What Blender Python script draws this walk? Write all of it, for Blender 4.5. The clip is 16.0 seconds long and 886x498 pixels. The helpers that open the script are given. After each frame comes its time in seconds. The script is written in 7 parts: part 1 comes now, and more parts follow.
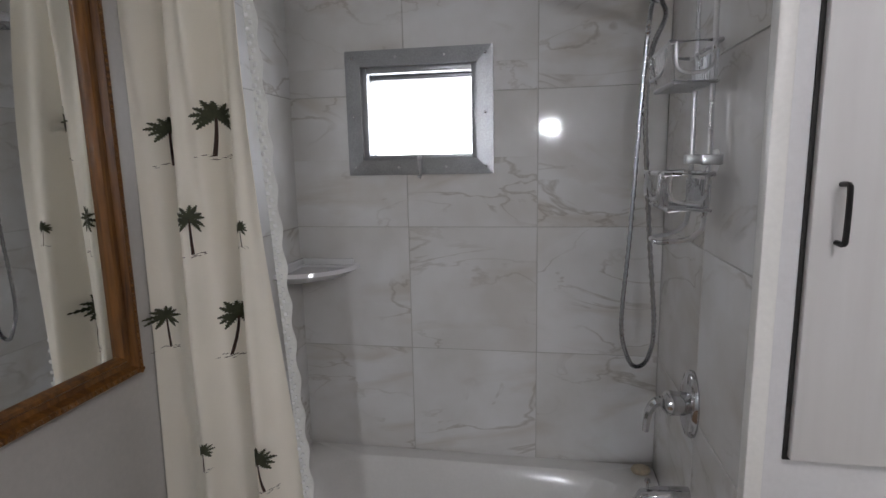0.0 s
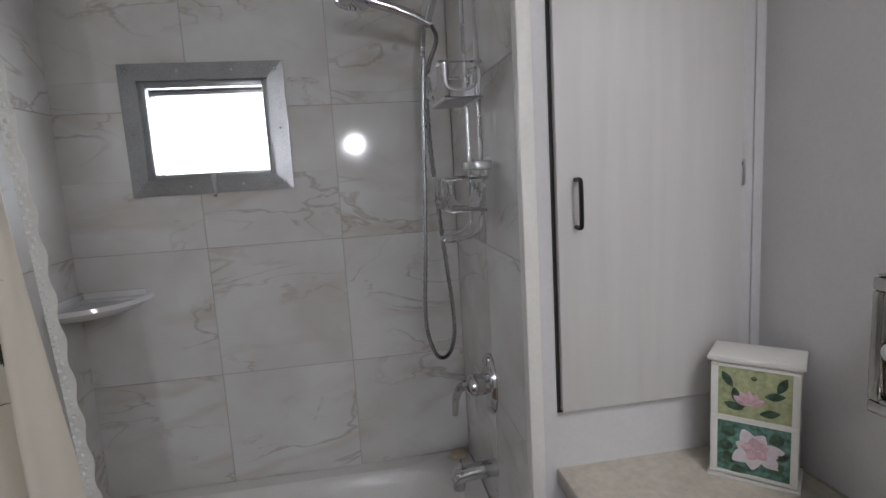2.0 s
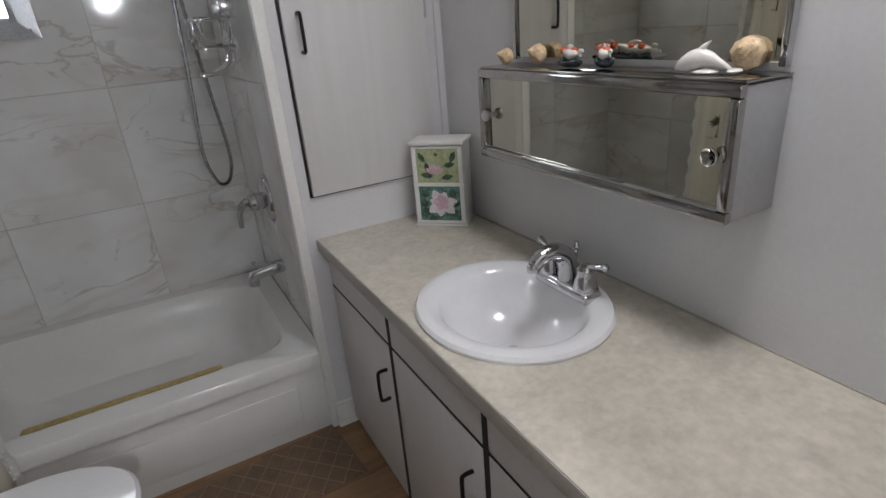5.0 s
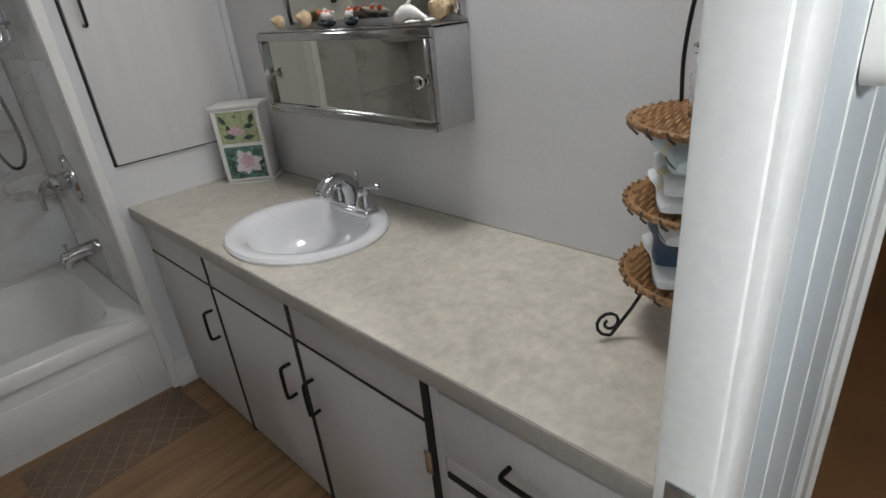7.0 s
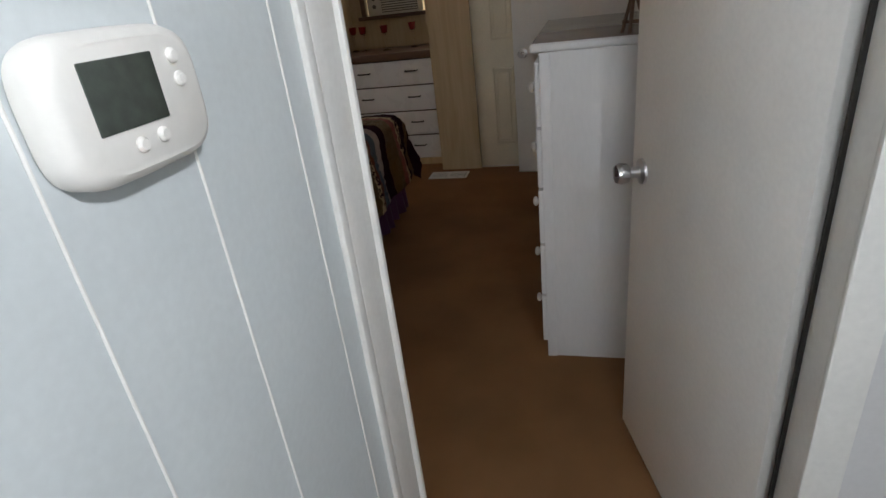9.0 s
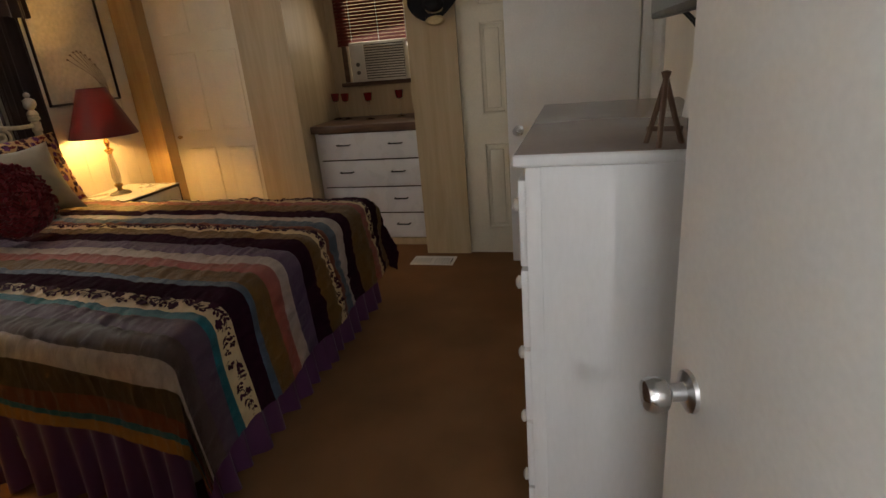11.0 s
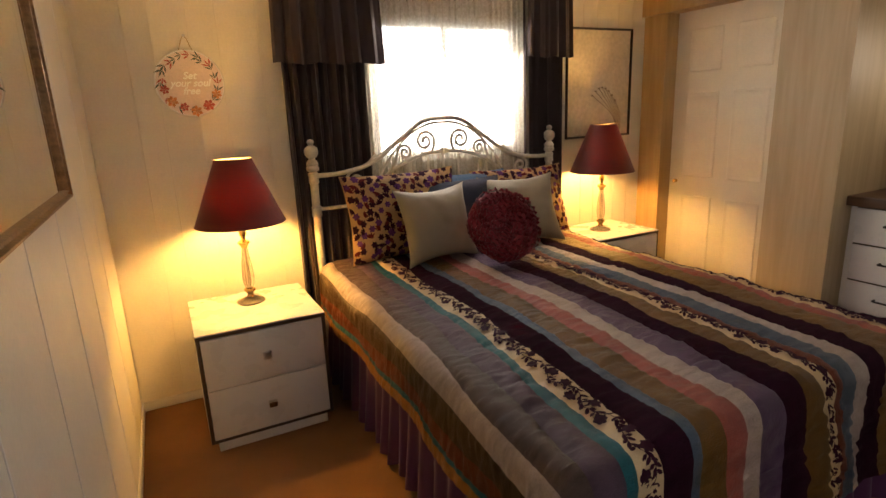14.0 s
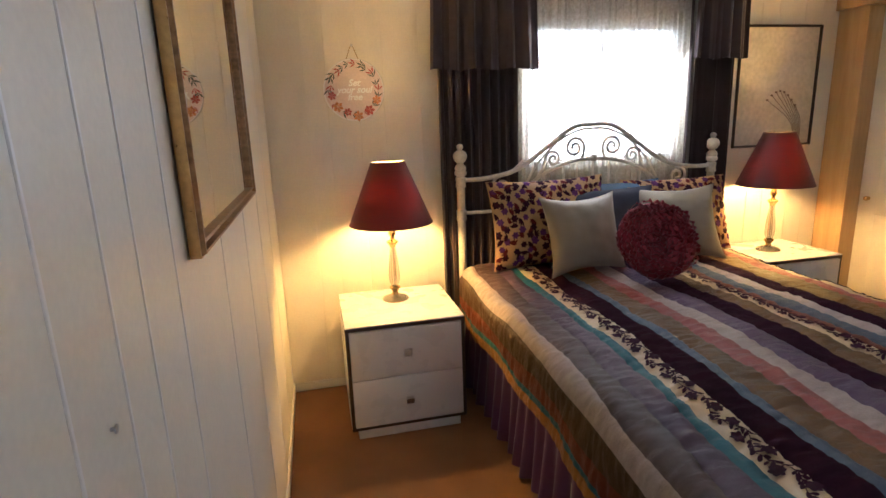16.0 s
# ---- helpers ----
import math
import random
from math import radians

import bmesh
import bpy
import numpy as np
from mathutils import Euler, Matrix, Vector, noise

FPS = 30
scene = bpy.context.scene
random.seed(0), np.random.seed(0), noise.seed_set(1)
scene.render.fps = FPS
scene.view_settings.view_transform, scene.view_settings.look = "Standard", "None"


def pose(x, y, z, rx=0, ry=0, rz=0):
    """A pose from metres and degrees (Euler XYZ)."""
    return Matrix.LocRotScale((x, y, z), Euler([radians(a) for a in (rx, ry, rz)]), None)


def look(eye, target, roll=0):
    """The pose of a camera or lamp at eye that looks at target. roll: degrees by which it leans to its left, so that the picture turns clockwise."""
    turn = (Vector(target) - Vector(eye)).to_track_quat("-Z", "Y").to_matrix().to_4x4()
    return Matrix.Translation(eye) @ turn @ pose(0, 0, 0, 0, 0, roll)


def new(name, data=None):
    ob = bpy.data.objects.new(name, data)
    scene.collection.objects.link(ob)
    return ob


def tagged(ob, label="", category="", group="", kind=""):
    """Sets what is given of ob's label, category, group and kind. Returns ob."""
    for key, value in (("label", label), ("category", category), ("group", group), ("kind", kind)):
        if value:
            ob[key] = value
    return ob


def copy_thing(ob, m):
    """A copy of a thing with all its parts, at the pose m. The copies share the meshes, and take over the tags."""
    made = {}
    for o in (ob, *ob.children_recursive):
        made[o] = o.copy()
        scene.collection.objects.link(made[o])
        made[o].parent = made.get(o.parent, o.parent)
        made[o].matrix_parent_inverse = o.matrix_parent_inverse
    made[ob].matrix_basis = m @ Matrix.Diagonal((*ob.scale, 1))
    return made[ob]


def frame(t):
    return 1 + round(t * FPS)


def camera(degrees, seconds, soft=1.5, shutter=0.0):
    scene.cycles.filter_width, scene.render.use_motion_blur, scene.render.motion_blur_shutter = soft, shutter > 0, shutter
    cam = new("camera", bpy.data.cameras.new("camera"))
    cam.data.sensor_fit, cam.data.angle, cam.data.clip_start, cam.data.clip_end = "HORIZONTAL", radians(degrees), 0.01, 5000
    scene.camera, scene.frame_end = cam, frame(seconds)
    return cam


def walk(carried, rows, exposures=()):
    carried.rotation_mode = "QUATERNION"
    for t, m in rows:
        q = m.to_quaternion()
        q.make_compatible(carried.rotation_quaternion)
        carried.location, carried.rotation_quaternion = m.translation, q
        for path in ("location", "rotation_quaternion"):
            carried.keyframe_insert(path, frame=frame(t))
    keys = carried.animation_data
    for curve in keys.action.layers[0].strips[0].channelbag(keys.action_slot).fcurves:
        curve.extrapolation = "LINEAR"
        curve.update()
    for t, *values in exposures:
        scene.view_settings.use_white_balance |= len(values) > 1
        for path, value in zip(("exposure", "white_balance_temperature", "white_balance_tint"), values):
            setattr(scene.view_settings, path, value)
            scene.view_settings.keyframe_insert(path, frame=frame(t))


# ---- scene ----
cam = camera(78.2, 16.0)
PATH = [
    (0, (0.390, 0.104, 1.496), (0.025, 2.165, 1.152), -1.2),
    (0.5, (0.381, 0.094, 1.499), (0.110, 2.173, 1.181), -1.7),
    (1, (0.393, 0.087, 1.504), (0.261, 2.183, 1.207), -2.2),
    (1.5, (0.408, 0.072, 1.507), (0.456, 2.172, 1.217), -2.2),
    (2, (0.437, 0.042, 1.476), (0.765, 2.115, 1.172), -3.4),
    (2.5, (0.478, -0.017, 1.485), (0.966, 2.003, 1.067), -4.9),
    (3, (0.502, -0.154, 1.465), (1.105, 1.802, 0.908), -4.6),
    (3.5, (0.490, -0.267, 1.433), (1.153, 1.626, 0.746), -6.3),
    (4, (0.477, -0.320, 1.420), (1.309, 1.464, 0.636), -6.8),
    (4.2, (0.467, -0.345, 1.419), (1.330, 1.419, 0.620), -6.0),
    (6.3, (0.401, -0.732, 1.337), (1.502, 0.836, 0.431), -6.4),
    (6.5, (0.384, -0.763, 1.341), (1.577, 0.731, 0.426), -5.9),
    (7, (0.373, -0.853, 1.329), (1.707, 0.526, 0.425), -5.8),
    (7.5, (0.388, -0.954, 1.319), (1.893, 0.215, 0.391), -5.3),
    (8, (0.484, -1.032, 1.302), (2.160, -0.171, 0.331), -7.7),
    (8.5, (0.551, -1.063, 1.305), (2.342, -0.478, 0.331), -7.6),
    (9, (0.705, -1.115, 1.318), (2.549, -0.590, 0.413), -6.9),
    (9.2, (0.764, -1.134, 1.323), (2.645, -0.654, 0.470), -6.3),
    (11.3, (1.427, -1.094, 1.358), (3.352, -0.541, 0.666), -5.5),
    (11.5, (1.486, -1.062, 1.350), (3.409, -0.481, 0.674), -6.5),
    (12, (1.602, -0.999, 1.357), (3.434, -0.146, 0.717), -6.1),
    (12.5, (1.692, -0.950, 1.376), (3.327, 0.263, 0.788), -5.3),
    (13, (1.734, -0.888, 1.396), (3.248, 0.487, 0.835), -4.9),
    (13.5, (1.752, -0.820, 1.410), (3.039, 0.778, 0.876), -4.4),
    (14, (1.752, -0.762, 1.446), (2.679, 1.072, 0.925), -2.4),
    (14.5, (1.743, -0.738, 1.450), (2.412, 1.208, 0.939), -2.3),
    (15, (1.719, -0.725, 1.450), (2.206, 1.277, 0.953), -1.9),
    (15.5, (1.713, -0.710, 1.452), (2.156, 1.305, 0.964), -1.8),
    (16, (1.703, -0.707, 1.454), (2.163, 1.305, 0.968), -2.1),
]
walk(cam, [(t, look(eye, target, roll)) for t, eye, target, roll in PATH], exposures=(
    (0.0, -0.40, 6300, 15), (1.2, -0.50, 6350, 15), (2.6, -0.42, 6300, 13), (4.2, -0.50, 6350, 13), (6.3, -0.48, 6250, 11), (7.2, -0.5, 6350, 9), (8.0, -0.55, 6350, 8), (9.2, -0.30, 6350, 11), (11.5, 0.04, 7200, 12), (12.2, 0.2, 8200, 15), (13.2, 0.42, 8300, 17), (14.5, 0.8, 6100, 14), (16.0, 0.86, 5450, 13)))

# ---- light ----
world = bpy.data.worlds.new("world")
scene.world = world
world.use_nodes = True
wn = world.node_tree
sky = wn.nodes.new("ShaderNodeTexSky")
sky.sky_type, sky.sun_disc = "NISHITA", False
sky.sun_elevation, sky.sun_rotation = radians(52), radians(160)
wn.links.new(sky.outputs["Color"], wn.nodes["Background"].inputs["Color"])
wn.nodes["Background"].inputs["Strength"].default_value = 0.1


def lamp(name, kind, m, energy, colour, **more):
    data = bpy.data.lights.new(name, kind)
    data.energy, data.color = energy, colour
    if "size" in more:
        data.shape, data.size, data.size_y = "RECTANGLE", more["size"][0], more["size"][1]
    if "radius" in more:
        data.shadow_soft_size = more["radius"]
    if "angle" in more:
        data.angle = radians(more["angle"])
    ob = new(name, data)
    ob.matrix_world = m
    return ob


lamp("sun", "SUN", look((2, -6, 9), (2.4, 0, 0)), 3.0, (1.0, 0.95, 0.88), angle=0.5)
# sky light in the openings
lamp("bath_window_light", "AREA", look((-0.045, 2.16, 1.67), (-0.045, 0, 1.45)), 3.0, (0.92, 0.97, 1.0), size=(0.40, 0.32))
lamp("bedroom_window_light", "AREA", look((3.35, 2.20, 1.58), (3.35, 0, 1.1)), 10.5, (1.0, 0.97, 0.93), size=(1.0, 0.7))
# added fill over the vanity; no ceiling lamp is known here
lamp("bath_ceiling_light", "AREA", look((1.16, 0.0, 2.19), (1.16, 0.001, 0)), 13.0, (1.0, 0.98, 0.97), size=(0.36, 0.36))
# added: fixed stand-in for the light that travels with the camera
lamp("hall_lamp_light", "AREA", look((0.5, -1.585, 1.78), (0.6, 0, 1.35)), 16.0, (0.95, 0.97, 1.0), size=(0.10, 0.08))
# added fill through an invented opening at the hall's west end
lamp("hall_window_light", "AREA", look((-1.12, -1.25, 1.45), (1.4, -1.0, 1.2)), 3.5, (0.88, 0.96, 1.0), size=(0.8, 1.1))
lamp("recess_window_light", "AREA", look((5.50, 0.40, 1.60), (4.0, 0.3, 1.0)), 2.0, (1.0, 0.9, 0.75), size=(0.5, 0.4))


# ---- materials ----
def mat(name, colour, rough=0.6, metal=0.0, vary=0.06, scale=9.0, fine=90.0, bump=0.05, coat=0.0, stretch=(1, 1, 1), spec=0.5):
    """A painted or solid surface: broad and fine variation of its colour, gloss and relief."""
    m = bpy.data.materials.new(name)
    m.use_nodes = True
    nt = m.node_tree
    b = nt.nodes["Principled BSDF"]
    co = nt.nodes.new("ShaderNodeTexCoord")
    mp = nt.nodes.new("ShaderNodeMapping")
    mp.inputs["Scale"].default_value = stretch
    nt.links.new(co.outputs["Object"], mp.inputs["Vector"])
    broad = nt.nodes.new("ShaderNodeTexNoise")
    broad.inputs["Scale"].default_value, broad.inputs["Detail"].default_value = scale, 6
    grain = nt.nodes.new("ShaderNodeTexNoise")
    grain.inputs["Scale"].default_value, grain.inputs["Detail"].default_value = fine, 4
    for n in (broad, grain):
        nt.links.new(mp.outputs["Vector"], n.inputs["Vector"])
    mixed = nt.nodes.new("ShaderNodeMath")
    mixed.operation = "MULTIPLY_ADD"
    nt.links.new(grain.outputs["Fac"], mixed.inputs[0])
    mixed.inputs[1].default_value = 0.5
    half = nt.nodes.new("ShaderNodeMath")
    half.operation = "MULTIPLY"
    nt.links.new(broad.outputs["Fac"], half.inputs[0])
    half.inputs[1].default_value = 0.5
    nt.links.new(half.outputs[0], mixed.inputs[2])
    ramp = nt.nodes.new("ShaderNodeValToRGB")
    lo = [max(0, c * (1 - 2.2 * vary)) for c in colour]
    hi = [min(1, c * (1 + 1.6 * vary)) for c in colour]
    ramp.color_ramp.elements[0].position, ramp.color_ramp.elements[1].position = 0.3, 0.7
    ramp.color_ramp.elements[0].color, ramp.color_ramp.elements[1].color = (*lo, 1), (*hi, 1)
    nt.links.new(mixed.outputs[0], ramp.inputs["Fac"])
    nt.links.new(ramp.outputs["Color"], b.inputs["Base Color"])
    rr = nt.nodes.new("ShaderNodeMapRange")
    rr.inputs["To Min"].default_value, rr.inputs["To Max"].default_value = max(0.02, rough * 0.8), min(1, rough * 1.2)
    nt.links.new(broad.outputs["Fac"], rr.inputs["Value"])
    nt.links.new(rr.outputs["Result"], b.inputs["Roughness"])
    b.inputs["Metallic"].default_value = metal
    b.inputs["Coat Weight"].default_value = coat
    b.inputs["Coat Roughness"].default_value = 0.08
    b.inputs["Specular IOR Level"].default_value = spec
    if bump:
        bp = nt.nodes.new("ShaderNodeBump")
        bp.inputs["Strength"].default_value, bp.inputs["Distance"].default_value = bump, 0.004
        nt.links.new(mixed.outputs[0], bp.inputs["Height"])
        nt.links.new(bp.outputs["Normal"], b.inputs["Normal"])
    return m


def nodes_of(m):
    return m.node_tree, m.node_tree.nodes["Principled BSDF"]


def marble_mat():
    """Polished porcelain tile: pale grey-white with thin brown-grey veins, each tile its own cut."""
    m = bpy.data.materials.new("marble_tile")
    m.use_nodes = True
    nt, b = nodes_of(m)
    co, info = nt.nodes.new("ShaderNodeTexCoord"), nt.nodes.new("ShaderNodeObjectInfo")
    off = nt.nodes.new("ShaderNodeVectorMath")
    off.operation = "MULTIPLY_ADD"
    nt.links.new(info.outputs["Random"], off.inputs[0])
    off.inputs[1].default_value = (37, 53, 71)
    nt.links.new(co.outputs["Object"], off.inputs[2])
    rot = nt.nodes.new("ShaderNodeMapping")
    rot.inputs["Rotation"].default_value, rot.inputs["Scale"].default_value = (0.0, 0.75, 0.0), (1.0, 1.0, 2.3)
    nt.links.new(off.outputs[0], rot.inputs["Vector"])

    def ridge(scale, width, distort):
        n = nt.nodes.new("ShaderNodeTexNoise")
        n.inputs["Scale"].default_value, n.inputs["Detail"].default_value, n.inputs["Distortion"].default_value = scale, 5, distort
        nt.links.new(rot.outputs["Vector"], n.inputs["Vector"])
        a = nt.nodes.new("ShaderNodeMath")
        a.operation = "SUBTRACT"
        nt.links.new(n.outputs["Fac"], a.inputs[0])
        a.inputs[1].default_value = 0.5
        c = nt.nodes.new("ShaderNodeMath")
        c.operation = "ABSOLUTE"
        nt.links.new(a.outputs[0], c.inputs[0])
        r = nt.nodes.new("ShaderNodeMapRange")
        r.inputs["From Max"].default_value = width
        r.inputs["To Min"].default_value, r.inputs["To Max"].default_value = 1, 0
        nt.links.new(c.outputs[0], r.inputs["Value"])
        return r.outputs["Result"]

    clouds = nt.nodes.new("ShaderNodeTexNoise")
    clouds.inputs["Scale"].default_value, clouds.inputs["Detail"].default_value = 3.0, 4
    nt.links.new(off.outputs[0], clouds.inputs["Vector"])
    base = nt.nodes.new("ShaderNodeValToRGB")
    base.color_ramp.elements[0].position, base.color_ramp.elements[1].position = 0.35, 0.65
    base.color_ramp.elements[0].color, base.color_ramp.elements[1].color = (0.66, 0.645, 0.62, 1), (0.80, 0.80, 0.80, 1)
    nt.links.new(clouds.outputs["Fac"], base.inputs["Fac"])
    out = base.outputs["Color"]
    for scale, width, distort, strength, colour in ((1.15, 0.060, 0.7, 0.42, (0.50, 0.44, 0.36, 1)), (1.9, 0.016, 0.9, 0.55, (0.36, 0.32, 0.27, 1))):
        gate = nt.nodes.new("ShaderNodeTexNoise")
        gate.inputs["Scale"].default_value = 1.7
        nt.links.new(rot.outputs["Vector"], gate.inputs["Vector"])
        gr = nt.nodes.new("ShaderNodeMapRange")
        gr.inputs["From Min"].default_value, gr.inputs["From Max"].default_value, gr.inputs["To Max"].default_value = 0.44, 0.60, strength
        nt.links.new(gate.outputs["Fac"], gr.inputs["Value"])
        f = nt.nodes.new("ShaderNodeMath")
        f.operation = "MULTIPLY"
        nt.links.new(ridge(scale, width, distort), f.inputs[0])
        nt.links.new(gr.outputs["Result"], f.inputs[1])
        mix = nt.nodes.new("ShaderNodeMixRGB")
        nt.links.new(f.outputs[0], mix.inputs["Fac"])
        nt.links.new(out, mix.inputs["Color1"])
        mix.inputs["Color2"].default_value = colour
        out = mix.outputs["Color"]
    nt.links.new(out, b.inputs["Base Color"])
    b.inputs["Roughness"].default_value = 0.08
    return m


def wood_mat(name, dark, light, scale=1.0, axis=0, rough=0.45, rings=5.0):
    """Wood grain that runs along one axis."""
    m = bpy.data.materials.new(name)
    m.use_nodes = True
    nt, b = nodes_of(m)
    co, info = nt.nodes.new("ShaderNodeTexCoord"), nt.nodes.new("ShaderNodeObjectInfo")
    off = nt.nodes.new("ShaderNodeVectorMath")
    off.operation = "MULTIPLY_ADD"
    nt.links.new(info.outputs["Random"], off.inputs[0])
    off.inputs[1].default_value = (17, 23, 31)
    nt.links.new(co.outputs["Object"], off.inputs[2])
    mp = nt.nodes.new("ShaderNodeMapping")
    s = [12 * scale] * 3
    s[axis] = 0.9 * scale
    mp.inputs["Scale"].default_value = s
    nt.links.new(off.outputs[0], mp.inputs["Vector"])
    n1, n2 = nt.nodes.new("ShaderNodeTexNoise"), nt.nodes.new("ShaderNodeTexNoise")
    n1.inputs["Scale"].default_value, n1.inputs["Detail"].default_value, n1.inputs["Distortion"].default_value = 1.0, 6, 1.4
    n2.inputs["Scale"].default_value, n2.inputs["Detail"].default_value = rings, 5
    for n in (n1, n2):
        nt.links.new(mp.outputs["Vector"], n.inputs["Vector"])
    add = nt.nodes.new("ShaderNodeMath")
    add.operation = "MULTIPLY_ADD"
    nt.links.new(n2.outputs["Fac"], add.inputs[0])
    add.inputs[1].default_value = 0.35
    h = nt.nodes.new("ShaderNodeMath")
    h.operation = "MULTIPLY"
    h.inputs[1].default_value = 0.65
    nt.links.new(n1.outputs["Fac"], h.inputs[0])
    nt.links.new(h.outputs[0], add.inputs[2])
    ramp = nt.nodes.new("ShaderNodeValToRGB")
    ramp.color_ramp.elements[0].position, ramp.color_ramp.elements[1].position = 0.34, 0.66
    ramp.color_ramp.elements[0].color, ramp.color_ramp.elements[1].color = (*dark, 1), (*light, 1)
    nt.links.new(add.outputs[0], ramp.inputs["Fac"])
    nt.links.new(ramp.outputs["Color"], b.inputs["Base Color"])
    b.inputs["Roughness"].default_value = rough
    bp = nt.nodes.new("ShaderNodeBump")
    bp.inputs["Strength"].default_value, bp.inputs["Distance"].default_value = 0.12, 0.003
    nt.links.new(add.outputs[0], bp.inputs["Height"])
    nt.links.new(bp.outputs["Normal"], b.inputs["Normal"])
    return m


def glow_mat(name, colour, strength):
    m = bpy.data.materials.new(name)
    m.use_nodes = True
    nt = m.node_tree
    nt.nodes.remove(nt.nodes["Principled BSDF"])
    e = nt.nodes.new("ShaderNodeEmission")
    e.inputs["Color"].default_value, e.inputs["Strength"].default_value = (*colour, 1), strength
    nt.links.new(e.outputs[0], nt.nodes["Material Output"].inputs["Surface"])
    return m


def glass_mat(name, colour=(1, 1, 1), rough=0.0, ior=1.45):
    m = bpy.data.materials.new(name)
    m.use_nodes = True
    _, b = nodes_of(m)
    b.inputs["Base Color"].default_value = (*colour, 1)
    b.inputs["Transmission Weight"].default_value, b.inputs["Roughness"].default_value, b.inputs["IOR"].default_value = 1.0, rough, ior
    return m


def cloth_mat(name, colour, see=0.3, rough=0.85, weave=900.0, vary=0.08, sheen=0.0, fold=6.0, bump=0.25):
    """Cloth that lets part of the light through."""
    m = mat(name, colour, rough, vary=vary, scale=fold, fine=weave, bump=bump)
    nt, b = nodes_of(m)
    b.inputs["Sheen Weight"].default_value = sheen
    if see > 0:
        tr = nt.nodes.new("ShaderNodeBsdfTranslucent")
        col = b.inputs["Base Color"].links[0].from_socket
        nt.links.new(col, tr.inputs["Color"])
        mx = nt.nodes.new("ShaderNodeMixShader")
        mx.inputs["Fac"].default_value = see
        nt.links.new(b.outputs[0], mx.inputs[1])
        nt.links.new(tr.outputs[0], mx.inputs[2])
        nt.links.new(mx.outputs[0], nt.nodes["Material Output"].inputs["Surface"])
    return m


M = {}
M["bath_paint"] = mat("bath_paint", (0.66, 0.655, 0.66), 0.42, vary=0.025, bump=0.04)
# greyish beige, with the falloff towards this side darkened into it
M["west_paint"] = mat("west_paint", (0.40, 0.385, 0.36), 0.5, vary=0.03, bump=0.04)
M["hall_paint"] = mat("hall_paint", (0.62, 0.66, 0.67), 0.45, vary=0.03, bump=0.05)
M["bed_paint"] = mat("bed_paint", (0.81, 0.77, 0.68), 0.45, vary=0.03, bump=0.05)
M["trim_white"] = mat("trim_white", (0.78, 0.77, 0.74), 0.35, vary=0.03, bump=0.04)
M["door_white"] = mat("door_white", (0.78, 0.77, 0.75), 0.42, vary=0.03, bump=0.05)
# copy of door_white with the bedside lamp's amber light tinted in
M["door_cream"] = mat("door_lamplit_paint", (0.80, 0.73, 0.58), 0.42, vary=0.03, bump=0.05)
M["grout"] = mat("grout", (0.50, 0.49, 0.46), 0.8, fine=300, bump=0.2)
M["marble"] = marble_mat()
M["ceiling"] = mat("ceiling", (0.84, 0.83, 0.81), 0.8, fine=140, bump=0.3)
M["carpet"] = mat("carpet", (0.235, 0.122, 0.056), 0.97, vary=0.16, scale=3.0, fine=420, bump=1.0, spec=0.1)
M["plank"] = wood_mat("vinyl_plank", (0.13, 0.068, 0.030), (0.31, 0.185, 0.090), 0.8, 0, 0.4)
M["oak"] = wood_mat("oak_panel", (0.46, 0.29, 0.12), (0.58, 0.40, 0.20), 0.9, 2, 0.5)
M["oak_pale"] = wood_mat("pale_panel", (0.44, 0.33, 0.19), (0.55, 0.43, 0.27), 0.9, 2, 0.5)
M["counter"] = mat("counter_laminate", (0.58, 0.54, 0.46), 0.34, vary=0.10, scale=16, fine=60, bump=0.03)
M["counter_edge"] = mat("counter_edge", (0.40, 0.37, 0.33), 0.45, vary=0.06)
M["cab_paint"] = mat("cabinet_paint", (0.60, 0.58, 0.57), 0.42, vary=0.03, stretch=(1, 1, 0.25), bump=0.06)
M["ash_white"] = wood_mat("whitewashed_door", (0.60, 0.585, 0.575), (0.65, 0.64, 0.63), 0.9, 2, 0.42)
M["black"] = mat("black_metal", (0.012, 0.011, 0.011), 0.38, metal=0.3, vary=0.1)
# near-black for gap shade, dark strips, the duct and the subfloor
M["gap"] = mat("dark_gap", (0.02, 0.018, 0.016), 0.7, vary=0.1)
M["chrome"] = mat("chrome", (0.58, 0.58, 0.59), 0.10, metal=1.0, vary=0.02, bump=0.0)
M["hose_steel"] = mat("hose_steel", (0.42, 0.42, 0.43), 0.22, metal=1.0, vary=0.1, bump=0.02)
# near-white for strips that draw the highlight along wall grooves
M["bead_white"] = mat("bead_white", (0.90, 0.89, 0.87), 0.30, vary=0.02, bump=0.0)
# chrome darkened in place of the dim surroundings it should reflect
M["dark_chrome"] = mat("dimmed_chrome", (0.40, 0.39, 0.38), 0.10, metal=1.0, vary=0.08, scale=25, bump=0.0)
M["steel"] = mat("satin_steel", (0.62, 0.62, 0.63), 0.28, metal=1.0, vary=0.05, bump=0.02)
M["alu"] = mat("aluminium", (0.40, 0.41, 0.42), 0.36, metal=0.9, vary=0.12, fine=200, bump=0.05)
M["porcelain"] = mat("porcelain", (0.80, 0.80, 0.81), 0.09, vary=0.015, bump=0.0, coat=0.5)
M["tub"] = mat("tub_enamel", (0.74, 0.73, 0.71), 0.14, vary=0.02, bump=0.0, coat=0.3)
# mirror colour cut down so its reflections come out dimmer
M["cabinet_mirror"] = mat("dimmed_mirror_glass", (0.50, 0.49, 0.43), 0.015, metal=1.0, vary=0.0, bump=0.0)
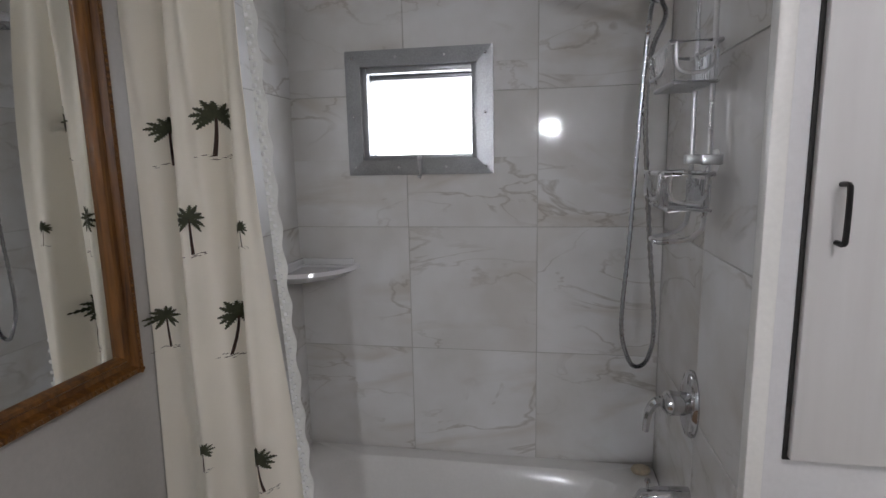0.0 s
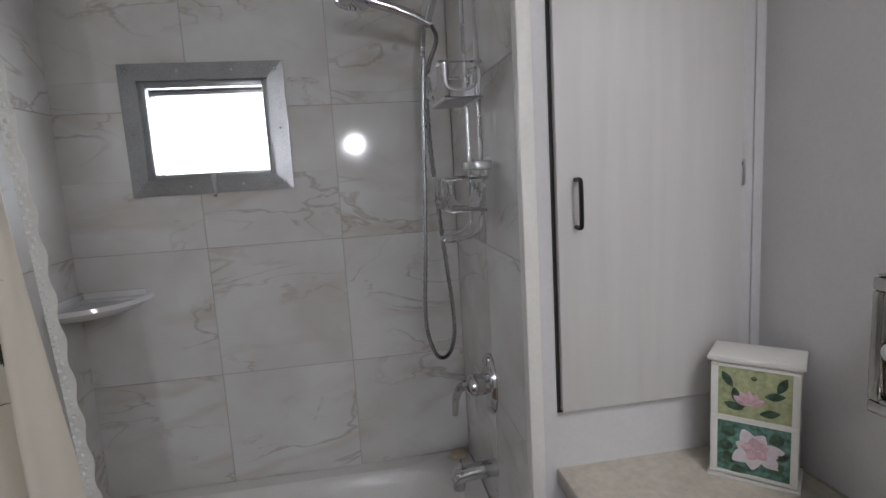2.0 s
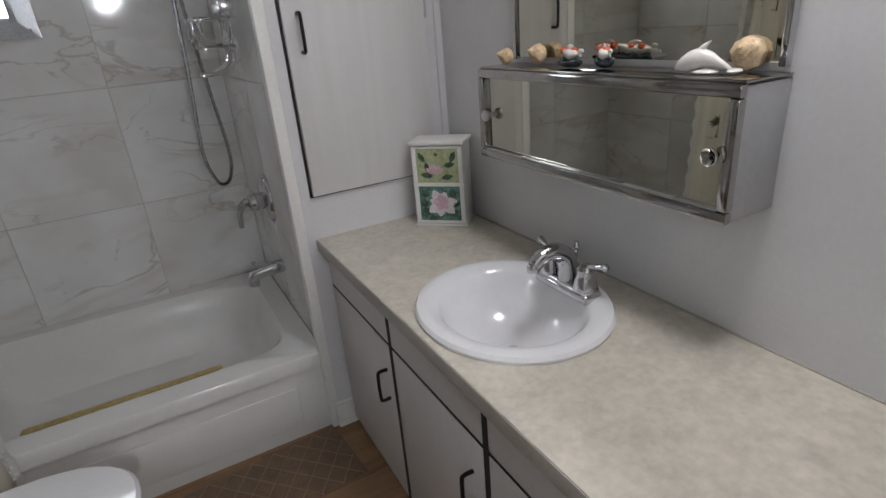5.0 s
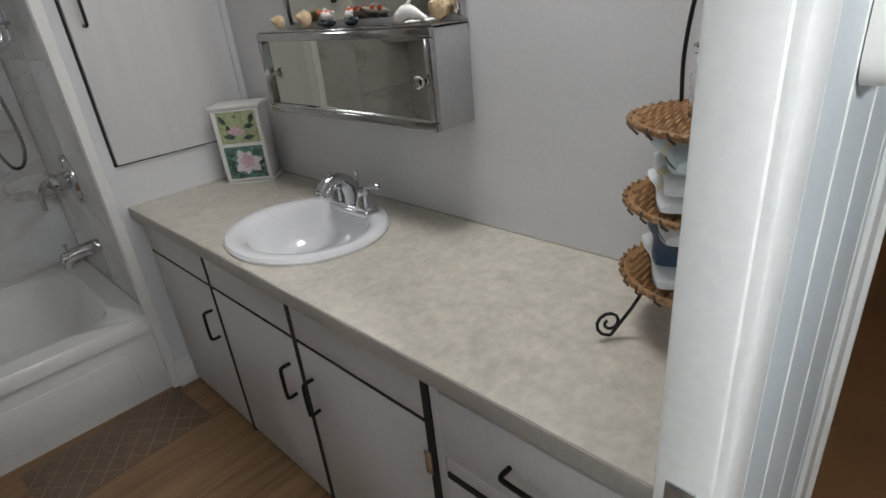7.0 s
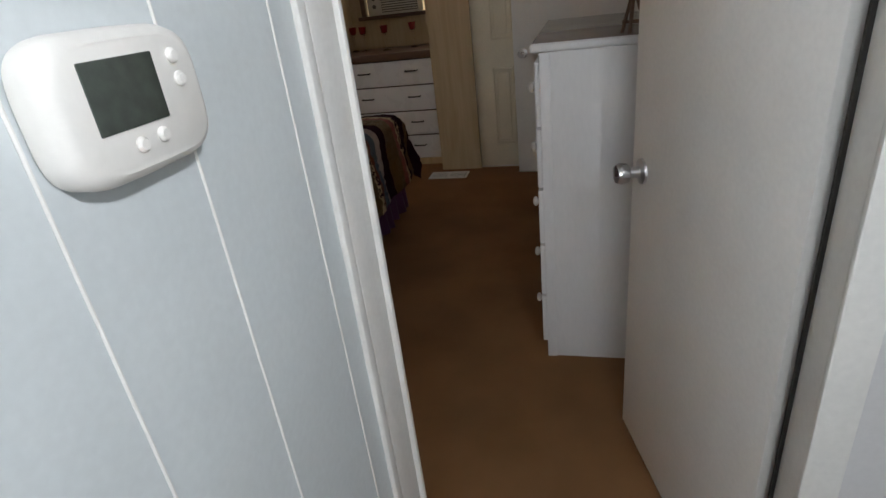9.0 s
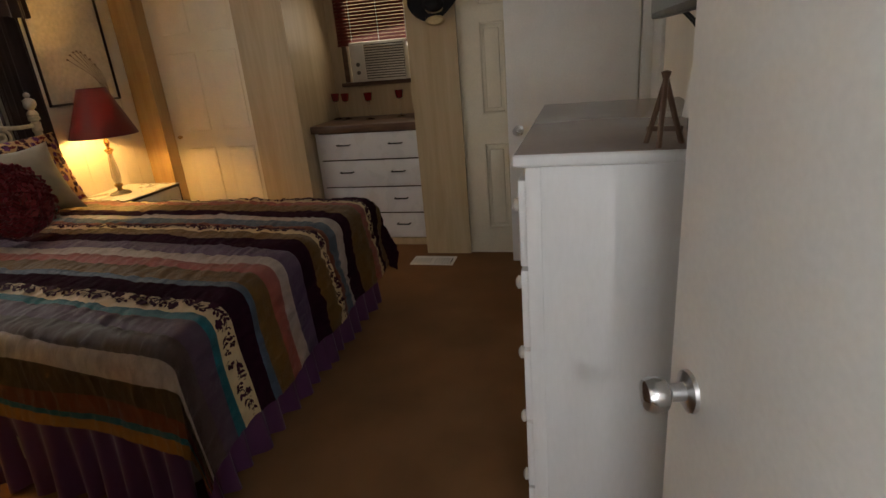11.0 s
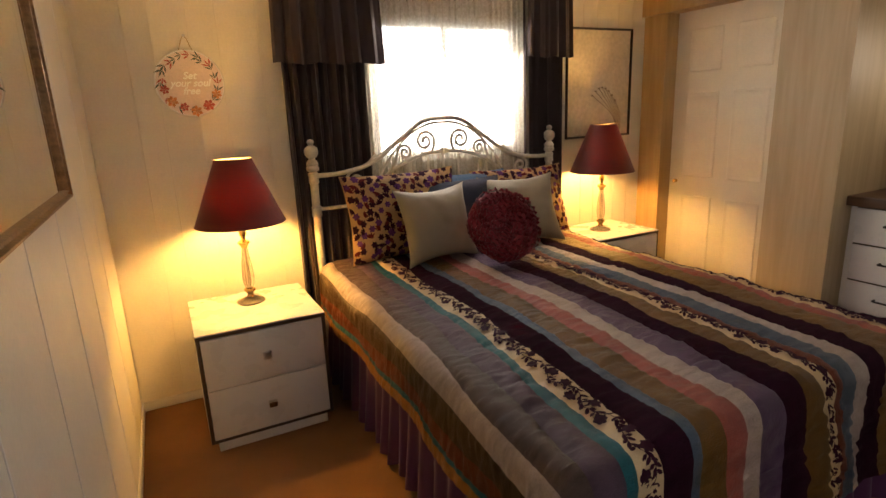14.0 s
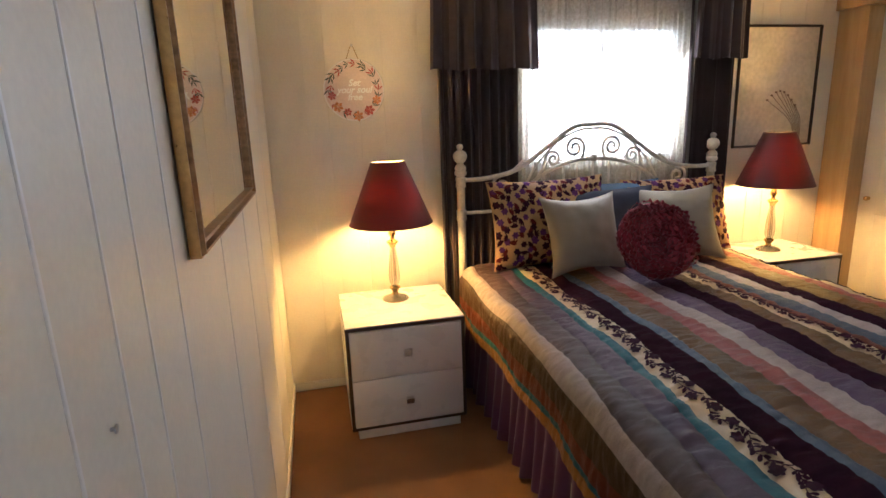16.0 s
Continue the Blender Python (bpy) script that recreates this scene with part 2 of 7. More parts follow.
M["mirror"] = mat("mirror_glass", (0.84, 0.85, 0.84), 0.012, metal=1.0, vary=0.0, bump=0.0)
M["pane"] = glass_mat("window_glass")
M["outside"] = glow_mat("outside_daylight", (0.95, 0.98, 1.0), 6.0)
M["outside_warm"] = glow_mat("outside_siding", (1.0, 0.74, 0.40), 0.9)


# ---- building helpers ----
def box(bm, lo, hi, bevel=0.0, seg=2):
    """A box from corner to corner, its edges rounded."""
    x0, y0, z0 = [min(a, b) for a, b in zip(lo, hi)]
    x1, y1, z1 = [max(a, b) for a, b in zip(lo, hi)]
    v = [bm.verts.new(p) for p in ((x0, y0, z0), (x1, y0, z0), (x1, y1, z0), (x0, y1, z0), (x0, y0, z1), (x1, y0, z1), (x1, y1, z1), (x0, y1, z1))]
    f = [bm.faces.new([v[i] for i in q]) for q in ((0, 3, 2, 1), (4, 5, 6, 7), (0, 1, 5, 4), (1, 2, 6, 5), (2, 3, 7, 6), (3, 0, 4, 7))]
    if bevel:
        edges = list({e for q in f for e in q.edges})
        bmesh.ops.bevel(bm, geom=edges, offset=bevel, segments=seg, profile=0.5, affect="EDGES")
    return bm


def boxes(*items, bevel=0.0, seg=2):
    bm = bmesh.new()
    for lo, hi in items:
        box(bm, lo, hi, bevel, seg)
    return bm


def lathe(bm, profile, seg=32, centre=(0, 0, 0), squash=(1, 1), axis="z", caps=(True, True)):
    """Turns a profile of (radius, height) round an axis through centre."""
    rings = []
    for r, h in profile:
        ring = []
        for k in range(seg):
            a = 2 * math.pi * k / seg
            u, w = max(r, 1e-4) * math.cos(a) * squash[0], max(r, 1e-4) * math.sin(a) * squash[1]
            p = {"z": (u, w, h), "x": (h, u, w), "y": (u, h, w)}[axis]
            ring.append(bm.verts.new([c + d for c, d in zip(centre, p)]))
        rings.append(ring)
    for a, b in zip(rings, rings[1:]):
        for k in range(seg):
            bm.faces.new((a[k], a[(k + 1) % seg], b[(k + 1) % seg], b[k]))
    for ring, r, cap in ((rings[0], profile[0][0], caps[0]), (rings[-1], profile[-1][0], caps[1])):
        if cap and r > 1e-3:
            bm.faces.new(ring)
    bmesh.ops.recalc_face_normals(bm, faces=bm.faces)
    return bm


def tube(bm, pts, r, seg=8, closed=False):
    """A round bar along a line of points; r may be a number or one for each point."""
    pts = [Vector(p) for p in pts]
    n = len(pts)
    rings, side = [], None
    for i, p in enumerate(pts):
        a, b = (pts[i - 1] if i or closed else p), (pts[(i + 1) % n] if i < n - 1 or closed else p)
        t = (b - a).normalized()
        if side is None:
            side = t.cross(Vector((0.31, 0.17, 0.93))).normalized()
        side = (side - t * side.dot(t)).normalized()
        up = t.cross(side)
        rad = r[i] if isinstance(r, (list, tuple)) else r
        rings.append([bm.verts.new(p + (side * math.cos(2 * math.pi * k / seg) + up * math.sin(2 * math.pi * k / seg)) * rad) for k in range(seg)])
    pairs = list(zip(rings, rings[1:])) + ([(rings[-1], rings[0])] if closed else [])
    for a, b in pairs:
        for k in range(seg):
            bm.faces.new((a[k], a[(k + 1) % seg], b[(k + 1) % seg], b[k]))
    if not closed:
        bm.faces.new(rings[0]), bm.faces.new(rings[-1])
    bmesh.ops.recalc_face_normals(bm, faces=bm.faces)
    return bm


def sheet(bm, fn, nu, nv, thick=0.0):
    """A grid of points fn(u, v), u and v from 0 to 1; with a thickness it gets a back and edges."""
    g = [[bm.verts.new(fn(i / nu, j / nv)) for j in range(nv + 1)] for i in range(nu + 1)]
    faces = [bm.faces.new((g[i][j], g[i + 1][j], g[i + 1][j + 1], g[i][j + 1])) for i in range(nu) for j in range(nv)]
    if thick:
        bm.normal_update()
        bmesh.ops.solidify(bm, geom=faces, thickness=thick)
    bmesh.ops.recalc_face_normals(bm, faces=bm.faces)
    return bm


def arc_points(pts, n=10):
    """A smooth line through the points."""
    p = [Vector(q) for q in pts]
    p = [p[0] * 2 - p[1]] + p + [p[-1] * 2 - p[-2]]
    out = []
    for i in range(1, len(p) - 2):
        for k in range(n):
            t = k / n
            out.append(0.5 * (2 * p[i] + (p[i + 1] - p[i - 1]) * t + (2 * p[i - 1] - 5 * p[i] + 4 * p[i + 1] - p[i + 2]) * t * t + (3 * p[i] - p[i - 1] - 3 * p[i + 1] + p[i + 2]) * t ** 3))
    return out + [p[-2]]


def mesh_of(name, bm, material, smooth=True):
    me = bpy.data.meshes.new(name)
    bm.normal_update()
    bm.to_mesh(me)
    bm.free()
    for m in (material if isinstance(material, (list, tuple)) else [material]):
        me.materials.append(M[m] if isinstance(m, str) else m)
    if smooth:
        me.polygons.foreach_set("use_smooth", [True] * len(me.polygons))
        me.set_sharp_from_angle(angle=radians(38))
    return me


def part(name, bm, material, parent, label="", smooth=True):
    ob = new(name, mesh_of(name, bm, material, smooth))
    ob.parent = parent
    return tagged(ob, label)


def thing(name, at, label, category, group="", rz=0.0):
    ob = new(name)
    ob.empty_display_size = 0.05
    ob.matrix_world = pose(*at, 0, 0, rz)
    return tagged(ob, label, category, group)


def solid(name, bm, material, label, category, group="", at=(0, 0, 0), rz=0.0):
    """A thing of a single mesh."""
    ob = new(name, mesh_of(name, bm, material))
    ob.matrix_world = pose(*at, 0, 0, rz)
    return tagged(ob, label, category, group)


def structure(name, bm, material, label="", smooth=True):
    return tagged(new(name, mesh_of(name, bm, material, smooth)), label, kind="structure")


def pieces(name, parent, material, spots, bevel=0.002):
    """Flat pieces of one surface: corner pairs, alike sizes sharing one mesh."""
    shared = {}
    for lo, hi in spots:
        size = tuple(round(b - a, 4) for a, b in zip(lo, hi))
        if size not in shared:
            bm = box(bmesh.new(), [-s / 2 for s in size], [s / 2 for s in size], bevel, 1)
            shared[size] = mesh_of(name, bm, material, False)
        ob = new(name, shared[size])
        ob.parent = parent
        ob.location = [(a + b) / 2 for a, b in zip(lo, hi)]


# ---- the plan ----
CEIL = 2.24
XW, XT, XE = -0.55, 0.825, 1.40          # bathroom: west side of the tub, end of the tub, east wall
XM = -0.45                               # west wall beside the tub, furred out
YN, YC = 2.12, 1.207                     # tiled wall, front of tub and linen closet
YS, YH = -0.725, -0.765                   # bathroom's south wall and its hall side
BW, BN, BE, BS = 1.484, 2.226, 4.86, -1.47   # bedroom faces
HS = -1.62                               # hall's far side

# floors
structure("floor_bathroom", boxes(((XW - 0.1, YH, -0.06), (XE, YN + 0.1, -0.012))), "gap", "dark subfloor under the bathroom's vinyl planks")
structure("floor_carpet", boxes(((BW - 0.12, BS - 0.1, -0.06), (5.7, BN + 0.1, 0.0))), "carpet", "brown wall-to-wall carpet of the bedroom")
structure("floor_hall", boxes(((-1.3, HS - 0.1, -0.06), (BW - 0.12, YH, -0.001))), "carpet", "brown carpet of the hall")
structure("ceiling", boxes(((-1.4, -1.8, CEIL), (5.8, 2.5, CEIL + 0.1))), "ceiling", "off-white textured ceiling")

# bathroom walls
WX0, WX1, WZ0, WZ1 = -0.262, 0.170, 1.500, 1.836   # window opening
structure("wall_north_bath", boxes(
    ((XW - 0.1, YN + 0.003, 0), (WX0, YN + 0.12, CEIL)), ((WX1, YN + 0.003, 0), (XE + 0.06, YN + 0.12, CEIL)),
    ((WX0, YN + 0.003, 0), (WX1, YN + 0.12, WZ0)), ((WX0, YN + 0.003, WZ1), (WX1, YN + 0.12, CEIL))), "grout", "tiled wall behind the tub")
structure("wall_west_bath", boxes(((XW - 0.1, 1.19, 0), (XW, YN + 0.012, CEIL)), ((XW - 0.1, YS, 0), (XM, 1.19, CEIL))), "west_paint", "greyish-beige painted wall, darkened as light falls off here")
structure("wall_tub_end", boxes(((XT + 0.003, YC + 0.02, 0), (XT + 0.06, YN + 0.012, CEIL))), "grout", "tiled wall at the tub's tap end")
structure("wall_linen_closet", boxes(((XT - 0.02, YC, 0), (XE, YC + 0.02, CEIL))), "bath_paint", "off-white painted wall of the linen closet")
structure("wall_east", boxes(((XE, YH, 0), (BW, BN + 0.1, CEIL)), ((XE, HS - 0.1, 2.03), (BW, YH, CEIL)), ((XE, HS - 0.1, 0), (BW, -1.442, 2.03))), "bath_paint", "pale smooth wall panel behind the vanity")
structure("wall_south_bath", boxes(((0.742, YH, 0), (XE, YS, CEIL)), ((XW - 0.1, YH, 0), (-0.12, YS, CEIL)), ((-0.12, YH, 2.03), (0.742, YS, CEIL))), "bath_paint", "thin wall with the bathroom's doorway")
# hall
structure("wall_south_hall", boxes(((-1.4, HS - 0.1, 0), (XE, HS, CEIL))), "hall_paint", "pale grey-blue hall wall")
# the opening in this unseen wall is made up to let fill in
structure("wall_west_hall", boxes(((-1.25, HS, 0), (-1.15, YH, 0.85)), ((-1.25, HS, 2.05), (-1.15, YH, CEIL)), ((-1.25, HS, 0.85), (-1.15, -1.60, 2.05)), ((-1.25, -0.82, 0.85), (-1.15, YH, 2.05))), "hall_paint", "unseen hall wall with an added opening for fill light")
structure("wall_north_hall", boxes(((-1.25, YH, 0), (XW - 0.1, YS, CEIL))), "hall_paint", "pale grey-blue hall wall")
# bedroom
NX0, NX1, NZ0, NZ1 = 2.86, 3.85, 1.18, 1.95
structure("wall_north_bed", boxes(((BW, BN, 0), (NX0, BN + 0.12, CEIL)), ((NX1, BN, 0), (5.7, BN + 0.12, CEIL)), ((NX0, BN, 0), (NX1, BN + 0.12, NZ0)), ((NX0, BN, NZ1), (NX1, BN + 0.12, CEIL))), "bed_paint", "cream panelled wall with the bedroom window")
structure("wall_south_bed", boxes(((BW, BS - 0.1, 0), (5.7, BS, CEIL))), "bed_paint", "cream wall behind the dresser")
structure("wall_east_bed", boxes(((5.56, BS, 0), (5.66, 0.06, CEIL)), ((5.56, 0.74, 0), (5.66, BN, CEIL)), ((5.56, 0.06, 0), (5.66, 0.74, 1.18)), ((5.56, 0.06, 1.98), (5.66, 0.74, CEIL))), "oak_pale", "wood-panelled wall with the recessed window")
# closet fronts along the east side
structure("wall_closet_column", boxes(((4.90, 0.84, 0), (5.56, 1.22, CEIL))), "oak_pale", "pale wood-grain panel column beside the closet")
structure("wall_recess_column", boxes(((BE, -0.335, 0), (5.56, -0.015, CEIL))), "oak_pale", "pale wood-grain panel column beside the drawers")
structure("wall_closet_door_side", boxes(((BE + 0.03, BS, 0), (5.56, -0.335, CEIL))), "bed_paint", "cream wall around the panelled door")
structure("wall_closet_jamb", boxes(((4.93, 2.03, 0), (5.56, BN, 2.02))), "oak", "golden oak closet jamb")
structure("closet_header", boxes(((4.90, 1.22, 2.02), (5.56, BN, CEIL))), "oak", "golden oak header board over the closet doors")
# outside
# backdrop_hall glows behind the invented hall opening
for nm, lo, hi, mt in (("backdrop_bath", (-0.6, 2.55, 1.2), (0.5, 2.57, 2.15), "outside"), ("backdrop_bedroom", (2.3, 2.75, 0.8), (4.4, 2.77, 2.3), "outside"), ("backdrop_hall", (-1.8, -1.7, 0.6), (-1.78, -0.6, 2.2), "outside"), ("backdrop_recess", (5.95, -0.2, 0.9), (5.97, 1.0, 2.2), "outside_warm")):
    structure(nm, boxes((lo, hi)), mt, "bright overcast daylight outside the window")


# ---- more materials ----
M["gold_wood"] = wood_mat("gilded_brown_frame", (0.050, 0.018, 0.005), (0.22, 0.092, 0.020), 3.2, 2, 0.28)
M["gilt"] = mat("gilt", (0.55, 0.33, 0.11), 0.30, metal=0.6, vary=0.12, scale=30, bump=0.15)
M["frame_umber"] = mat("umber_frame", (0.30, 0.165, 0.065), 0.35, metal=0.35, vary=0.25, scale=40, bump=0.2)
M["brass"] = mat("brass", (0.62, 0.43, 0.18), 0.22, metal=1.0, vary=0.05, bump=0.0)
M["curtain_cream"] = cloth_mat("shower_curtain_cloth", (0.86, 0.82, 0.73), 0.35, 0.7, 700, 0.03, fold=4)
M["liner_dot"] = mat("liner_vinyl", (0.86, 0.86, 0.85), 0.15, vary=0.02, bump=0.0)
M["liner"] = cloth_mat("lace_liner", (0.80, 0.80, 0.77), 0.45, 0.4, 160, 0.05, bump=0.7)
M["palm"] = cloth_mat("palm_print_green", (0.055, 0.060, 0.032), 0.2, 0.8, 500, 0.3, fold=60)
M["palm_trunk"] = cloth_mat("palm_print_brown", (0.05, 0.026, 0.018), 0.2, 0.8, 500, 0.3, fold=60)
M["drape"] = cloth_mat("dark_brown_drape", (0.056, 0.034, 0.036), 0.12, 0.75, 600, 0.15, sheen=0.2)
M["sheer"] = None
M["white_laminate"] = mat("white_laminate", (0.76, 0.76, 0.77), 0.28, vary=0.008, bump=0.02)
M["walnut_edge"] = wood_mat("walnut_edge", (0.035, 0.022, 0.014), (0.07, 0.045, 0.03), 1.0, 0, 0.4)
# mauve-brown holds the dark reflection seen in the glossy top
M["dresser_top"] = mat("dresser_top_gloss", (0.34, 0.285, 0.265), 0.14, vary=0.03, bump=0.02)
M["dresser_paint"] = mat("dresser_paint", (0.76, 0.755, 0.76), 0.4, vary=0.02, stretch=(1, 1, 0.3), bump=0.05)
M["iron_white"] = mat("antique_white_iron", (0.66, 0.60, 0.50), 0.4, vary=0.10, scale=40, bump=0.12)
M["brown_top"] = wood_mat("dark_brown_laminate", (0.07, 0.035, 0.02), (0.14, 0.075, 0.045), 1.0, 1, 0.4)
M["red_glass"] = mat("red_glass_cup", (0.20, 0.008, 0.010), 0.12, vary=0.08, coat=0.5, bump=0.0)
M["clear_glass"] = glass_mat("clear_glass")
M["crystal"] = glass_mat("lamp_glass", (1.0, 0.95, 0.86), 0.03, 1.5)
nodes_of(M["crystal"])[1].inputs["Transmission Weight"].default_value = 0.82
M["wicker"] = wood_mat("wicker", (0.16, 0.075, 0.025), (0.42, 0.24, 0.10), 6.0, 0, 0.6, 9.0)
M["thermo"] = mat("thermostat_plastic", (0.76, 0.74, 0.70), 0.4, vary=0.02, bump=0.02)
M["lcd"] = mat("lcd_screen", (0.055, 0.065, 0.055), 0.12, vary=0.15, scale=20, bump=0.0)
M["velvet_black"] = mat("black_felt", (0.010, 0.009, 0.010), 0.95, vary=0.2, bump=0.3)
M["straw"] = mat("pale_straw", (0.52, 0.40, 0.20), 0.8, vary=0.2, fine=300, bump=0.5)
M["blind"] = mat("red_brown_slat", (0.15, 0.018, 0.014), 0.35, vary=0.1, bump=0.05)
M["vent_dark"] = mat("dark_grille_plastic", (0.10, 0.09, 0.075), 0.6, vary=0.08)
M["case_grey"] = mat("grey_enamelled_case", (0.46, 0.46, 0.47), 0.35, metal=0.3, vary=0.04, bump=0.02)
M["ac"] = mat("air_conditioner_plastic", (0.60, 0.57, 0.50), 0.5, vary=0.04)
M["bulb"] = glow_mat("warm_bulb", (1.0, 0.55, 0.14), 520.0)
# glow of the added hall lamp body
M["cool_lamp"] = glow_mat("stand_in_emission", (0.95, 0.98, 1.0), 55.0)
for key, col in {"towel_white": (0.70, 0.72, 0.72), "towel_blue": (0.020, 0.055, 0.105), "towel_yellow": (0.62, 0.56, 0.36), "towel_mint": (0.50, 0.60, 0.62), "cloth_blue": (0.02, 0.085, 0.17)}.items():
    M[key] = cloth_mat(key, col, 0.0, 0.95, 420, 0.1, sheen=0.4, bump=0.8)
QUILT = {"q_gold": (0.28, 0.115, 0.014), "q_teal": (0.006, 0.10, 0.125), "q_rust": (0.13, 0.024, 0.006), "q_olive": (0.046, 0.024, 0.005), "q_silver": (0.37, 0.30, 0.265),
         "q_taupe": (0.078, 0.050, 0.046), "q_mauve": (0.078, 0.044, 0.072), "q_plum": (0.026, 0.006, 0.015), "q_blue": (0.050, 0.080, 0.120), "q_bronze": (0.115, 0.056, 0.010),
         "q_salmon": (0.27, 0.070, 0.056), "q_lilac": (0.086, 0.050, 0.098)}
for key, col in QUILT.items():
    velvet = key == "q_plum"
    M[key] = cloth_mat(key + "_satin", col, 0.0, 0.95 if velvet else 0.46, 260, 0.18, fold=22, bump=0.4)
    nt, b = nodes_of(M[key])
    b.inputs["Specular IOR Level"].default_value = 0.06 if velvet else 0.30
    for n in nt.nodes:
        if n.bl_idname == "ShaderNodeMapping":
            n.inputs["Scale"].default_value = (0.55, 2.2, 1.0)
        if n.bl_idname == "ShaderNodeBump":
            n.inputs["Strength"].default_value, n.inputs["Distance"].default_value = 0.6, 0.012
M["print_plum"] = cloth_mat("plum_print", (0.040, 0.010, 0.022), 0.0, 0.7, 500, 0.2, fold=30, bump=0.3)
M["print_violet"] = cloth_mat("violet_print", (0.13, 0.040, 0.15), 0.0, 0.7, 500, 0.2, fold=30, bump=0.3)
M["print_rust"] = cloth_mat("wine_print", (0.14, 0.022, 0.022), 0.0, 0.7, 500, 0.2, fold=30, bump=0.3)
M["q_floral"] = cloth_mat("quilt_cream_satin", (0.58, 0.44, 0.25), 0.0, 0.5, 500, 0.10, fold=22, bump=0.5)
M["sham"] = cloth_mat("sham_cream_satin", (0.50, 0.30, 0.13), 0.0, 0.55, 500, 0.10, fold=18, bump=0.4)
for key in ("print_plum", "print_violet", "print_rust"):
    nodes_of(M[key])[1].inputs["Specular IOR Level"].default_value = 0.08
M["skirt"] = cloth_mat("purple_bed_skirt", (0.085, 0.018, 0.075), 0.1, 0.7, 500, 0.12, sheen=0.2)
M["cushion_beige"] = cloth_mat("beige_satin", (0.27, 0.235, 0.180), 0.0, 0.42, 600, 0.06, sheen=0.2, fold=9)
M["cushion_red"] = cloth_mat("crimson_ruffle", (0.32, 0.022, 0.045), 0.0, 0.65, 500, 0.18, sheen=0.3, fold=30)
M["pillow_blue"] = cloth_mat("blue_pillow_cloth", (0.10, 0.18, 0.30), 0.0, 0.8, 600, 0.08)
M["pillow_navy"] = cloth_mat("navy_pillow_cloth", (0.025, 0.03, 0.06), 0.0, 0.7, 600, 0.1)
M["plaque_face"] = mat("plaque_face", (0.80, 0.68, 0.65), 0.35, vary=0.06, bump=0.02)
M["plaque"] = mat("plaque_enamel", (0.92, 0.90, 0.89), 0.25, vary=0.03, bump=0.02)
M["plaque_text"] = mat("plaque_lettering", (0.97, 0.97, 0.96), 0.35, vary=0.0, bump=0)
M["petal_pink"] = mat("petal_pink", (0.52, 0.11, 0.09), 0.5, vary=0.2, scale=60)
M["petal_peach"] = mat("petal_peach", (0.66, 0.28, 0.11), 0.5, vary=0.2, scale=60)
M["leaf_grey"] = mat("leaf_grey_green", (0.13, 0.15, 0.13), 0.5, vary=0.2, scale=60)
M["art_paper"] = mat("art_print_paper", (0.70, 0.64, 0.54), 0.25, vary=0.10, scale=3.0, fine=40, bump=0.02, coat=0.3)
M["art_ink"] = mat("art_print_ink", (0.20, 0.13, 0.09), 0.4, vary=0.2)
M["frame_dark"] = mat("dark_bronze_frame", (0.05, 0.035, 0.03), 0.35, metal=0.4, vary=0.1)
M["strip_gold"] = mat("anti_slip_strip", (0.60, 0.47, 0.20), 0.7, vary=0.2, scale=60, fine=400, bump=0.5)
M["shell"] = mat("sea_shell", (0.64, 0.48, 0.30), 0.45, vary=0.2, scale=70, bump=0.2)
M["koi_white"] = mat("glazed_white", (0.75, 0.72, 0.68), 0.15, vary=0.05, bump=0.0)
M["koi_red"] = mat("glazed_red", (0.55, 0.09, 0.035), 0.15, vary=0.1, bump=0.0)
M["stone_dark"] = mat("dark_glazed_base", (0.03, 0.04, 0.05), 0.25, vary=0.2, scale=50)
M["panel_green"] = mat("painted_green_panel", (0.42, 0.46, 0.26), 0.35, vary=0.2, scale=25)
M["panel_dark"] = mat("painted_foliage", (0.11, 0.23, 0.19), 0.35, vary=0.5, scale=40)
M["magnolia"] = mat("painted_magnolia", (0.72, 0.66, 0.70), 0.35, vary=0.08, scale=60)
M["magnolia_pink"] = mat("painted_pink_petals", (0.66, 0.46, 0.52), 0.35, vary=0.15, scale=70)
M["leaf_paint"] = mat("painted_leaf", (0.06, 0.11, 0.075), 0.35, vary=0.4, scale=60)
M["mat_ridge"] = mat("bath_mat_ridge", (0.23, 0.165, 0.11), 0.5, vary=0.1, scale=20, bump=0.1)
M["mat_brown"] = mat("bath_mat_vinyl", (0.155, 0.100, 0.060), 0.5, vary=0.15, scale=20, bump=0.1)
M["wax"] = mat("cream_soap", (0.62, 0.52, 0.38), 0.5, vary=0.1)
M["purple_glass"] = mat("purple_glass", (0.035, 0.012, 0.04), 0.1, vary=0.1, coat=0.5, bump=0)
M["black_plastic"] = mat("black_plastic", (0.012, 0.012, 0.013), 0.35, vary=0.1)
M["blank_rubber"] = mat("grey_rubber", (0.12, 0.12, 0.12), 0.7)


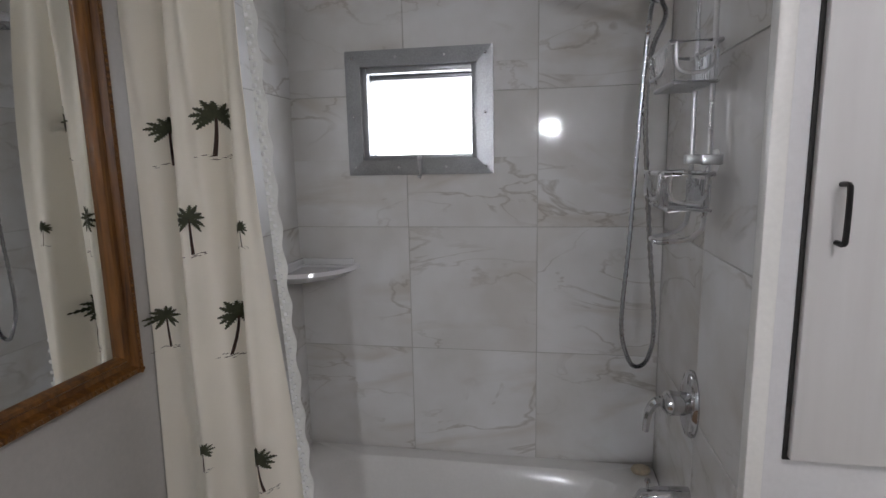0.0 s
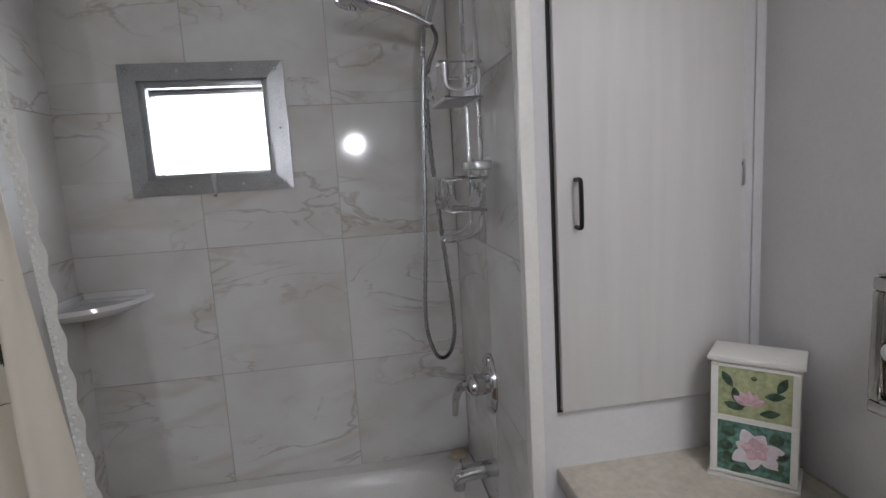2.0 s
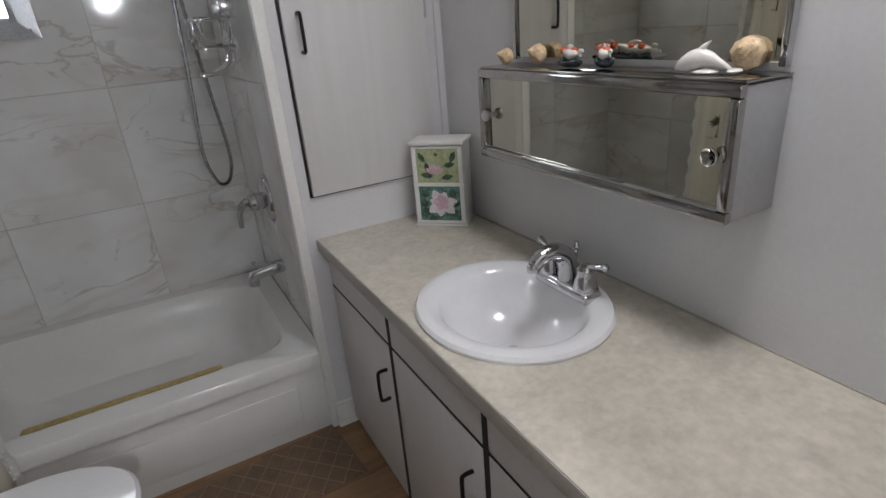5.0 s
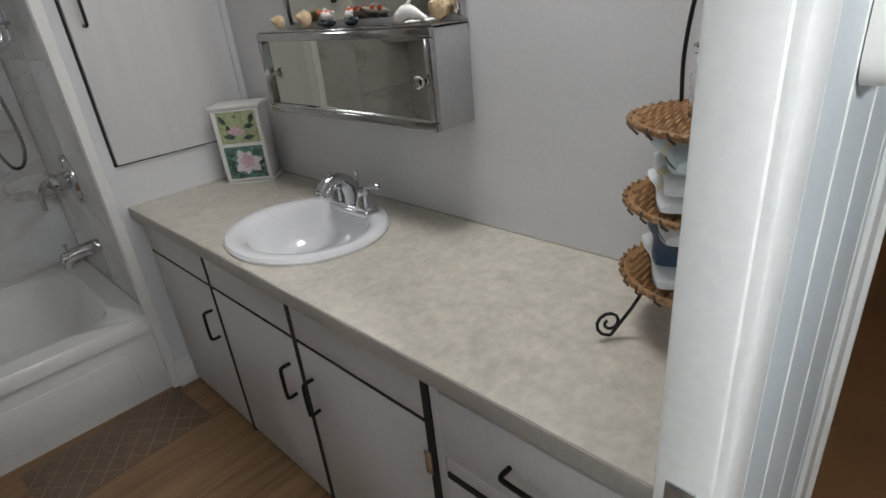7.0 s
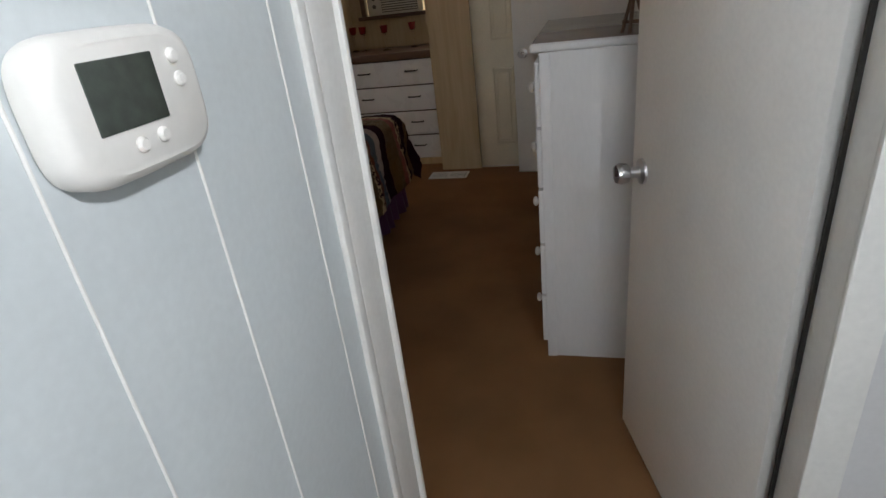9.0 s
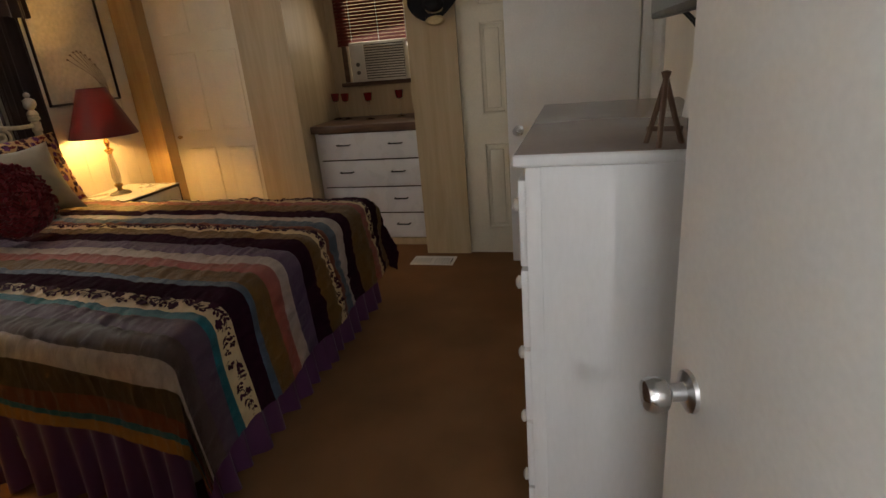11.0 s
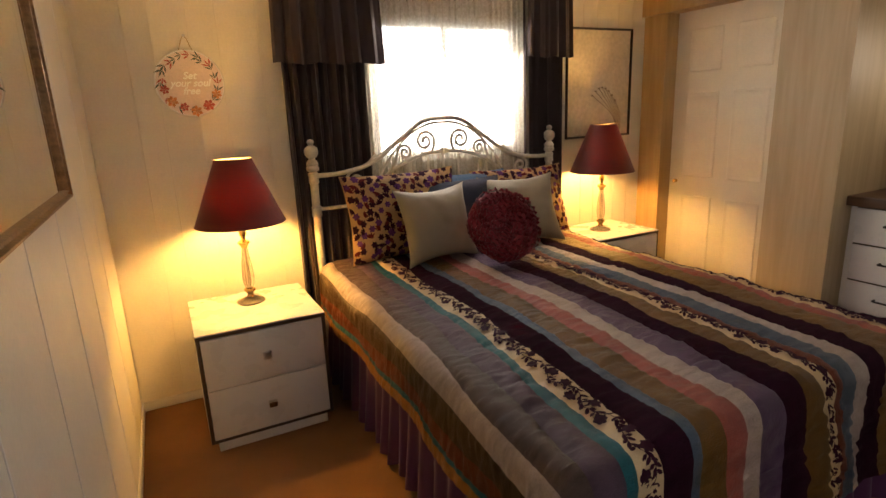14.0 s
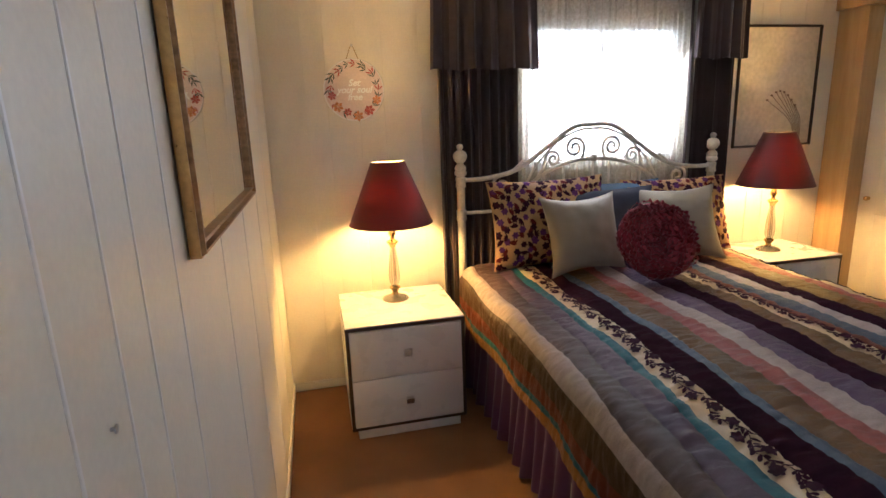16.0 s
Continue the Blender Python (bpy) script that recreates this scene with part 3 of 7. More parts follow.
def sheer_mat():
    """Sheer white curtain: mostly open weave."""
    m = bpy.data.materials.new("sheer_curtain_cloth")
    m.use_nodes = True
    nt = m.node_tree
    nt.nodes.remove(nt.nodes["Principled BSDF"])
    tr, tl, df = nt.nodes.new("ShaderNodeBsdfTransparent"), nt.nodes.new("ShaderNodeBsdfTranslucent"), nt.nodes.new("ShaderNodeBsdfDiffuse")
    tl.inputs["Color"].default_value = (0.80, 0.74, 0.62, 1)
    df.inputs["Color"].default_value = (0.74, 0.68, 0.57, 1)
    a, b2 = nt.nodes.new("ShaderNodeMixShader"), nt.nodes.new("ShaderNodeMixShader")
    a.inputs["Fac"].default_value = 0.45
    nt.links.new(tl.outputs[0], a.inputs[1])
    nt.links.new(df.outputs[0], a.inputs[2])
    co, wv = nt.nodes.new("ShaderNodeTexCoord"), nt.nodes.new("ShaderNodeTexNoise")
    wv.inputs["Scale"].default_value = 60
    nt.links.new(co.outputs["Object"], wv.inputs["Vector"])
    mr = nt.nodes.new("ShaderNodeMapRange")
    mr.inputs["To Min"].default_value, mr.inputs["To Max"].default_value = 0.35, 0.75
    nt.links.new(wv.outputs["Fac"], mr.inputs["Value"])
    nt.links.new(mr.outputs["Result"], b2.inputs["Fac"])
    nt.links.new(tr.outputs[0], b2.inputs[1])
    nt.links.new(a.outputs[0], b2.inputs[2])
    nt.links.new(b2.outputs[0], nt.nodes["Material Output"].inputs["Surface"])
    return m


def shade_mat():
    """Dark red silk over a pale lining: the bulb glows through it."""
    m = cloth_mat("red_silk_shade", (0.065, 0.0035, 0.005), 0.14, 0.55, 500, 0.05, sheen=0.2)
    return m


M["sheer"], M["shade"] = sheer_mat(), shade_mat()
M["shade_lining"] = cloth_mat("shade_lining", (0.80, 0.70, 0.55), 0.25, 0.8, 500, 0.02)


# ---- bathroom: tiles, window, trim ----
def tile_spots(a_edges, z_edges, make):
    g = 0.0013
    return [make(a0 + g, a1 - g, z0 + g, z1 - g) for a0, a1 in zip(a_edges, a_edges[1:]) for z0, z1 in zip(z_edges, z_edges[1:])]


ZT = [0.283, 0.763, 1.244, 1.735, CEIL]
north = bpy.data.objects["wall_north_bath"]
cols = [XW, -0.099, 0.386, XT]
spots = []
for a0, a1, z0, z1 in tile_spots(cols, ZT, lambda *q: q):
    if a1 < WX0 or a0 > WX1 or z1 < WZ0 or z0 > WZ1:
        spots.append(((a0, YN, z0), (a1, YN + 0.003, z1)))
        continue
    for lo, hi in (((a0, z0), (a1, min(z1, WZ0))), ((a0, max(z0, WZ1)), (a1, z1)), ((a0, max(z0, WZ0)), (min(a1, WX0), min(z1, WZ1))), ((max(a0, WX1), max(z0, WZ0)), (a1, min(z1, WZ1)))):
        if hi[0] - lo[0] > 0.004 and hi[1] - lo[1] > 0.004:
            spots.append(((lo[0], YN, lo[1]), (hi[0], YN + 0.003, hi[1])))
TILES = [("tile", north, spots)]
TILES.append(("tile", bpy.data.objects["wall_tub_end"], [((XT, a0, z0), (XT + 0.003, a1, z1)) for a0, a1, z0, z1 in tile_spots([YC + 0.03, 1.636, YN], ZT, lambda *q: q)]))
TILES.append(("tile", bpy.data.objects["wall_west_bath"], [((XW, a0, z0), (XW + 0.004, a1, z1)) for a0, a1, z0, z1 in tile_spots([YC + 0.03, 1.636, YN], ZT, lambda *q: q)]))

structure("trim_tub_edge", boxes(((XT - 0.022, YC - 0.006, 0.0), (XT + 0.012, YC + 0.03, CEIL)), bevel=0.004), "trim_white", "white corner trim at the tub's end wall")
structure("baseboard_linen", boxes(((XT + 0.0, YC - 0.014, 0.0), (0.905, YC, 0.092)), ((XT + 0.0, YC - 0.009, 0.092), (0.905, YC, 0.108)), ((XT + 0.0, YC - 0.021, 0.0), (0.905, YC - 0.014, 0.022)), bevel=0.003), "trim_white", "white baseboard beside the vanity")
structure("trim_panel_corner", boxes(((1.372, YC - 0.006, 0.752), (1.388, YC, CEIL)), bevel=0.002), "bath_paint")


def bath_window():
    w = thing("window_1", ((WX0 + WX1) / 2, YN, WZ0), "small square window with a screwed aluminium frame in the tiled wall", "window")
    tagged(w, kind="structure")
    hx, h = (WX1 - WX0) / 2, WZ1 - WZ0
    o = 0.058
    f = bmesh.new()
    outer = [(-hx - o, -o), (hx + o, -o), (hx + o, h + o), (-hx - o, h + o)]
    inner = [(-hx, 0), (hx, 0), (hx, h), (-hx, h)]
    for k in range(4):
        a, b, c, d = outer[k], outer[(k + 1) % 4], inner[(k + 1) % 4], inner[k]
        for y0, y1 in ((-0.010, 0.0),):
            lo = [f.verts.new((p[0], y0 + (0 if i < 2 else -0.006), p[1])) for i, p in enumerate((a, b, c, d))]
            hi = [f.verts.new((p[0], y1, p[1])) for p in (a, b, c, d)]
            f.faces.new(lo)
            for i in range(4):
                f.faces.new((lo[i], lo[(i + 1) % 4], hi[(i + 1) % 4], hi[i]))
    bmesh.ops.recalc_face_normals(f, faces=f.faces)
    part("window_frame", f, "alu", w, "brushed aluminium mitred frame")
    part("reveal", boxes(((-hx, 0, 0), (-hx + 0.022, 0.11, h)), ((hx - 0.022, 0, 0), (hx, 0.11, h)), ((-hx + 0.022, 0, 0), (hx - 0.022, 0.11, 0.016)), ((-hx + 0.022, 0, h - 0.024), (hx - 0.022, 0.11, h)), bevel=0.003), "alu", w)
    p = part("pane", boxes(((-hx + 0.022, 0.07, 0.016), (hx - 0.022, 0.074, h - 0.024))), "pane", w)
    p.visible_shadow = False
    part("sash_bar", boxes(((-hx + 0.022, 0.058, h - 0.04), (hx - 0.022, 0.085, h - 0.024)), bevel=0.002), "alu", w)
    part("latch", tube(bmesh.new(), [(0.0, -0.012, 0.01), (0.002, -0.022, -0.02), (0.006, -0.024, -0.055), (0.0, -0.03, -0.07)], [0.009, 0.007, 0.006, 0.008]), "steel", w, "small folding latch")
    sx = [-hx - 0.03, -0.08, 0.1, hx + 0.03]
    for x, z in [(a, -0.03) for a in sx] + [(a, h + 0.03) for a in sx] + [(-hx - 0.03, 0.16), (hx + 0.03, 0.16)]:
        part("screw", lathe(bmesh.new(), [(0.005, 0), (0.005, -0.002), (0.003, -0.004), (0.0, -0.0045)], 8, (x, -0.013, z), axis="y"), "steel", w)


bath_window()


def tub():
    t = thing("bathtub", ((XW + XT) / 2, (YC + YN) / 2, 0), "white built-in bathtub with an apron and a gold anti-slip strip", "bathtub")
    hx, hy, top = (XT - XW) / 2, (YN - YC) / 2 - 0.004, 0.335
    n = 72

    def loop(ax, ay, cx, cy, z, e):
        out = []
        for k in range(n):
            a = 2 * math.pi * k / n
            c, s = math.cos(a), math.sin(a)
            out.append((cx + ax * math.copysign(abs(c) ** (2 / e), c), cy + ay * math.copysign(abs(s) ** (2 / e), s), z))
        return out

    bm = bmesh.new()
    loops = [loop(hx, hy, 0, 0.0, top - 0.055, 60), loop(hx, hy, 0, 0.0, top - 0.008, 60), loop(hx - 0.006, hy - 0.006, 0, 0, top, 40),
             loop(hx - 0.085, hy - 0.085, 0, 0.012, top, 7), loop(hx - 0.098, hy - 0.098, 0, 0.012, top - 0.012, 6.5), loop(hx - 0.13, hy - 0.12, 0, 0.012, top - 0.12, 5.5),
             loop(hx - 0.17, hy - 0.14, 0, 0.012, 0.13, 5), loop(hx - 0.22, hy - 0.18, 0, 0.012, 0.085, 4.5), loop(hx - 0.36, hy - 0.27, 0, 0.012, 0.075, 4)]
    rings = [[bm.verts.new(p) for p in l] for l in loops]
    for a, b in zip(rings, rings[1:]):
        for k in range(n):
            bm.faces.new((a[k], a[(k + 1) % n], b[(k + 1) % n], b[k]))
    bm.faces.new(rings[-1])
    bmesh.ops.recalc_face_normals(bm, faces=bm.faces)
    part("basin", bm, "tub", t)
    part("apron", boxes(((-hx, -hy + 0.012, 0.0), (hx, -hy + 0.03, top - 0.05)), ((-hx, -hy + 0.004, top - 0.052), (hx, -hy + 0.03, top - 0.046)), bevel=0.002), "tub", t, "flat front apron")
    part("apron_panel", boxes(((-hx + 0.12, -hy + 0.008, 0.055), (hx - 0.12, -hy + 0.014, 0.215)), bevel=0.004), "tub", t)
    part("anti_slip_strip", boxes(((-0.62, 0.088, 0.0755), (0.383, 0.128, 0.078)), bevel=0.001), "strip_gold", t, "worn gold anti-slip strip")
    part("drain", lathe(bmesh.new(), [(0.03, 0.078), (0.03, 0.081), (0.022, 0.083), (0.0, 0.082)], 20, (hx - 0.3, 0.012, 0)), "chrome", t)


tub()


def soap_dish():
    s = thing("corner_soap_dish", (XW + 0.008, YN, 1.045), "white ceramic corner soap shelf on the tile", "soap dish")
    bm = bmesh.new()
    top, low = [], []
    for k in range(13):
        a = -math.pi / 2 * k / 12
        top.append((0.24 * math.cos(a), 0.24 * math.sin(a)))
    for z, r in ((0.055, 1.0), (0.04, 1.02), (0.012, 0.8), (0.0, 0.6)):
        low.append([bm.verts.new((0, 0, z))] + [bm.verts.new((x * r, y * r, z)) for x, y in top])
    for a, b in zip(low, low[1:]):
        for k in range(len(a)):
            bm.faces.new((a[k], a[(k + 1) % len(a)], b[(k + 1) % len(a)], b[k]))
    bm.faces.new(low[-1])
    inner = [bm.verts.new((v.co.x * 0.9 + 0.004, v.co.y * 0.9 - 0.004, 0.038)) for v in low[0]]
    for k in range(len(inner)):
        bm.faces.new((low[0][k], low[0][(k + 1) % len(inner)], inner[(k + 1) % len(inner)], inner[k]))
    bm.faces.new(inner)
    bmesh.ops.recalc_face_normals(bm, faces=bm.faces)
    part("shelf", bm, "porcelain", s)
    part("back_lip", boxes(((0, -0.20, 0.05), (0.012, 0, 0.075)), ((0.012, -0.012, 0.05), (0.22, 0, 0.075)), bevel=0.004), "porcelain", s)


soap_dish()


def shower():
    v = thing("shower_valve", (XT, 1.655, 0.797), "chrome shower valve with an oval plate and a lever", "tap")
    part("plate", lathe(bmesh.new(), [(0.098, 0.0), (0.098, -0.008), (0.090, -0.018), (0.060, -0.026), (0.0, -0.030)], 40, squash=(0.70, 1.0), axis="x"), "chrome", v)
    part("hub", lathe(bmesh.new(), [(0.034, -0.020), (0.034, -0.046), (0.036, -0.058), (0.032, -0.074), (0.018, -0.084), (0.0, -0.086)], 24, axis="x"), "chrome", v)
    part("lever", tube(bmesh.new(), arc_points([(-0.060, 0, 0.004), (-0.098, 0.0, 0.0), (-0.118, 0.002, -0.034), (-0.124, 0.004, -0.092)], 6), [0.018 - 0.0005 * k for k in range(19)]), "chrome", v)
    s = thing("tub_spout", (XT, 1.645, 0.515), "chrome tub spout with a diverter knob", "tap")
    bm = tube(bmesh.new(), [(0.0, 0, 0), (-0.03, 0, 0), (-0.09, 0, -0.004), (-0.125, 0, -0.012), (-0.138, 0, -0.03)], [0.028, 0.027, 0.026, 0.025, 0.020], 16)
    part("body", bm, "chrome", s)
    part("outlet", tube(bmesh.new(), [(-0.122, 0, -0.014), (-0.128, 0, -0.055)], [0.021, 0.019], 14), "chrome", s)
    part("diverter_knob", lathe(bmesh.new(), [(0.004, 0.02), (0.004, 0.034), (0.009, 0.038), (0.008, 0.045), (0.0, 0.047)], 12, (-0.115, 0, 0)), "chrome", s)
    solid("soap_pad", lathe(bmesh.new(), [(0.03, 0.0), (0.036, 0.01), (0.030, 0.022), (0.0, 0.024)], 20, squash=(1, 0.7)), "wax", "cream scalloped soap on the tub's ledge", "soap", at=(0.77, 2.06, 0.335))
    h = thing("hand_shower", (XT, 1.72, 2.02), "chrome hand shower on its bracket with a looped steel hose", "shower")
    part("arm", tube(bmesh.new(), arc_points([(0.0, 0, 0.07), (-0.05, 0, 0.055), (-0.095, 0, 0.0), (-0.118, 0, -0.05)], 6), 0.0105, 12), "chrome", h)
    part("flange", lathe(bmesh.new(), [(0.03, 0), (0.028, -0.008), (0.012, -0.014)], 20, (0, 0, 0.07), axis="x"), "chrome", h)
    part("bracket", tube(bmesh.new(), [(-0.112, 0, -0.035), (-0.128, 0, -0.075), (-0.135, 0, -0.105)], [0.017, 0.021, 0.015], 14), "chrome", h)
    part("handle", tube(bmesh.new(), arc_points([(-0.12, 0, -0.115), (-0.17, 0, -0.09), (-0.23, 0, -0.065), (-0.30, 0, -0.045)], 6), [0.013] * 6 + [0.014] * 6 + [0.017] * 7, 12), "chrome", h)
    head = lathe(bmesh.new(), [(0.0, 0.024), (0.02, 0.022), (0.042, 0.008), (0.05, -0.006), (0.05, -0.018), (0.044, -0.022), (0.0, -0.021)], 24)
    bmesh.ops.transform(head, matrix=pose(-0.345, 0, -0.04, 0, 6, 0), verts=head.verts)
    sh = part("head", head, "chrome", h, "round chrome spray head")
    face = bmesh.new()
    for k in range(18):
        a, r = k * 2.4, 0.008 * math.sqrt(k + 0.5)
        lathe(face, [(0.002, 0), (0.0015, -0.003), (0.0, -0.0035)], 6, (-0.345 + r * math.cos(a), r * math.sin(a), -0.062))
    part("nozzles", face, "blank_rubber", sh)
    line = arc_points([(-0.14, 0.0, -0.12), (-0.145, 0.02, -0.2), (-0.155, 0.03, -0.4), (-0.17, 0.04, -0.75), (-0.186, 0.04, -1.02), (-0.165, 0.03, -1.13), (-0.135, 0.03, -1.155), (-0.106, 0.03, -1.12), (-0.095, 0.03, -1.02), (-0.118, 0.03, -0.75), (-0.142, 0.02, -0.42), (-0.135, 0.01, -0.25), (-0.105, 0.0, -0.16), (-0.118, 0.0, -0.115)], 22)
    part("hose", tube(bmesh.new(), line, [0.0080 if k % 2 else 0.0056 for k in range(len(line))], 8), "hose_steel", h, "ribbed stainless steel hose")


shower()


def caddy():
    c = thing("shower_caddy", (XT, 1.575, 1.28), "two-tier chrome wire shower caddy on the tiled wall", "shower caddy")
    x = -0.04
    bm = tube(bmesh.new(), arc_points([(x, -0.075, 0.86), (x, -0.075, 0.5), (x, -0.075, 0.1), (x - 0.02, -0.07, 0.02), (x - 0.09, -0.05, 0.0), (x - 0.105, 0.0, 0.0), (x - 0.09, 0.05, 0.0), (x - 0.02, 0.07, 0.02), (x, 0.075, 0.1), (x, 0.075, 0.5), (x, 0.075, 0.86)], 8), 0.006, 8)
    part("pole", bm, "steel", c)
    for z in (0.38, 0.085):
        b = bmesh.new()
        for dz in (0.0, 0.085):
            r = 0.86 if dz == 0 else 1.0
            tube(b, [(x, -0.125 * r, z + dz), (x - 0.105 * r, -0.125 * r, z + dz), (x - 0.105 * r, 0.125 * r, z + dz), (x, 0.125 * r, z + dz)], 0.0055, 8, True)
        basket = part("basket", b, "steel", c)
        for k in range(11):
            y = -0.115 + 0.023 * k
            part("wire", tube(bmesh.new(), [(x, y * 0.9, z + 0.07), (x, y * 0.86, z), (x - 0.09, y * 0.86, z), (x - 0.105, y, z + 0.085)], 0.0034, 6), "steel", basket)
        part("guard", tube(bmesh.new(), arc_points([(x - 0.108, -0.08, z + 0.085), (x - 0.112, -0.075, z + 0.03), (x - 0.112, 0.0, z + 0.022), (x - 0.112, 0.075, z + 0.03), (x - 0.108, 0.08, z + 0.085)], 5), 0.0042, 6), "steel", basket)
        part("end_guard", tube(bmesh.new(), arc_points([(x - 0.012, -0.125, z + 0.085), (x - 0.016, -0.118, z + 0.03), (x - 0.052, -0.116, z + 0.018), (x - 0.088, -0.118, z + 0.03), (x - 0.094, -0.125, z + 0.085)], 5), 0.0042, 6), "steel", basket)
    for y in (-0.075, 0.075):
        part("clamp", boxes(((x - 0.016, y - 0.014, 0.19), (x + 0.03, y + 0.014, 0.215)), bevel=0.004), "steel", c)
    part("suction_cup", lathe(bmesh.new(), [(0.03, 0.0), (0.026, -0.01), (0.012, -0.018), (0.010, -0.03), (0, -0.031)], 20, (0, 0.0, 0.2), axis="x"), "liner_dot", c)


caddy()


def blob(bm, c, r, rot=0.0, seg=14, rings=8):
    """An egg shape with three radii, turned about z."""
    rows = []
    for i in range(rings + 1):
        a = math.pi * i / rings
        rows.append([])
        for k in range(seg):
            b = 2 * math.pi * k / seg
            x, y, z = r[0] * math.sin(a) * math.cos(b), r[1] * math.sin(a) * math.sin(b), -r[2] * math.cos(a)
            rows[-1].append(bm.verts.new((c[0] + x * math.cos(rot) - y * math.sin(rot), c[1] + x * math.sin(rot) + y * math.cos(rot), c[2] + z)))
    for p, q in zip(rows, rows[1:]):
        for k in range(seg):
            bm.faces.new((p[k], p[(k + 1) % seg], q[(k + 1) % seg], q[k]))
    bmesh.ops.remove_doubles(bm, verts=bm.verts, dist=1e-5)
    bmesh.ops.recalc_face_normals(bm, faces=bm.faces)
    return bm


def curtain_y(x, z):
    u = (x + 0.54) / 0.40
    k = 0.028 + 0.010 * (1 - z / 2.0)
    return YC - 0.065 + k * math.sin(u * 19.0 + 0.7 * math.sin(z * 1.7)) + 0.012 * math.sin(u * 41 + z * 2.2)


def curtain_x(u, z):
    """The curtain is gathered at the wall; its free edge sweeps out towards the floor."""
    edge = -0.190 + 0.060 * (1.85 - min(z, 2.0)) / 1.09
    return XM + 0.012 + u * (edge - XM - 0.012)


def shower_curtain():
    c = thing("shower_curtain", (0, 0, 0), "cream shower curtain printed with dark green palm trees", "curtain")
    part("cloth", sheet(bmesh.new(), lambda u, v: (curtain_x(u, 0.16 + 1.92 * v), curtain_y(curtain_x(u, 0.16 + 1.92 * v), 0.16 + 1.92 * v), 0.16 + 1.92 * v), 110, 60, 0.002), "curtain_cream", c)

    def lace(u, v):
        z = 0.25 + 1.83 * v
        x = curtain_x(1.0, z) + 0.001 + 0.020 * u + 0.001 * u * math.sin(z * 75)
        return (x, YC - 0.05 + 0.005 * math.sin(z * 75) * u + 0.010 * u, z)

    part("liner", sheet(bmesh.new(), lace, 6, 180, 0.0015), "liner", c, "white embossed liner edge")
    dots = bmesh.new()
    for k in range(130):
        z = 0.3 + 0.0135 * k
        x = curtain_x(1.0, z) + 0.006 + 0.007 * (k % 2)
        blob(dots, (x, YC - 0.052, z), (0.0052, 0.003, 0.0052), 0, 8, 4)
    part("liner_dots", dots, "liner_dot", c, "clear raised dots along the liner")
    part("rod", tube(bmesh.new(), [(XM, YC - 0.06, 2.10), (XT, YC - 0.06, 2.10)], 0.0125, 12), "chrome", c)
    for k in range(9):
        u = (k + 0.5) / 9
        x = curtain_x(u, 2.06)
        part("ring", tube(bmesh.new(), [(x, YC - 0.06 + 0.022 * math.cos(a), 2.09 + 0.026 * math.sin(a)) for a in [2 * math.pi * i / 12 for i in range(12)]], 0.002, 5, True), "chrome", c)

    def palm(x, z, s, bend):
        def on(px, pz):
            return (px, curtain_y(px, pz) - 0.0045, pz)
        leaf = bmesh.new()
        for k in range(11):
            a = radians(-42 + 26.4 * k) + random.uniform(-0.10, 0.10)
            length = s * random.uniform(0.33, 0.42) * (1.0 if math.sin(a) > -0.1 else 0.85)
            n = 14
            rows2 = []
            for i in range(n + 1):
                t = i / n
                px = x + 0.80 * math.cos(a) * length * t
                pz = z + 0.80 * s + math.sin(a) * length * t - 0.07 * s * t * t
                w = (0.058 if i % 2 else 0.022) * s * math.sin(math.pi * min(1, 0.10 + 0.90 * t)) ** 0.8 + 0.0005
                sw = 0.012 * s * (i % 2)
                rows2.append((leaf.verts.new(on(px - math.sin(a) * w + math.cos(a) * sw, pz + math.cos(a) * w + math.sin(a) * sw)), leaf.verts.new(on(px + math.sin(a) * w + math.cos(a) * sw, pz - math.cos(a) * w + math.sin(a) * sw))))
            for (p, q), (r, t2) in zip(rows2, rows2[1:]):
                leaf.faces.new((p, q, t2, r))
        part("palm_fronds", leaf, "palm", c, "printed palm fronds", False)
        tr = bmesh.new()
        rows = []
        for i in range(9):
            t = i / 8
            px, pz = x + bend * s * (1 - t) ** 2, z + 0.86 * s * t
            w = s * (0.024 - 0.010 * t)
            rows.append((tr.verts.new(on(px - w, pz)), tr.verts.new(on(px + w, pz))))
        for (p, q), (r, t2) in zip(rows, rows[1:]):
            tr.faces.new((p, q, t2, r))
        for k in range(12):
            gx = x + bend * s + random.uniform(-0.24, 0.24) * s
            gz = z + random.uniform(-0.07, 0.04) * s
            q = [tr.verts.new(on(gx + dx * s, gz + dz * s)) for dx, dz in ((-0.04, 0), (0, -0.007), (0.04, 0.01), (0, 0.009))]
            tr.faces.new(q)
        part("palm_trunk", tr, "palm_trunk", c, "printed palm trunk", False)

    for x, z, size, b in ((-0.266, 1.505, 0.115, -0.04), (-0.318, 1.305, 0.105, 0.02), (-0.206, 1.325, 0.055, 0.06), (-0.258, 1.075, 0.125, -0.12), (-0.325, 0.83, 0.065, 0.0), (-0.200, 0.785, 0.105, 0.1),
                       (-0.385, 1.49, 0.105, 0.02), (-0.42, 1.09, 0.10, 0.02), (-0.38, 0.56, 0.11, 0.05), (-0.23, 0.48, 0.11, 0.02)):
        palm(x, z + 0.06 * size, 0.88 * size, b)


shower_curtain()


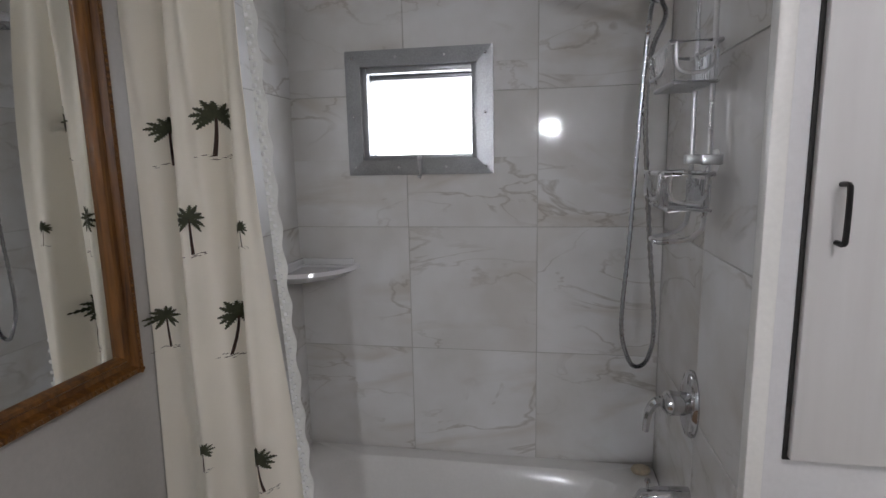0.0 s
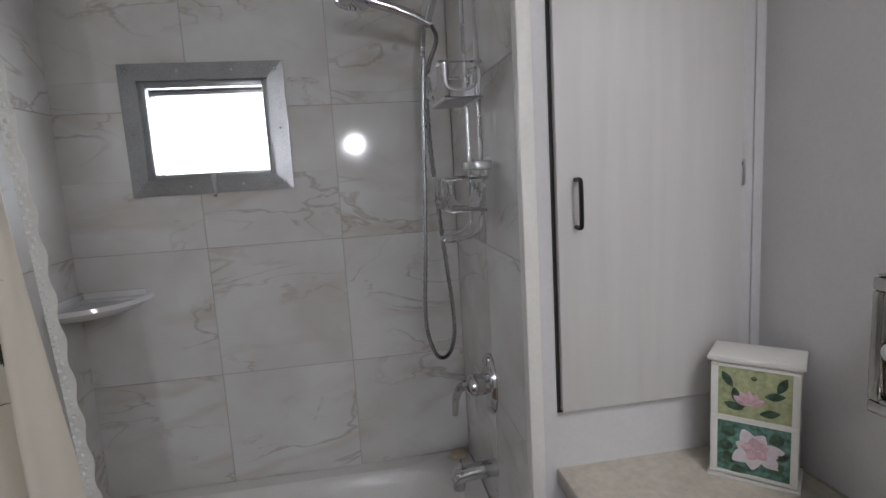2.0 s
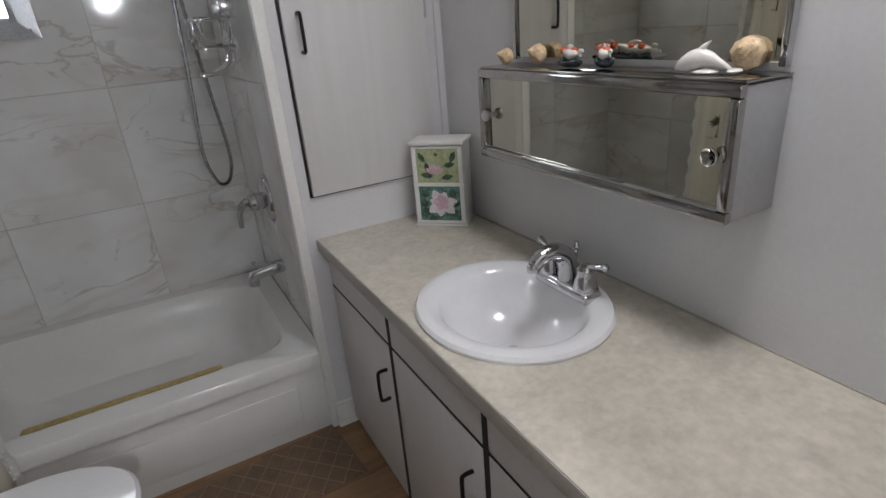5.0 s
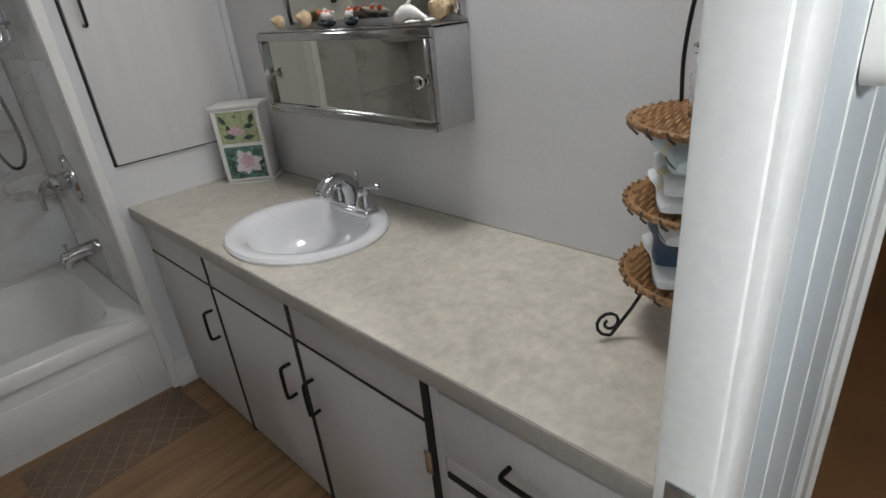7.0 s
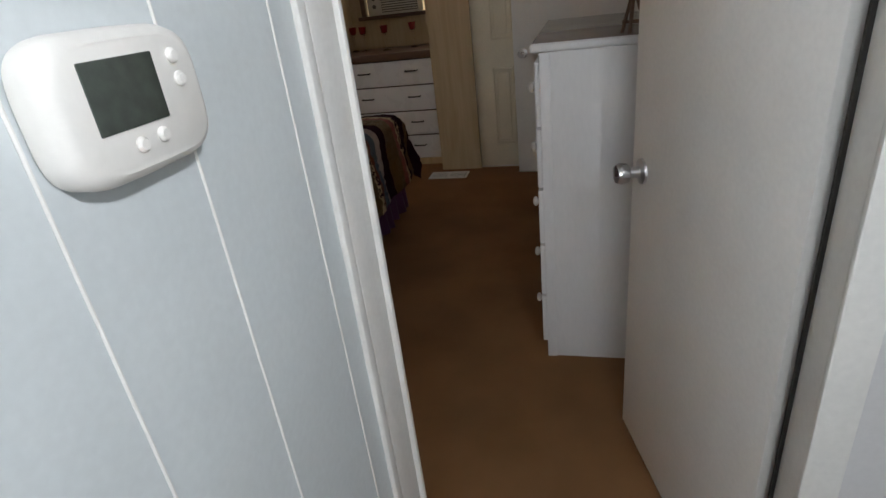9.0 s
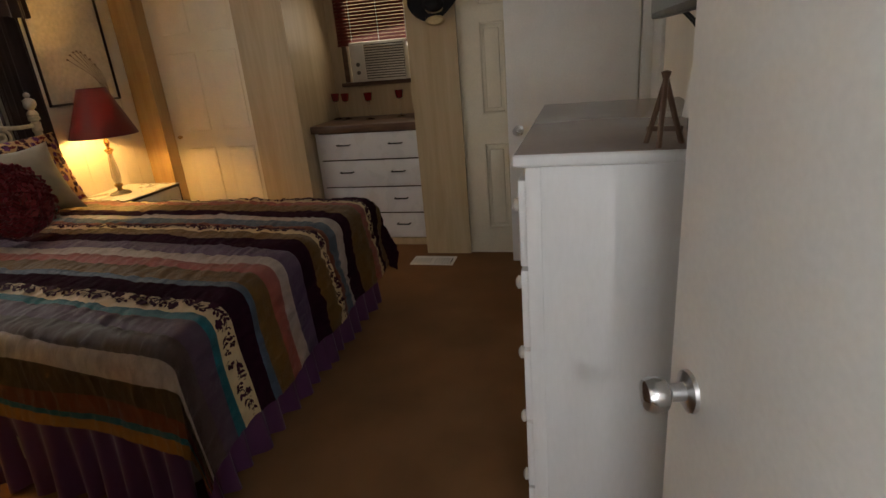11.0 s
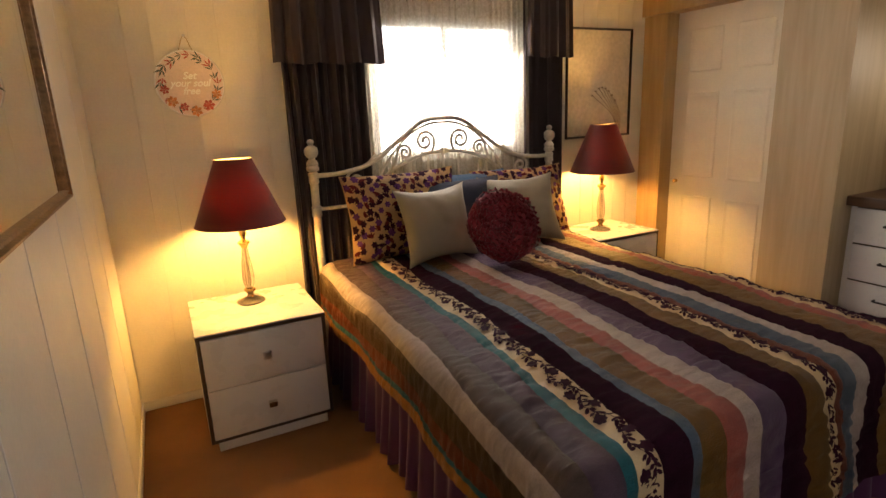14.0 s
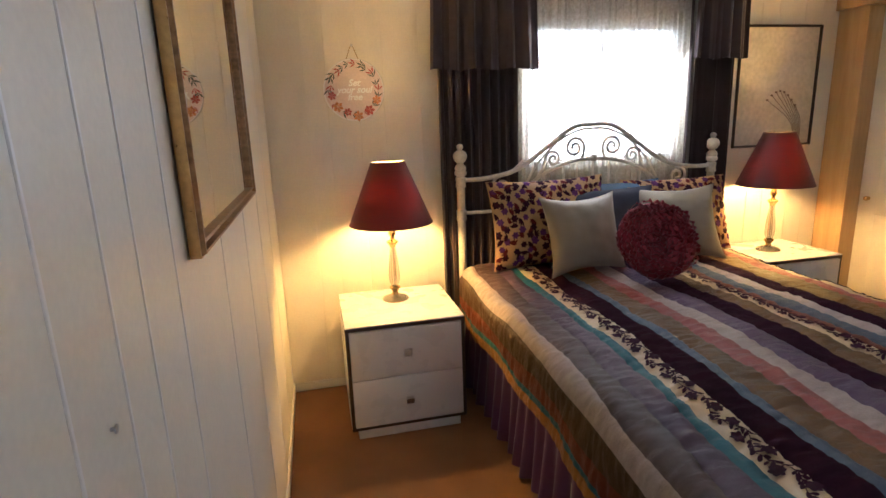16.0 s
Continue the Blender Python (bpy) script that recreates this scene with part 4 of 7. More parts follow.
def framed(name, at, rz, width, height, border, depth, frame_mat, label, category, inner, inner_label, bead=None, outer=None):
    """A frame with a stepped moulding in the local xz plane, facing -y."""
    f = thing(name, at, label, category, rz=rz)
    f.matrix_world = pose(*at, 0, 0, rz)
    hw = width / 2
    sides = (((-hw, 0), (hw, 0)), ((hw, 0), (hw, height)), ((hw, height), (-hw, height)), ((-hw, height), (-hw, 0)))
    prof = [(0, 0), (0, -depth * 0.7), (border * 0.12, -depth), (border * 0.34, -depth), (border * 0.46, -depth * 0.6), (border * 0.66, -depth * 0.55), (border * 0.78, -depth * 0.8), (border * 0.9, -depth * 0.75), (border, -depth * 0.4), (border, 0)]
    cx, cz = 0, height / 2
    for a, b in sides:
        bm = bmesh.new()
        rows = []
        for px, pz in (a, b):
            sx, sz = (1 if px < cx else -1), (1 if pz < cz else -1)
            rows.append([bm.verts.new((px + sx * o, d, pz + sz * o)) for o, d in prof])
        for i in range(len(prof) - 1):
            bm.faces.new((rows[0][i], rows[0][i + 1], rows[1][i + 1], rows[1][i]))
        bmesh.ops.recalc_face_normals(bm, faces=bm.faces)
        side = part("frame_side", bm, frame_mat, f)
        if bead:
            n = int((Vector((b[0], 0, b[1])) - Vector((a[0], 0, a[1]))).length / 0.014)
            bb = bmesh.new()
            for i in range(n):
                t = (i + 0.5) / n
                px, pz = a[0] + (b[0] - a[0]) * t, a[1] + (b[1] - a[1]) * t
                ox = border * 0.22 * ((1 if a[0] < 0 else -1) if a[0] == b[0] else 0)
                oz = border * 0.22 * ((1 if a[1] < cz else -1) if a[1] == b[1] else 0)
                r = 0.0045
                lathe(bb, [(0, -r), (r * 0.8, -r * 0.6), (r, 0), (r * 0.8, r * 0.6), (0, r)], 7, (px + ox, -depth + 0.001, pz + oz), axis="y")
            part("carving", bb, bead, side)
        if outer:
            lo = Vector((min(a[0], b[0]), -depth * 0.72, min(a[1], b[1])))
            hi = Vector((max(a[0], b[0]), 0.0, max(a[1], b[1])))
            if a[0] == b[0]:
                lo.x, hi.x = (a[0] - 0.004, a[0] - 0.0005) if a[0] < 0 else (a[0] + 0.0005, a[0] + 0.004)
            else:
                lo.z, hi.z = (a[1] - 0.004, a[1] - 0.0005) if a[1] < cz else (a[1] + 0.0005, a[1] + 0.004)
            part("gilt_edge", boxes((lo, hi), bevel=0.001), outer, side, "worn gilt outer edge")
    part("glass" if inner == "mirror" else "picture", boxes(((-hw + border * 0.8, -depth * 0.35, border * 0.8), (hw - border * 0.8, -0.002, height - border * 0.8))), inner, f, inner_label)
    return f


framed("wall_mirror", (XM, 0.275, 1.070), 90, 1.58, 0.98, 0.050, 0.034, "gold_wood", "large wall mirror in a carved brown and gilt frame", "mirror", "mirror", "clear mirror glass", bead="gold_wood")


# ---- bathroom: vanity side ----
def pull(bm, c, along, size, out):
    """A bar pull: along and out are directions."""
    c, a, o = Vector(c), Vector(along) * size / 2, Vector(out)
    tube(bm, arc_points([c - a, c - a + o * 0.024, c - a * 0.72 + o * 0.03, c + a * 0.72 + o * 0.03, c + a + o * 0.024, c + a], 4), 0.0052, 8)
    return bm


def linen_door():
    d = thing("linen_cupboard_door", (0.879, YC, 0.90), "whitewashed wood-grain cupboard door with a black pull", "cupboard")
    part("door", boxes(((0, -0.019, 0), (0.452, -0.001, 1.22)), bevel=0.003), "ash_white", d)
    # near-black sheet behind the door draws the shadow round its edges
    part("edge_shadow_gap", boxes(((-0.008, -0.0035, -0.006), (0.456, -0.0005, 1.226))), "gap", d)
    part("handle", pull(bmesh.new(), (0.043, -0.019, 0.485), (0, 0, 1), 0.105, (0, -1, 0)), "black", d, "black bar pull")
    part("hinge", boxes(((0.452, -0.016, 0.50), (0.464, -0.003, 0.56)), bevel=0.002), "steel", d)


linen_door()

XF = 0.894                       # vanity front
DIV = [0.723, 0.253, -0.225]


def vanity():
    def unit(name, y0, y1, label, drawers=False, hand=None):
        v = thing(name, (XF, y1, 0), label, "cabinet", "vanity units")
        w = y0 - y1
        # coloured near-black so the gaps between fronts look shaded
        part("body", boxes(((0.018, 0.004, 0.0), (0.058, w - 0.004, 0.70)), bevel=0.001), "gap", v, "near-black body giving the shade inside the cabinet")
        g = 0.007
        if drawers:
            for z0, z1 in ((0.515, 0.672), (0.30, 0.455), (0.06, 0.24)):
                dr = part("drawer_front", boxes(((0.0, g, z0), (0.018, w - 0.035, z1)), bevel=0.003), "cab_paint", v)
                part("handle", pull(bmesh.new(), (0.0, w - 0.25, (z0 + z1) / 2), (0, 1, 0), 0.105, (-1, 0, 0)), "black", dr, "black bar pull")
            part("face_frame", boxes(((0.003, w - 0.033, 0.02), (0.018, w - g, 0.70)), ((0.003, g, 0.474), (0.018, w - 0.037, 0.513)), ((0.003, g, 0.25), (0.018, w - 0.037, 0.298)), bevel=0.001), "cab_paint", v)
            # dark bar draws the shadow line between drawer and frame
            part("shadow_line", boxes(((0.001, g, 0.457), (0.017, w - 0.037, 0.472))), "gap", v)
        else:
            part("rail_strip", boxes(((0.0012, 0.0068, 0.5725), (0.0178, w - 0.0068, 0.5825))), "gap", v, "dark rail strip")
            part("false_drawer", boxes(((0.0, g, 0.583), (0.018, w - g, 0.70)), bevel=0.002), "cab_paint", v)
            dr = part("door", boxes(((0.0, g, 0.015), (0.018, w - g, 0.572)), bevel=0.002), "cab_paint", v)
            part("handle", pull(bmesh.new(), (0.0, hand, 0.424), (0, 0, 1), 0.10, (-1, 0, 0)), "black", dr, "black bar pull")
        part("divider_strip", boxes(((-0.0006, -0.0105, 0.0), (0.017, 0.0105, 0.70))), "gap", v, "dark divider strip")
        return v

    unit("vanity_cabinet", YC, DIV[0], "pale painted vanity cupboard under the counter", hand=0.052)
    unit("vanity_cabinet", DIV[0], DIV[1], "pale painted vanity cupboard under the sink", hand=0.06)
    u = unit("vanity_cabinet", DIV[1], DIV[2], "pale painted vanity cupboard beside the drawers", hand=0.43)
    part("hinge", boxes(((-0.006, 0.0, 0.44), (0.0, 0.02, 0.50)), bevel=0.002), "steel", u)
    unit("drawer_cabinet", DIV[2], YS, "pale painted vanity drawer unit with black pulls", drawers=True)
    c = thing("vanity_counter", (XF, YC, 0.712), "cream mottled laminate counter along the wall", "counter")
    # counter with an oval cut-out under the basin
    cx, cy, ax, ay = 1.108 - XF, 0.450 - YC, 0.175, 0.205
    bm = bmesh.new()
    x0, x1, y0, y1 = 0.869 - XF, XE - XF, YS - YC, 0.0
    rings = []
    corners = [math.atan2(sy, sx) % (2 * math.pi) for sx in (x0 - cx, x1 - cx) for sy in (-0.3, 0.3)]
    angles = sorted([2 * math.pi * k / 40 for k in range(40)] + corners)
    n = len(angles)
    for z in (0.04, 0.0):
        inn, out = [], []
        for a in angles:
            ca, sa = math.cos(a), math.sin(a)
            inn.append(bm.verts.new((cx + ax * ca, cy + ay * sa, z)))
            ts = [((x1 if ca > 0 else x0) - cx) / ca if abs(ca) > 1e-6 else 1e9, ((cy + 0.3 if sa > 0 else cy - 0.3) - cy) / sa if abs(sa) > 1e-6 else 1e9]
            t = min(q for q in ts)
            out.append(bm.verts.new((cx + t * ca, cy + t * sa, z)))
        rings.append((inn, out))
        for k in range(n):
            bm.faces.new((inn[k], inn[(k + 1) % n], out[(k + 1) % n], out[k]))
    for k in range(n):
        bm.faces.new((rings[0][0][k], rings[0][0][(k + 1) % n], rings[1][0][(k + 1) % n], rings[1][0][k]))
    box(bm, (x0, cy + 0.3, 0), (x1, y1, 0.04)), box(bm, (x0, y0, 0), (x1, cy - 0.3, 0.04))
    bmesh.ops.recalc_face_normals(bm, faces=bm.faces)
    part("worktop", bm, "counter", c)
    part("edge_band", boxes(((x0 - 0.003, y0, 0.0), (x0 - 0.0002, y1, 0.0385)), bevel=0.001), "counter_edge", c, "grey laminate edge")
    part("back_seam", boxes(((x1 - 0.006, y0, 0.04), (x1, y1, 0.043))), "counter_edge", c)


vanity()


def sink():
    s = thing("sink_basin", (1.108, 0.450, 0.752), "white oval drop-in sink with a steel drain", "sink")
    sq = (0.212 / 0.237, 1.0)
    part("bowl", lathe(bmesh.new(), [(0.248, 0.0), (0.250, 0.008), (0.244, 0.016), (0.228, 0.019), (0.202, 0.014), (0.186, 0.002), (0.176, -0.03), (0.15, -0.078), (0.105, -0.115), (0.05, -0.130), (0.022, -0.132)], 64, squash=sq, caps=(False, True)), "porcelain", s)
    part("drain", lathe(bmesh.new(), [(0.026, -0.128), (0.026, -0.124), (0.019, -0.122), (0.016, -0.128), (0.014, -0.134), (0.0, -0.134)], 24), "steel", s)
    part("stopper", lathe(bmesh.new(), [(0.013, -0.13), (0.013, -0.122), (0.006, -0.119), (0.0, -0.119)], 16), "chrome", s)
    f = thing("bathroom_faucet", (1.262, 0.430, 0.766), "chrome two-handle centerset faucet behind the basin", "faucet")
    part("base_plate", boxes(((-0.027, -0.088, -0.012), (0.027, 0.088, 0.014)), ((-0.023, -0.083, 0.008), (0.023, 0.083, 0.022)), bevel=0.010, seg=3), "chrome", f)
    part("spout", tube(bmesh.new(), arc_points([(0.004, 0, 0.016), (0.002, 0, 0.05), (-0.012, 0, 0.082), (-0.042, 0, 0.098), (-0.075, 0, 0.094), (-0.096, 0, 0.076)], 8), [0.026 - 0.00026 * k for k in range(41)], 18), "chrome", f, "arched chrome spout")
    part("aerator", lathe(bmesh.new(), [(0.013, 0.05), (0.0145, 0.052), (0.0145, 0.064), (0.010, 0.07)], 18, (-0.097, 0, 0.014)), "chrome", f)
    part("lift_rod", tube(bmesh.new(), [(0.026, 0, 0.02), (0.026, 0, 0.088), (0.026, 0, 0.091), (0.026, 0, 0.104)], [0.003, 0.003, 0.007, 0.005], 8), "chrome", f)
    for y in (-0.058, 0.058):
        part("handle_hub", lathe(bmesh.new(), [(0.028, 0.018), (0.027, 0.026), (0.021, 0.045), (0.018, 0.058), (0.019, 0.064), (0.013, 0.073), (0.0, 0.076)], 24, (0, y, 0)), "chrome", f)
        sgn = math.copysign(1, y)
        part("lever", tube(bmesh.new(), [(0.0, y, 0.066), (0.004, y + sgn * 0.018, 0.074), (0.008, y + sgn * 0.038, 0.079), (0.010, y + sgn * 0.049, 0.081), (0.011, y + sgn * 0.056, 0.081)], [0.007, 0.006, 0.007, 0.0095, 0.005], 12), "chrome", f)
    f.scale = (1.06, 1.06, 1.06)


sink()


def medicine_cabinet():
    x0, y0, y1, z0, z1 = 1.265, 0.046, 0.794, 1.030, 1.262
    m = thing("medicine_cabinet", (XE, (y0 + y1) / 2, z0), "chrome mirrored medicine cabinet with sliding doors and shelf top", "cabinet")
    hw, h, d = (y1 - y0) / 2, z1 - z0, x0 - XE
    part("case", boxes(((d + 0.018, -hw + 0.002, 0.002), (0, hw - 0.002, h - 0.004)), bevel=0.002), "case_grey", m)
    fr = 0.022
    for lo, hi in (((d, -hw, 0), (d + 0.018, hw, fr)), ((d, -hw, h - fr), (d + 0.018, hw, h)), ((d, -hw, fr), (d + 0.018, -hw + fr, h - fr)), ((d, hw - fr, fr), (d + 0.018, hw, h - fr))):
        part("frame_bar", boxes((lo, hi), bevel=0.004), "dark_chrome", m)
    part("top_shelf", boxes(((d + 0.01, -hw, h), (-0.001, hw, h + 0.004)), bevel=0.001), "dark_chrome", m, "polished shelf top")
    for lo, hi, ky in ((-hw + fr, 0.03, -hw + 0.036), (0.0, hw - fr, hw - 0.045)):
        front = d + (0.010 if lo < -0.01 else 0.014)
        door = part("sliding_mirror", boxes(((front, lo, fr), (front + 0.003, hi, h - fr))), "cabinet_mirror", m, "sliding mirror door")
        part("knob", lathe(bmesh.new(), [(0.006, 0), (0.006, -0.010), (0.014, -0.016), (0.015, -0.024), (0.008, -0.03), (0, -0.031)], 16, (front, ky, h * 0.5), axis="x"), "clear_glass" if lo < -0.01 else "steel", door, "round knob")
    part("bottom_track", boxes(((d + 0.002, -hw + fr, fr), (d + 0.01, hw - fr, fr + 0.004))), "steel", m)
    w = thing("vanity_mirror", (XE, 0.42, 1.275), "frameless-looking wall mirror with thin chrome edges over the shelf", "mirror")
    part("mirror_glass", boxes(((-0.012, -0.355, 0.006), (-0.004, 0.355, 0.72))), "cabinet_mirror", w)
    for lo, hi in (((-0.02, 0.355, 0.0), (-0.001, 0.368, 0.73)), ((-0.02, -0.368, 0.0), (-0.001, -0.355, 0.73)), ((-0.02, -0.355, 0.72), (-0.001, 0.355, 0.73))):
        part("edge_strip", boxes((lo, hi), bevel=0.003), "chrome", w)


medicine_cabinet()


def figurines():
    z = 1.267
    for y, x, s in ((0.745, 1.315, 1.0), (0.66, 1.35, 1.15), (0.115, 1.365, 1.35)):
        bm = bmesh.new()
        n = 40
        pts = [(0.010 * s * (1 - k / n) * math.cos(k * 0.75), 0.030 * s * (k / n) - 0.014 * s, 0.013 * s + 0.010 * s * (1 - k / n) * math.sin(k * 0.75) + 0.012 * s * k / n) for k in range(n + 1)]
        tube(bm, pts, [0.015 * s * (1 - 0.93 * k / n) for k in range(n + 1)], 9)
        for k in range(5):
            a = k * 1.1
            tube(bm, [(0.008 * s * math.cos(a), -0.006 * s, 0.016 * s + 0.008 * s * math.sin(a)), (0.02 * s * math.cos(a), -0.012 * s, 0.018 * s + 0.018 * s * math.sin(a))], [0.005 * s, 0.001], 6)
        low = min(v.co.z for v in bm.verts)
        bmesh.ops.translate(bm, verts=bm.verts, vec=(0, 0, -low))
        solid("sea_shell", bm, "shell", "small tan spiral sea shell on the cabinet's shelf", "shell", "shells on the shelf", (x, y, z), 30 + 50 * s)
    for k, (y, x, rz) in enumerate(((0.505, 1.33, 80), (0.415, 1.345, 60))):
        f = thing("koi_figurine", (x, y, z), "red and white koi fish ornament on a dark base", "ornament", "koi ornaments", rz)
        rock = blob(bmesh.new(), (0.0, 0.0, 0.0115), (0.042, 0.018, 0.0115), 0, 24, 12)
        for v in rock.verts:
            lump = 1 + 0.35 * noise.noise(v.co * 70 + Vector((k * 3.0, 0, 0)))
            v.co.x, v.co.y, v.co.z = v.co.x * lump, v.co.y * lump, max(0.0, v.co.z * lump)
        part("base", rock, "stone_dark", f, "dark rough rock base")
        b = tube(bmesh.new(), arc_points([(-0.036, 0.0, 0.030), (-0.015, 0.005, 0.029), (0.012, 0, 0.031), (0.034, -0.006, 0.034 + 0.006 * k)], 5), [0.003, 0.005, 0.007, 0.009, 0.0105, 0.0115, 0.012, 0.012, 0.0118, 0.0112, 0.0105, 0.010, 0.009, 0.008, 0.006, 0.003], 10)
        part("body", b, "koi_white", f)
        for px, r in ((0.026, 0.009), (0.006, 0.0105), (-0.016, 0.008)):
            part("patch", blob(bmesh.new(), (px, 0.0, 0.036), (r, 0.0098, 0.0085), 0, 10, 6), "koi_red", f, "orange-red back patch")
        part("dorsal_fin", blob(bmesh.new(), (-0.002, 0.001, 0.044), (0.014, 0.002, 0.006)), "koi_white", f)
        part("tail_fin", blob(blob(bmesh.new(), (-0.043, 0, 0.036), (0.009, 0.0025, 0.005), 0.3, 8, 5), (-0.042, 0, 0.027), (0.009, 0.0025, 0.004), -0.3, 8, 5), "koi_white", f)
    d = thing("dolphin_figurine", (1.325, 0.165, z), "white glazed dolphin ornament on the shelf top", "ornament", rz=100)
    part("body", tube(bmesh.new(), arc_points([(0.058, 0, 0.010), (0.035, 0, 0.020), (0.0, 0, 0.032), (-0.035, 0, 0.022), (-0.062, 0, 0.010)], 5), [0.003, 0.007, 0.010, 0.013, 0.016, 0.018, 0.0195, 0.021, 0.0215, 0.021, 0.020, 0.018, 0.0165, 0.0145, 0.012, 0.010, 0.0085, 0.007, 0.006, 0.005, 0.003], 12), "koi_white", d)
    part("dorsal_fin", tube(bmesh.new(), [(0.006, 0, 0.044), (-0.004, 0, 0.056), (-0.016, 0, 0.066)], [0.009, 0.006, 0.001], 8), "koi_white", d)
    part("tail_fin", blob(bmesh.new(), (-0.070, 0, 0.007), (0.014, 0.022, 0.005)), "koi_white", d)
    part("base", blob(bmesh.new(), (-0.01, 0.0, 0.005), (0.03, 0.022, 0.006)), "koi_white", d)
    d.scale = (0.82, 0.82, 0.82)


figurines()


def flower_box():
    b = thing("painted_keepsake_box", (1.252, 1.037, 0.752), "small white two-drawer box painted with magnolia flowers", "box", rz=-45)
    w, d, h = 0.168, 0.105, 0.285
    part("case", boxes(((-w / 2, 0.004, 0.008), (w / 2, d, h - 0.012)), bevel=0.002), "trim_white", b)
    part("top", boxes(((-w / 2 - 0.008, -0.006, h - 0.012), (w / 2 + 0.008, d + 0.004, h)), bevel=0.003), "trim_white", b)
    part("foot", boxes(((-w / 2 - 0.006, -0.004, 0.0), (w / 2 + 0.006, d + 0.002, 0.008)), bevel=0.002), "trim_white", b)
    for z0, z1, flower in ((0.150, 0.262, False), (0.020, 0.138, True)):
        dr = part("drawer", boxes(((-w / 2 + 0.014, -0.001, z0), (w / 2 - 0.014, 0.006, z1)), bevel=0.001), "panel_dark" if flower else "panel_green", b, "painted drawer front")
        part("rim", boxes(((-w / 2, -0.004, z0 - 0.007), (w / 2, 0.004, z0)), ((-w / 2, -0.004, z1), (w / 2, 0.004, z1 + 0.006)), ((-w / 2, -0.004, z0), (-w / 2 + 0.014, 0.004, z1)), ((w / 2 - 0.014, -0.004, z0), (w / 2, 0.004, z1)), bevel=0.001), "trim_white", b)
        lf, pt, inner = bmesh.new(), bmesh.new(), bmesh.new()

        def leaf(bm, x, z, a, length, wide, y):
            rows = []
            for i in range(6):
                t = i / 5
                ww = wide * math.sin(math.pi * (0.05 + 0.9 * t))
                cx, cz = x + math.cos(a) * length * t, z + math.sin(a) * length * t
                rows.append([bm.verts.new((cx - math.sin(a) * ww * s, y - 0.0012 * (1 - abs(s)), cz + math.cos(a) * ww * s)) for s in (-1, 0, 1)])
            for p, q in zip(rows, rows[1:]):
                for i in range(2):
                    bm.faces.new((p[i], p[i + 1], q[i + 1], q[i]))

        zc = (z0 + z1) / 2
        if flower:
            for k in range(7):
                leaf(pt, 0.004 + 0.006 * math.cos(k * 2.1), zc, k * 2 * math.pi / 7 + 0.2, 0.050 - 0.006 * (k % 2), 0.0165, -0.0022 - 0.0004 * (k % 3))
            for k in range(5):
                leaf(inner, 0.006, zc + 0.004, k * 2 * math.pi / 5 + 0.5, 0.028, 0.0125, -0.0040 - 0.0003 * (k % 2))
            for k in range(7):
                leaf(inner, 0.006, zc + 0.004, k * 0.9, 0.009, 0.0022, -0.0055)
            for x, z, a in ((-0.05, z0 + 0.02, 2.2), (0.045, z0 + 0.02, 0.6), (0.04, z1 - 0.03, 0.3), (-0.045, z1 - 0.03, 2.8), (-0.02, z0 + 0.012, 3.6), (0.05, zc, 0.0), (-0.05, zc, 3.1)):
                leaf(lf, x * 0.75, z, a, 0.030, 0.013, -0.0016)
        else:
            for x, z, a in ((-0.062, z1 - 0.012, -1.0), (0.06, z1 - 0.01, -2.0), (0.02, zc, 0.15), (-0.05, z0 + 0.02, 0.3), (0.012, z0 + 0.015, 0.2), (-0.03, z0 + 0.03, 1.8), (-0.02, z0 + 0.02, 2.9)):
                leaf(lf, x, z, a, 0.038, 0.009, -0.0016)
            for k in range(5):
                leaf(inner, -0.010, z0 + 0.030, 0.5 + k * 0.52, 0.034, 0.0085, -0.0022 - 0.0002 * k)
            part("knob", lathe(bmesh.new(), [(0.003, 0), (0.003, -0.006), (0.006, -0.010), (0.004, -0.014), (0, -0.015)], 12, (0.0, 0, z1 - 0.016), axis="y"), "clear_glass", dr)
        part("painted_leaves", lf, "leaf_paint", dr, "", False), part("painted_flower", pt, "magnolia", dr, "", False) if flower else pt.free(), part("painted_blossom", inner, "magnolia_pink", dr, "pale pink painted petals", False)


flower_box()


SX, SY = 1.250, -0.583            # towel stand on the counter


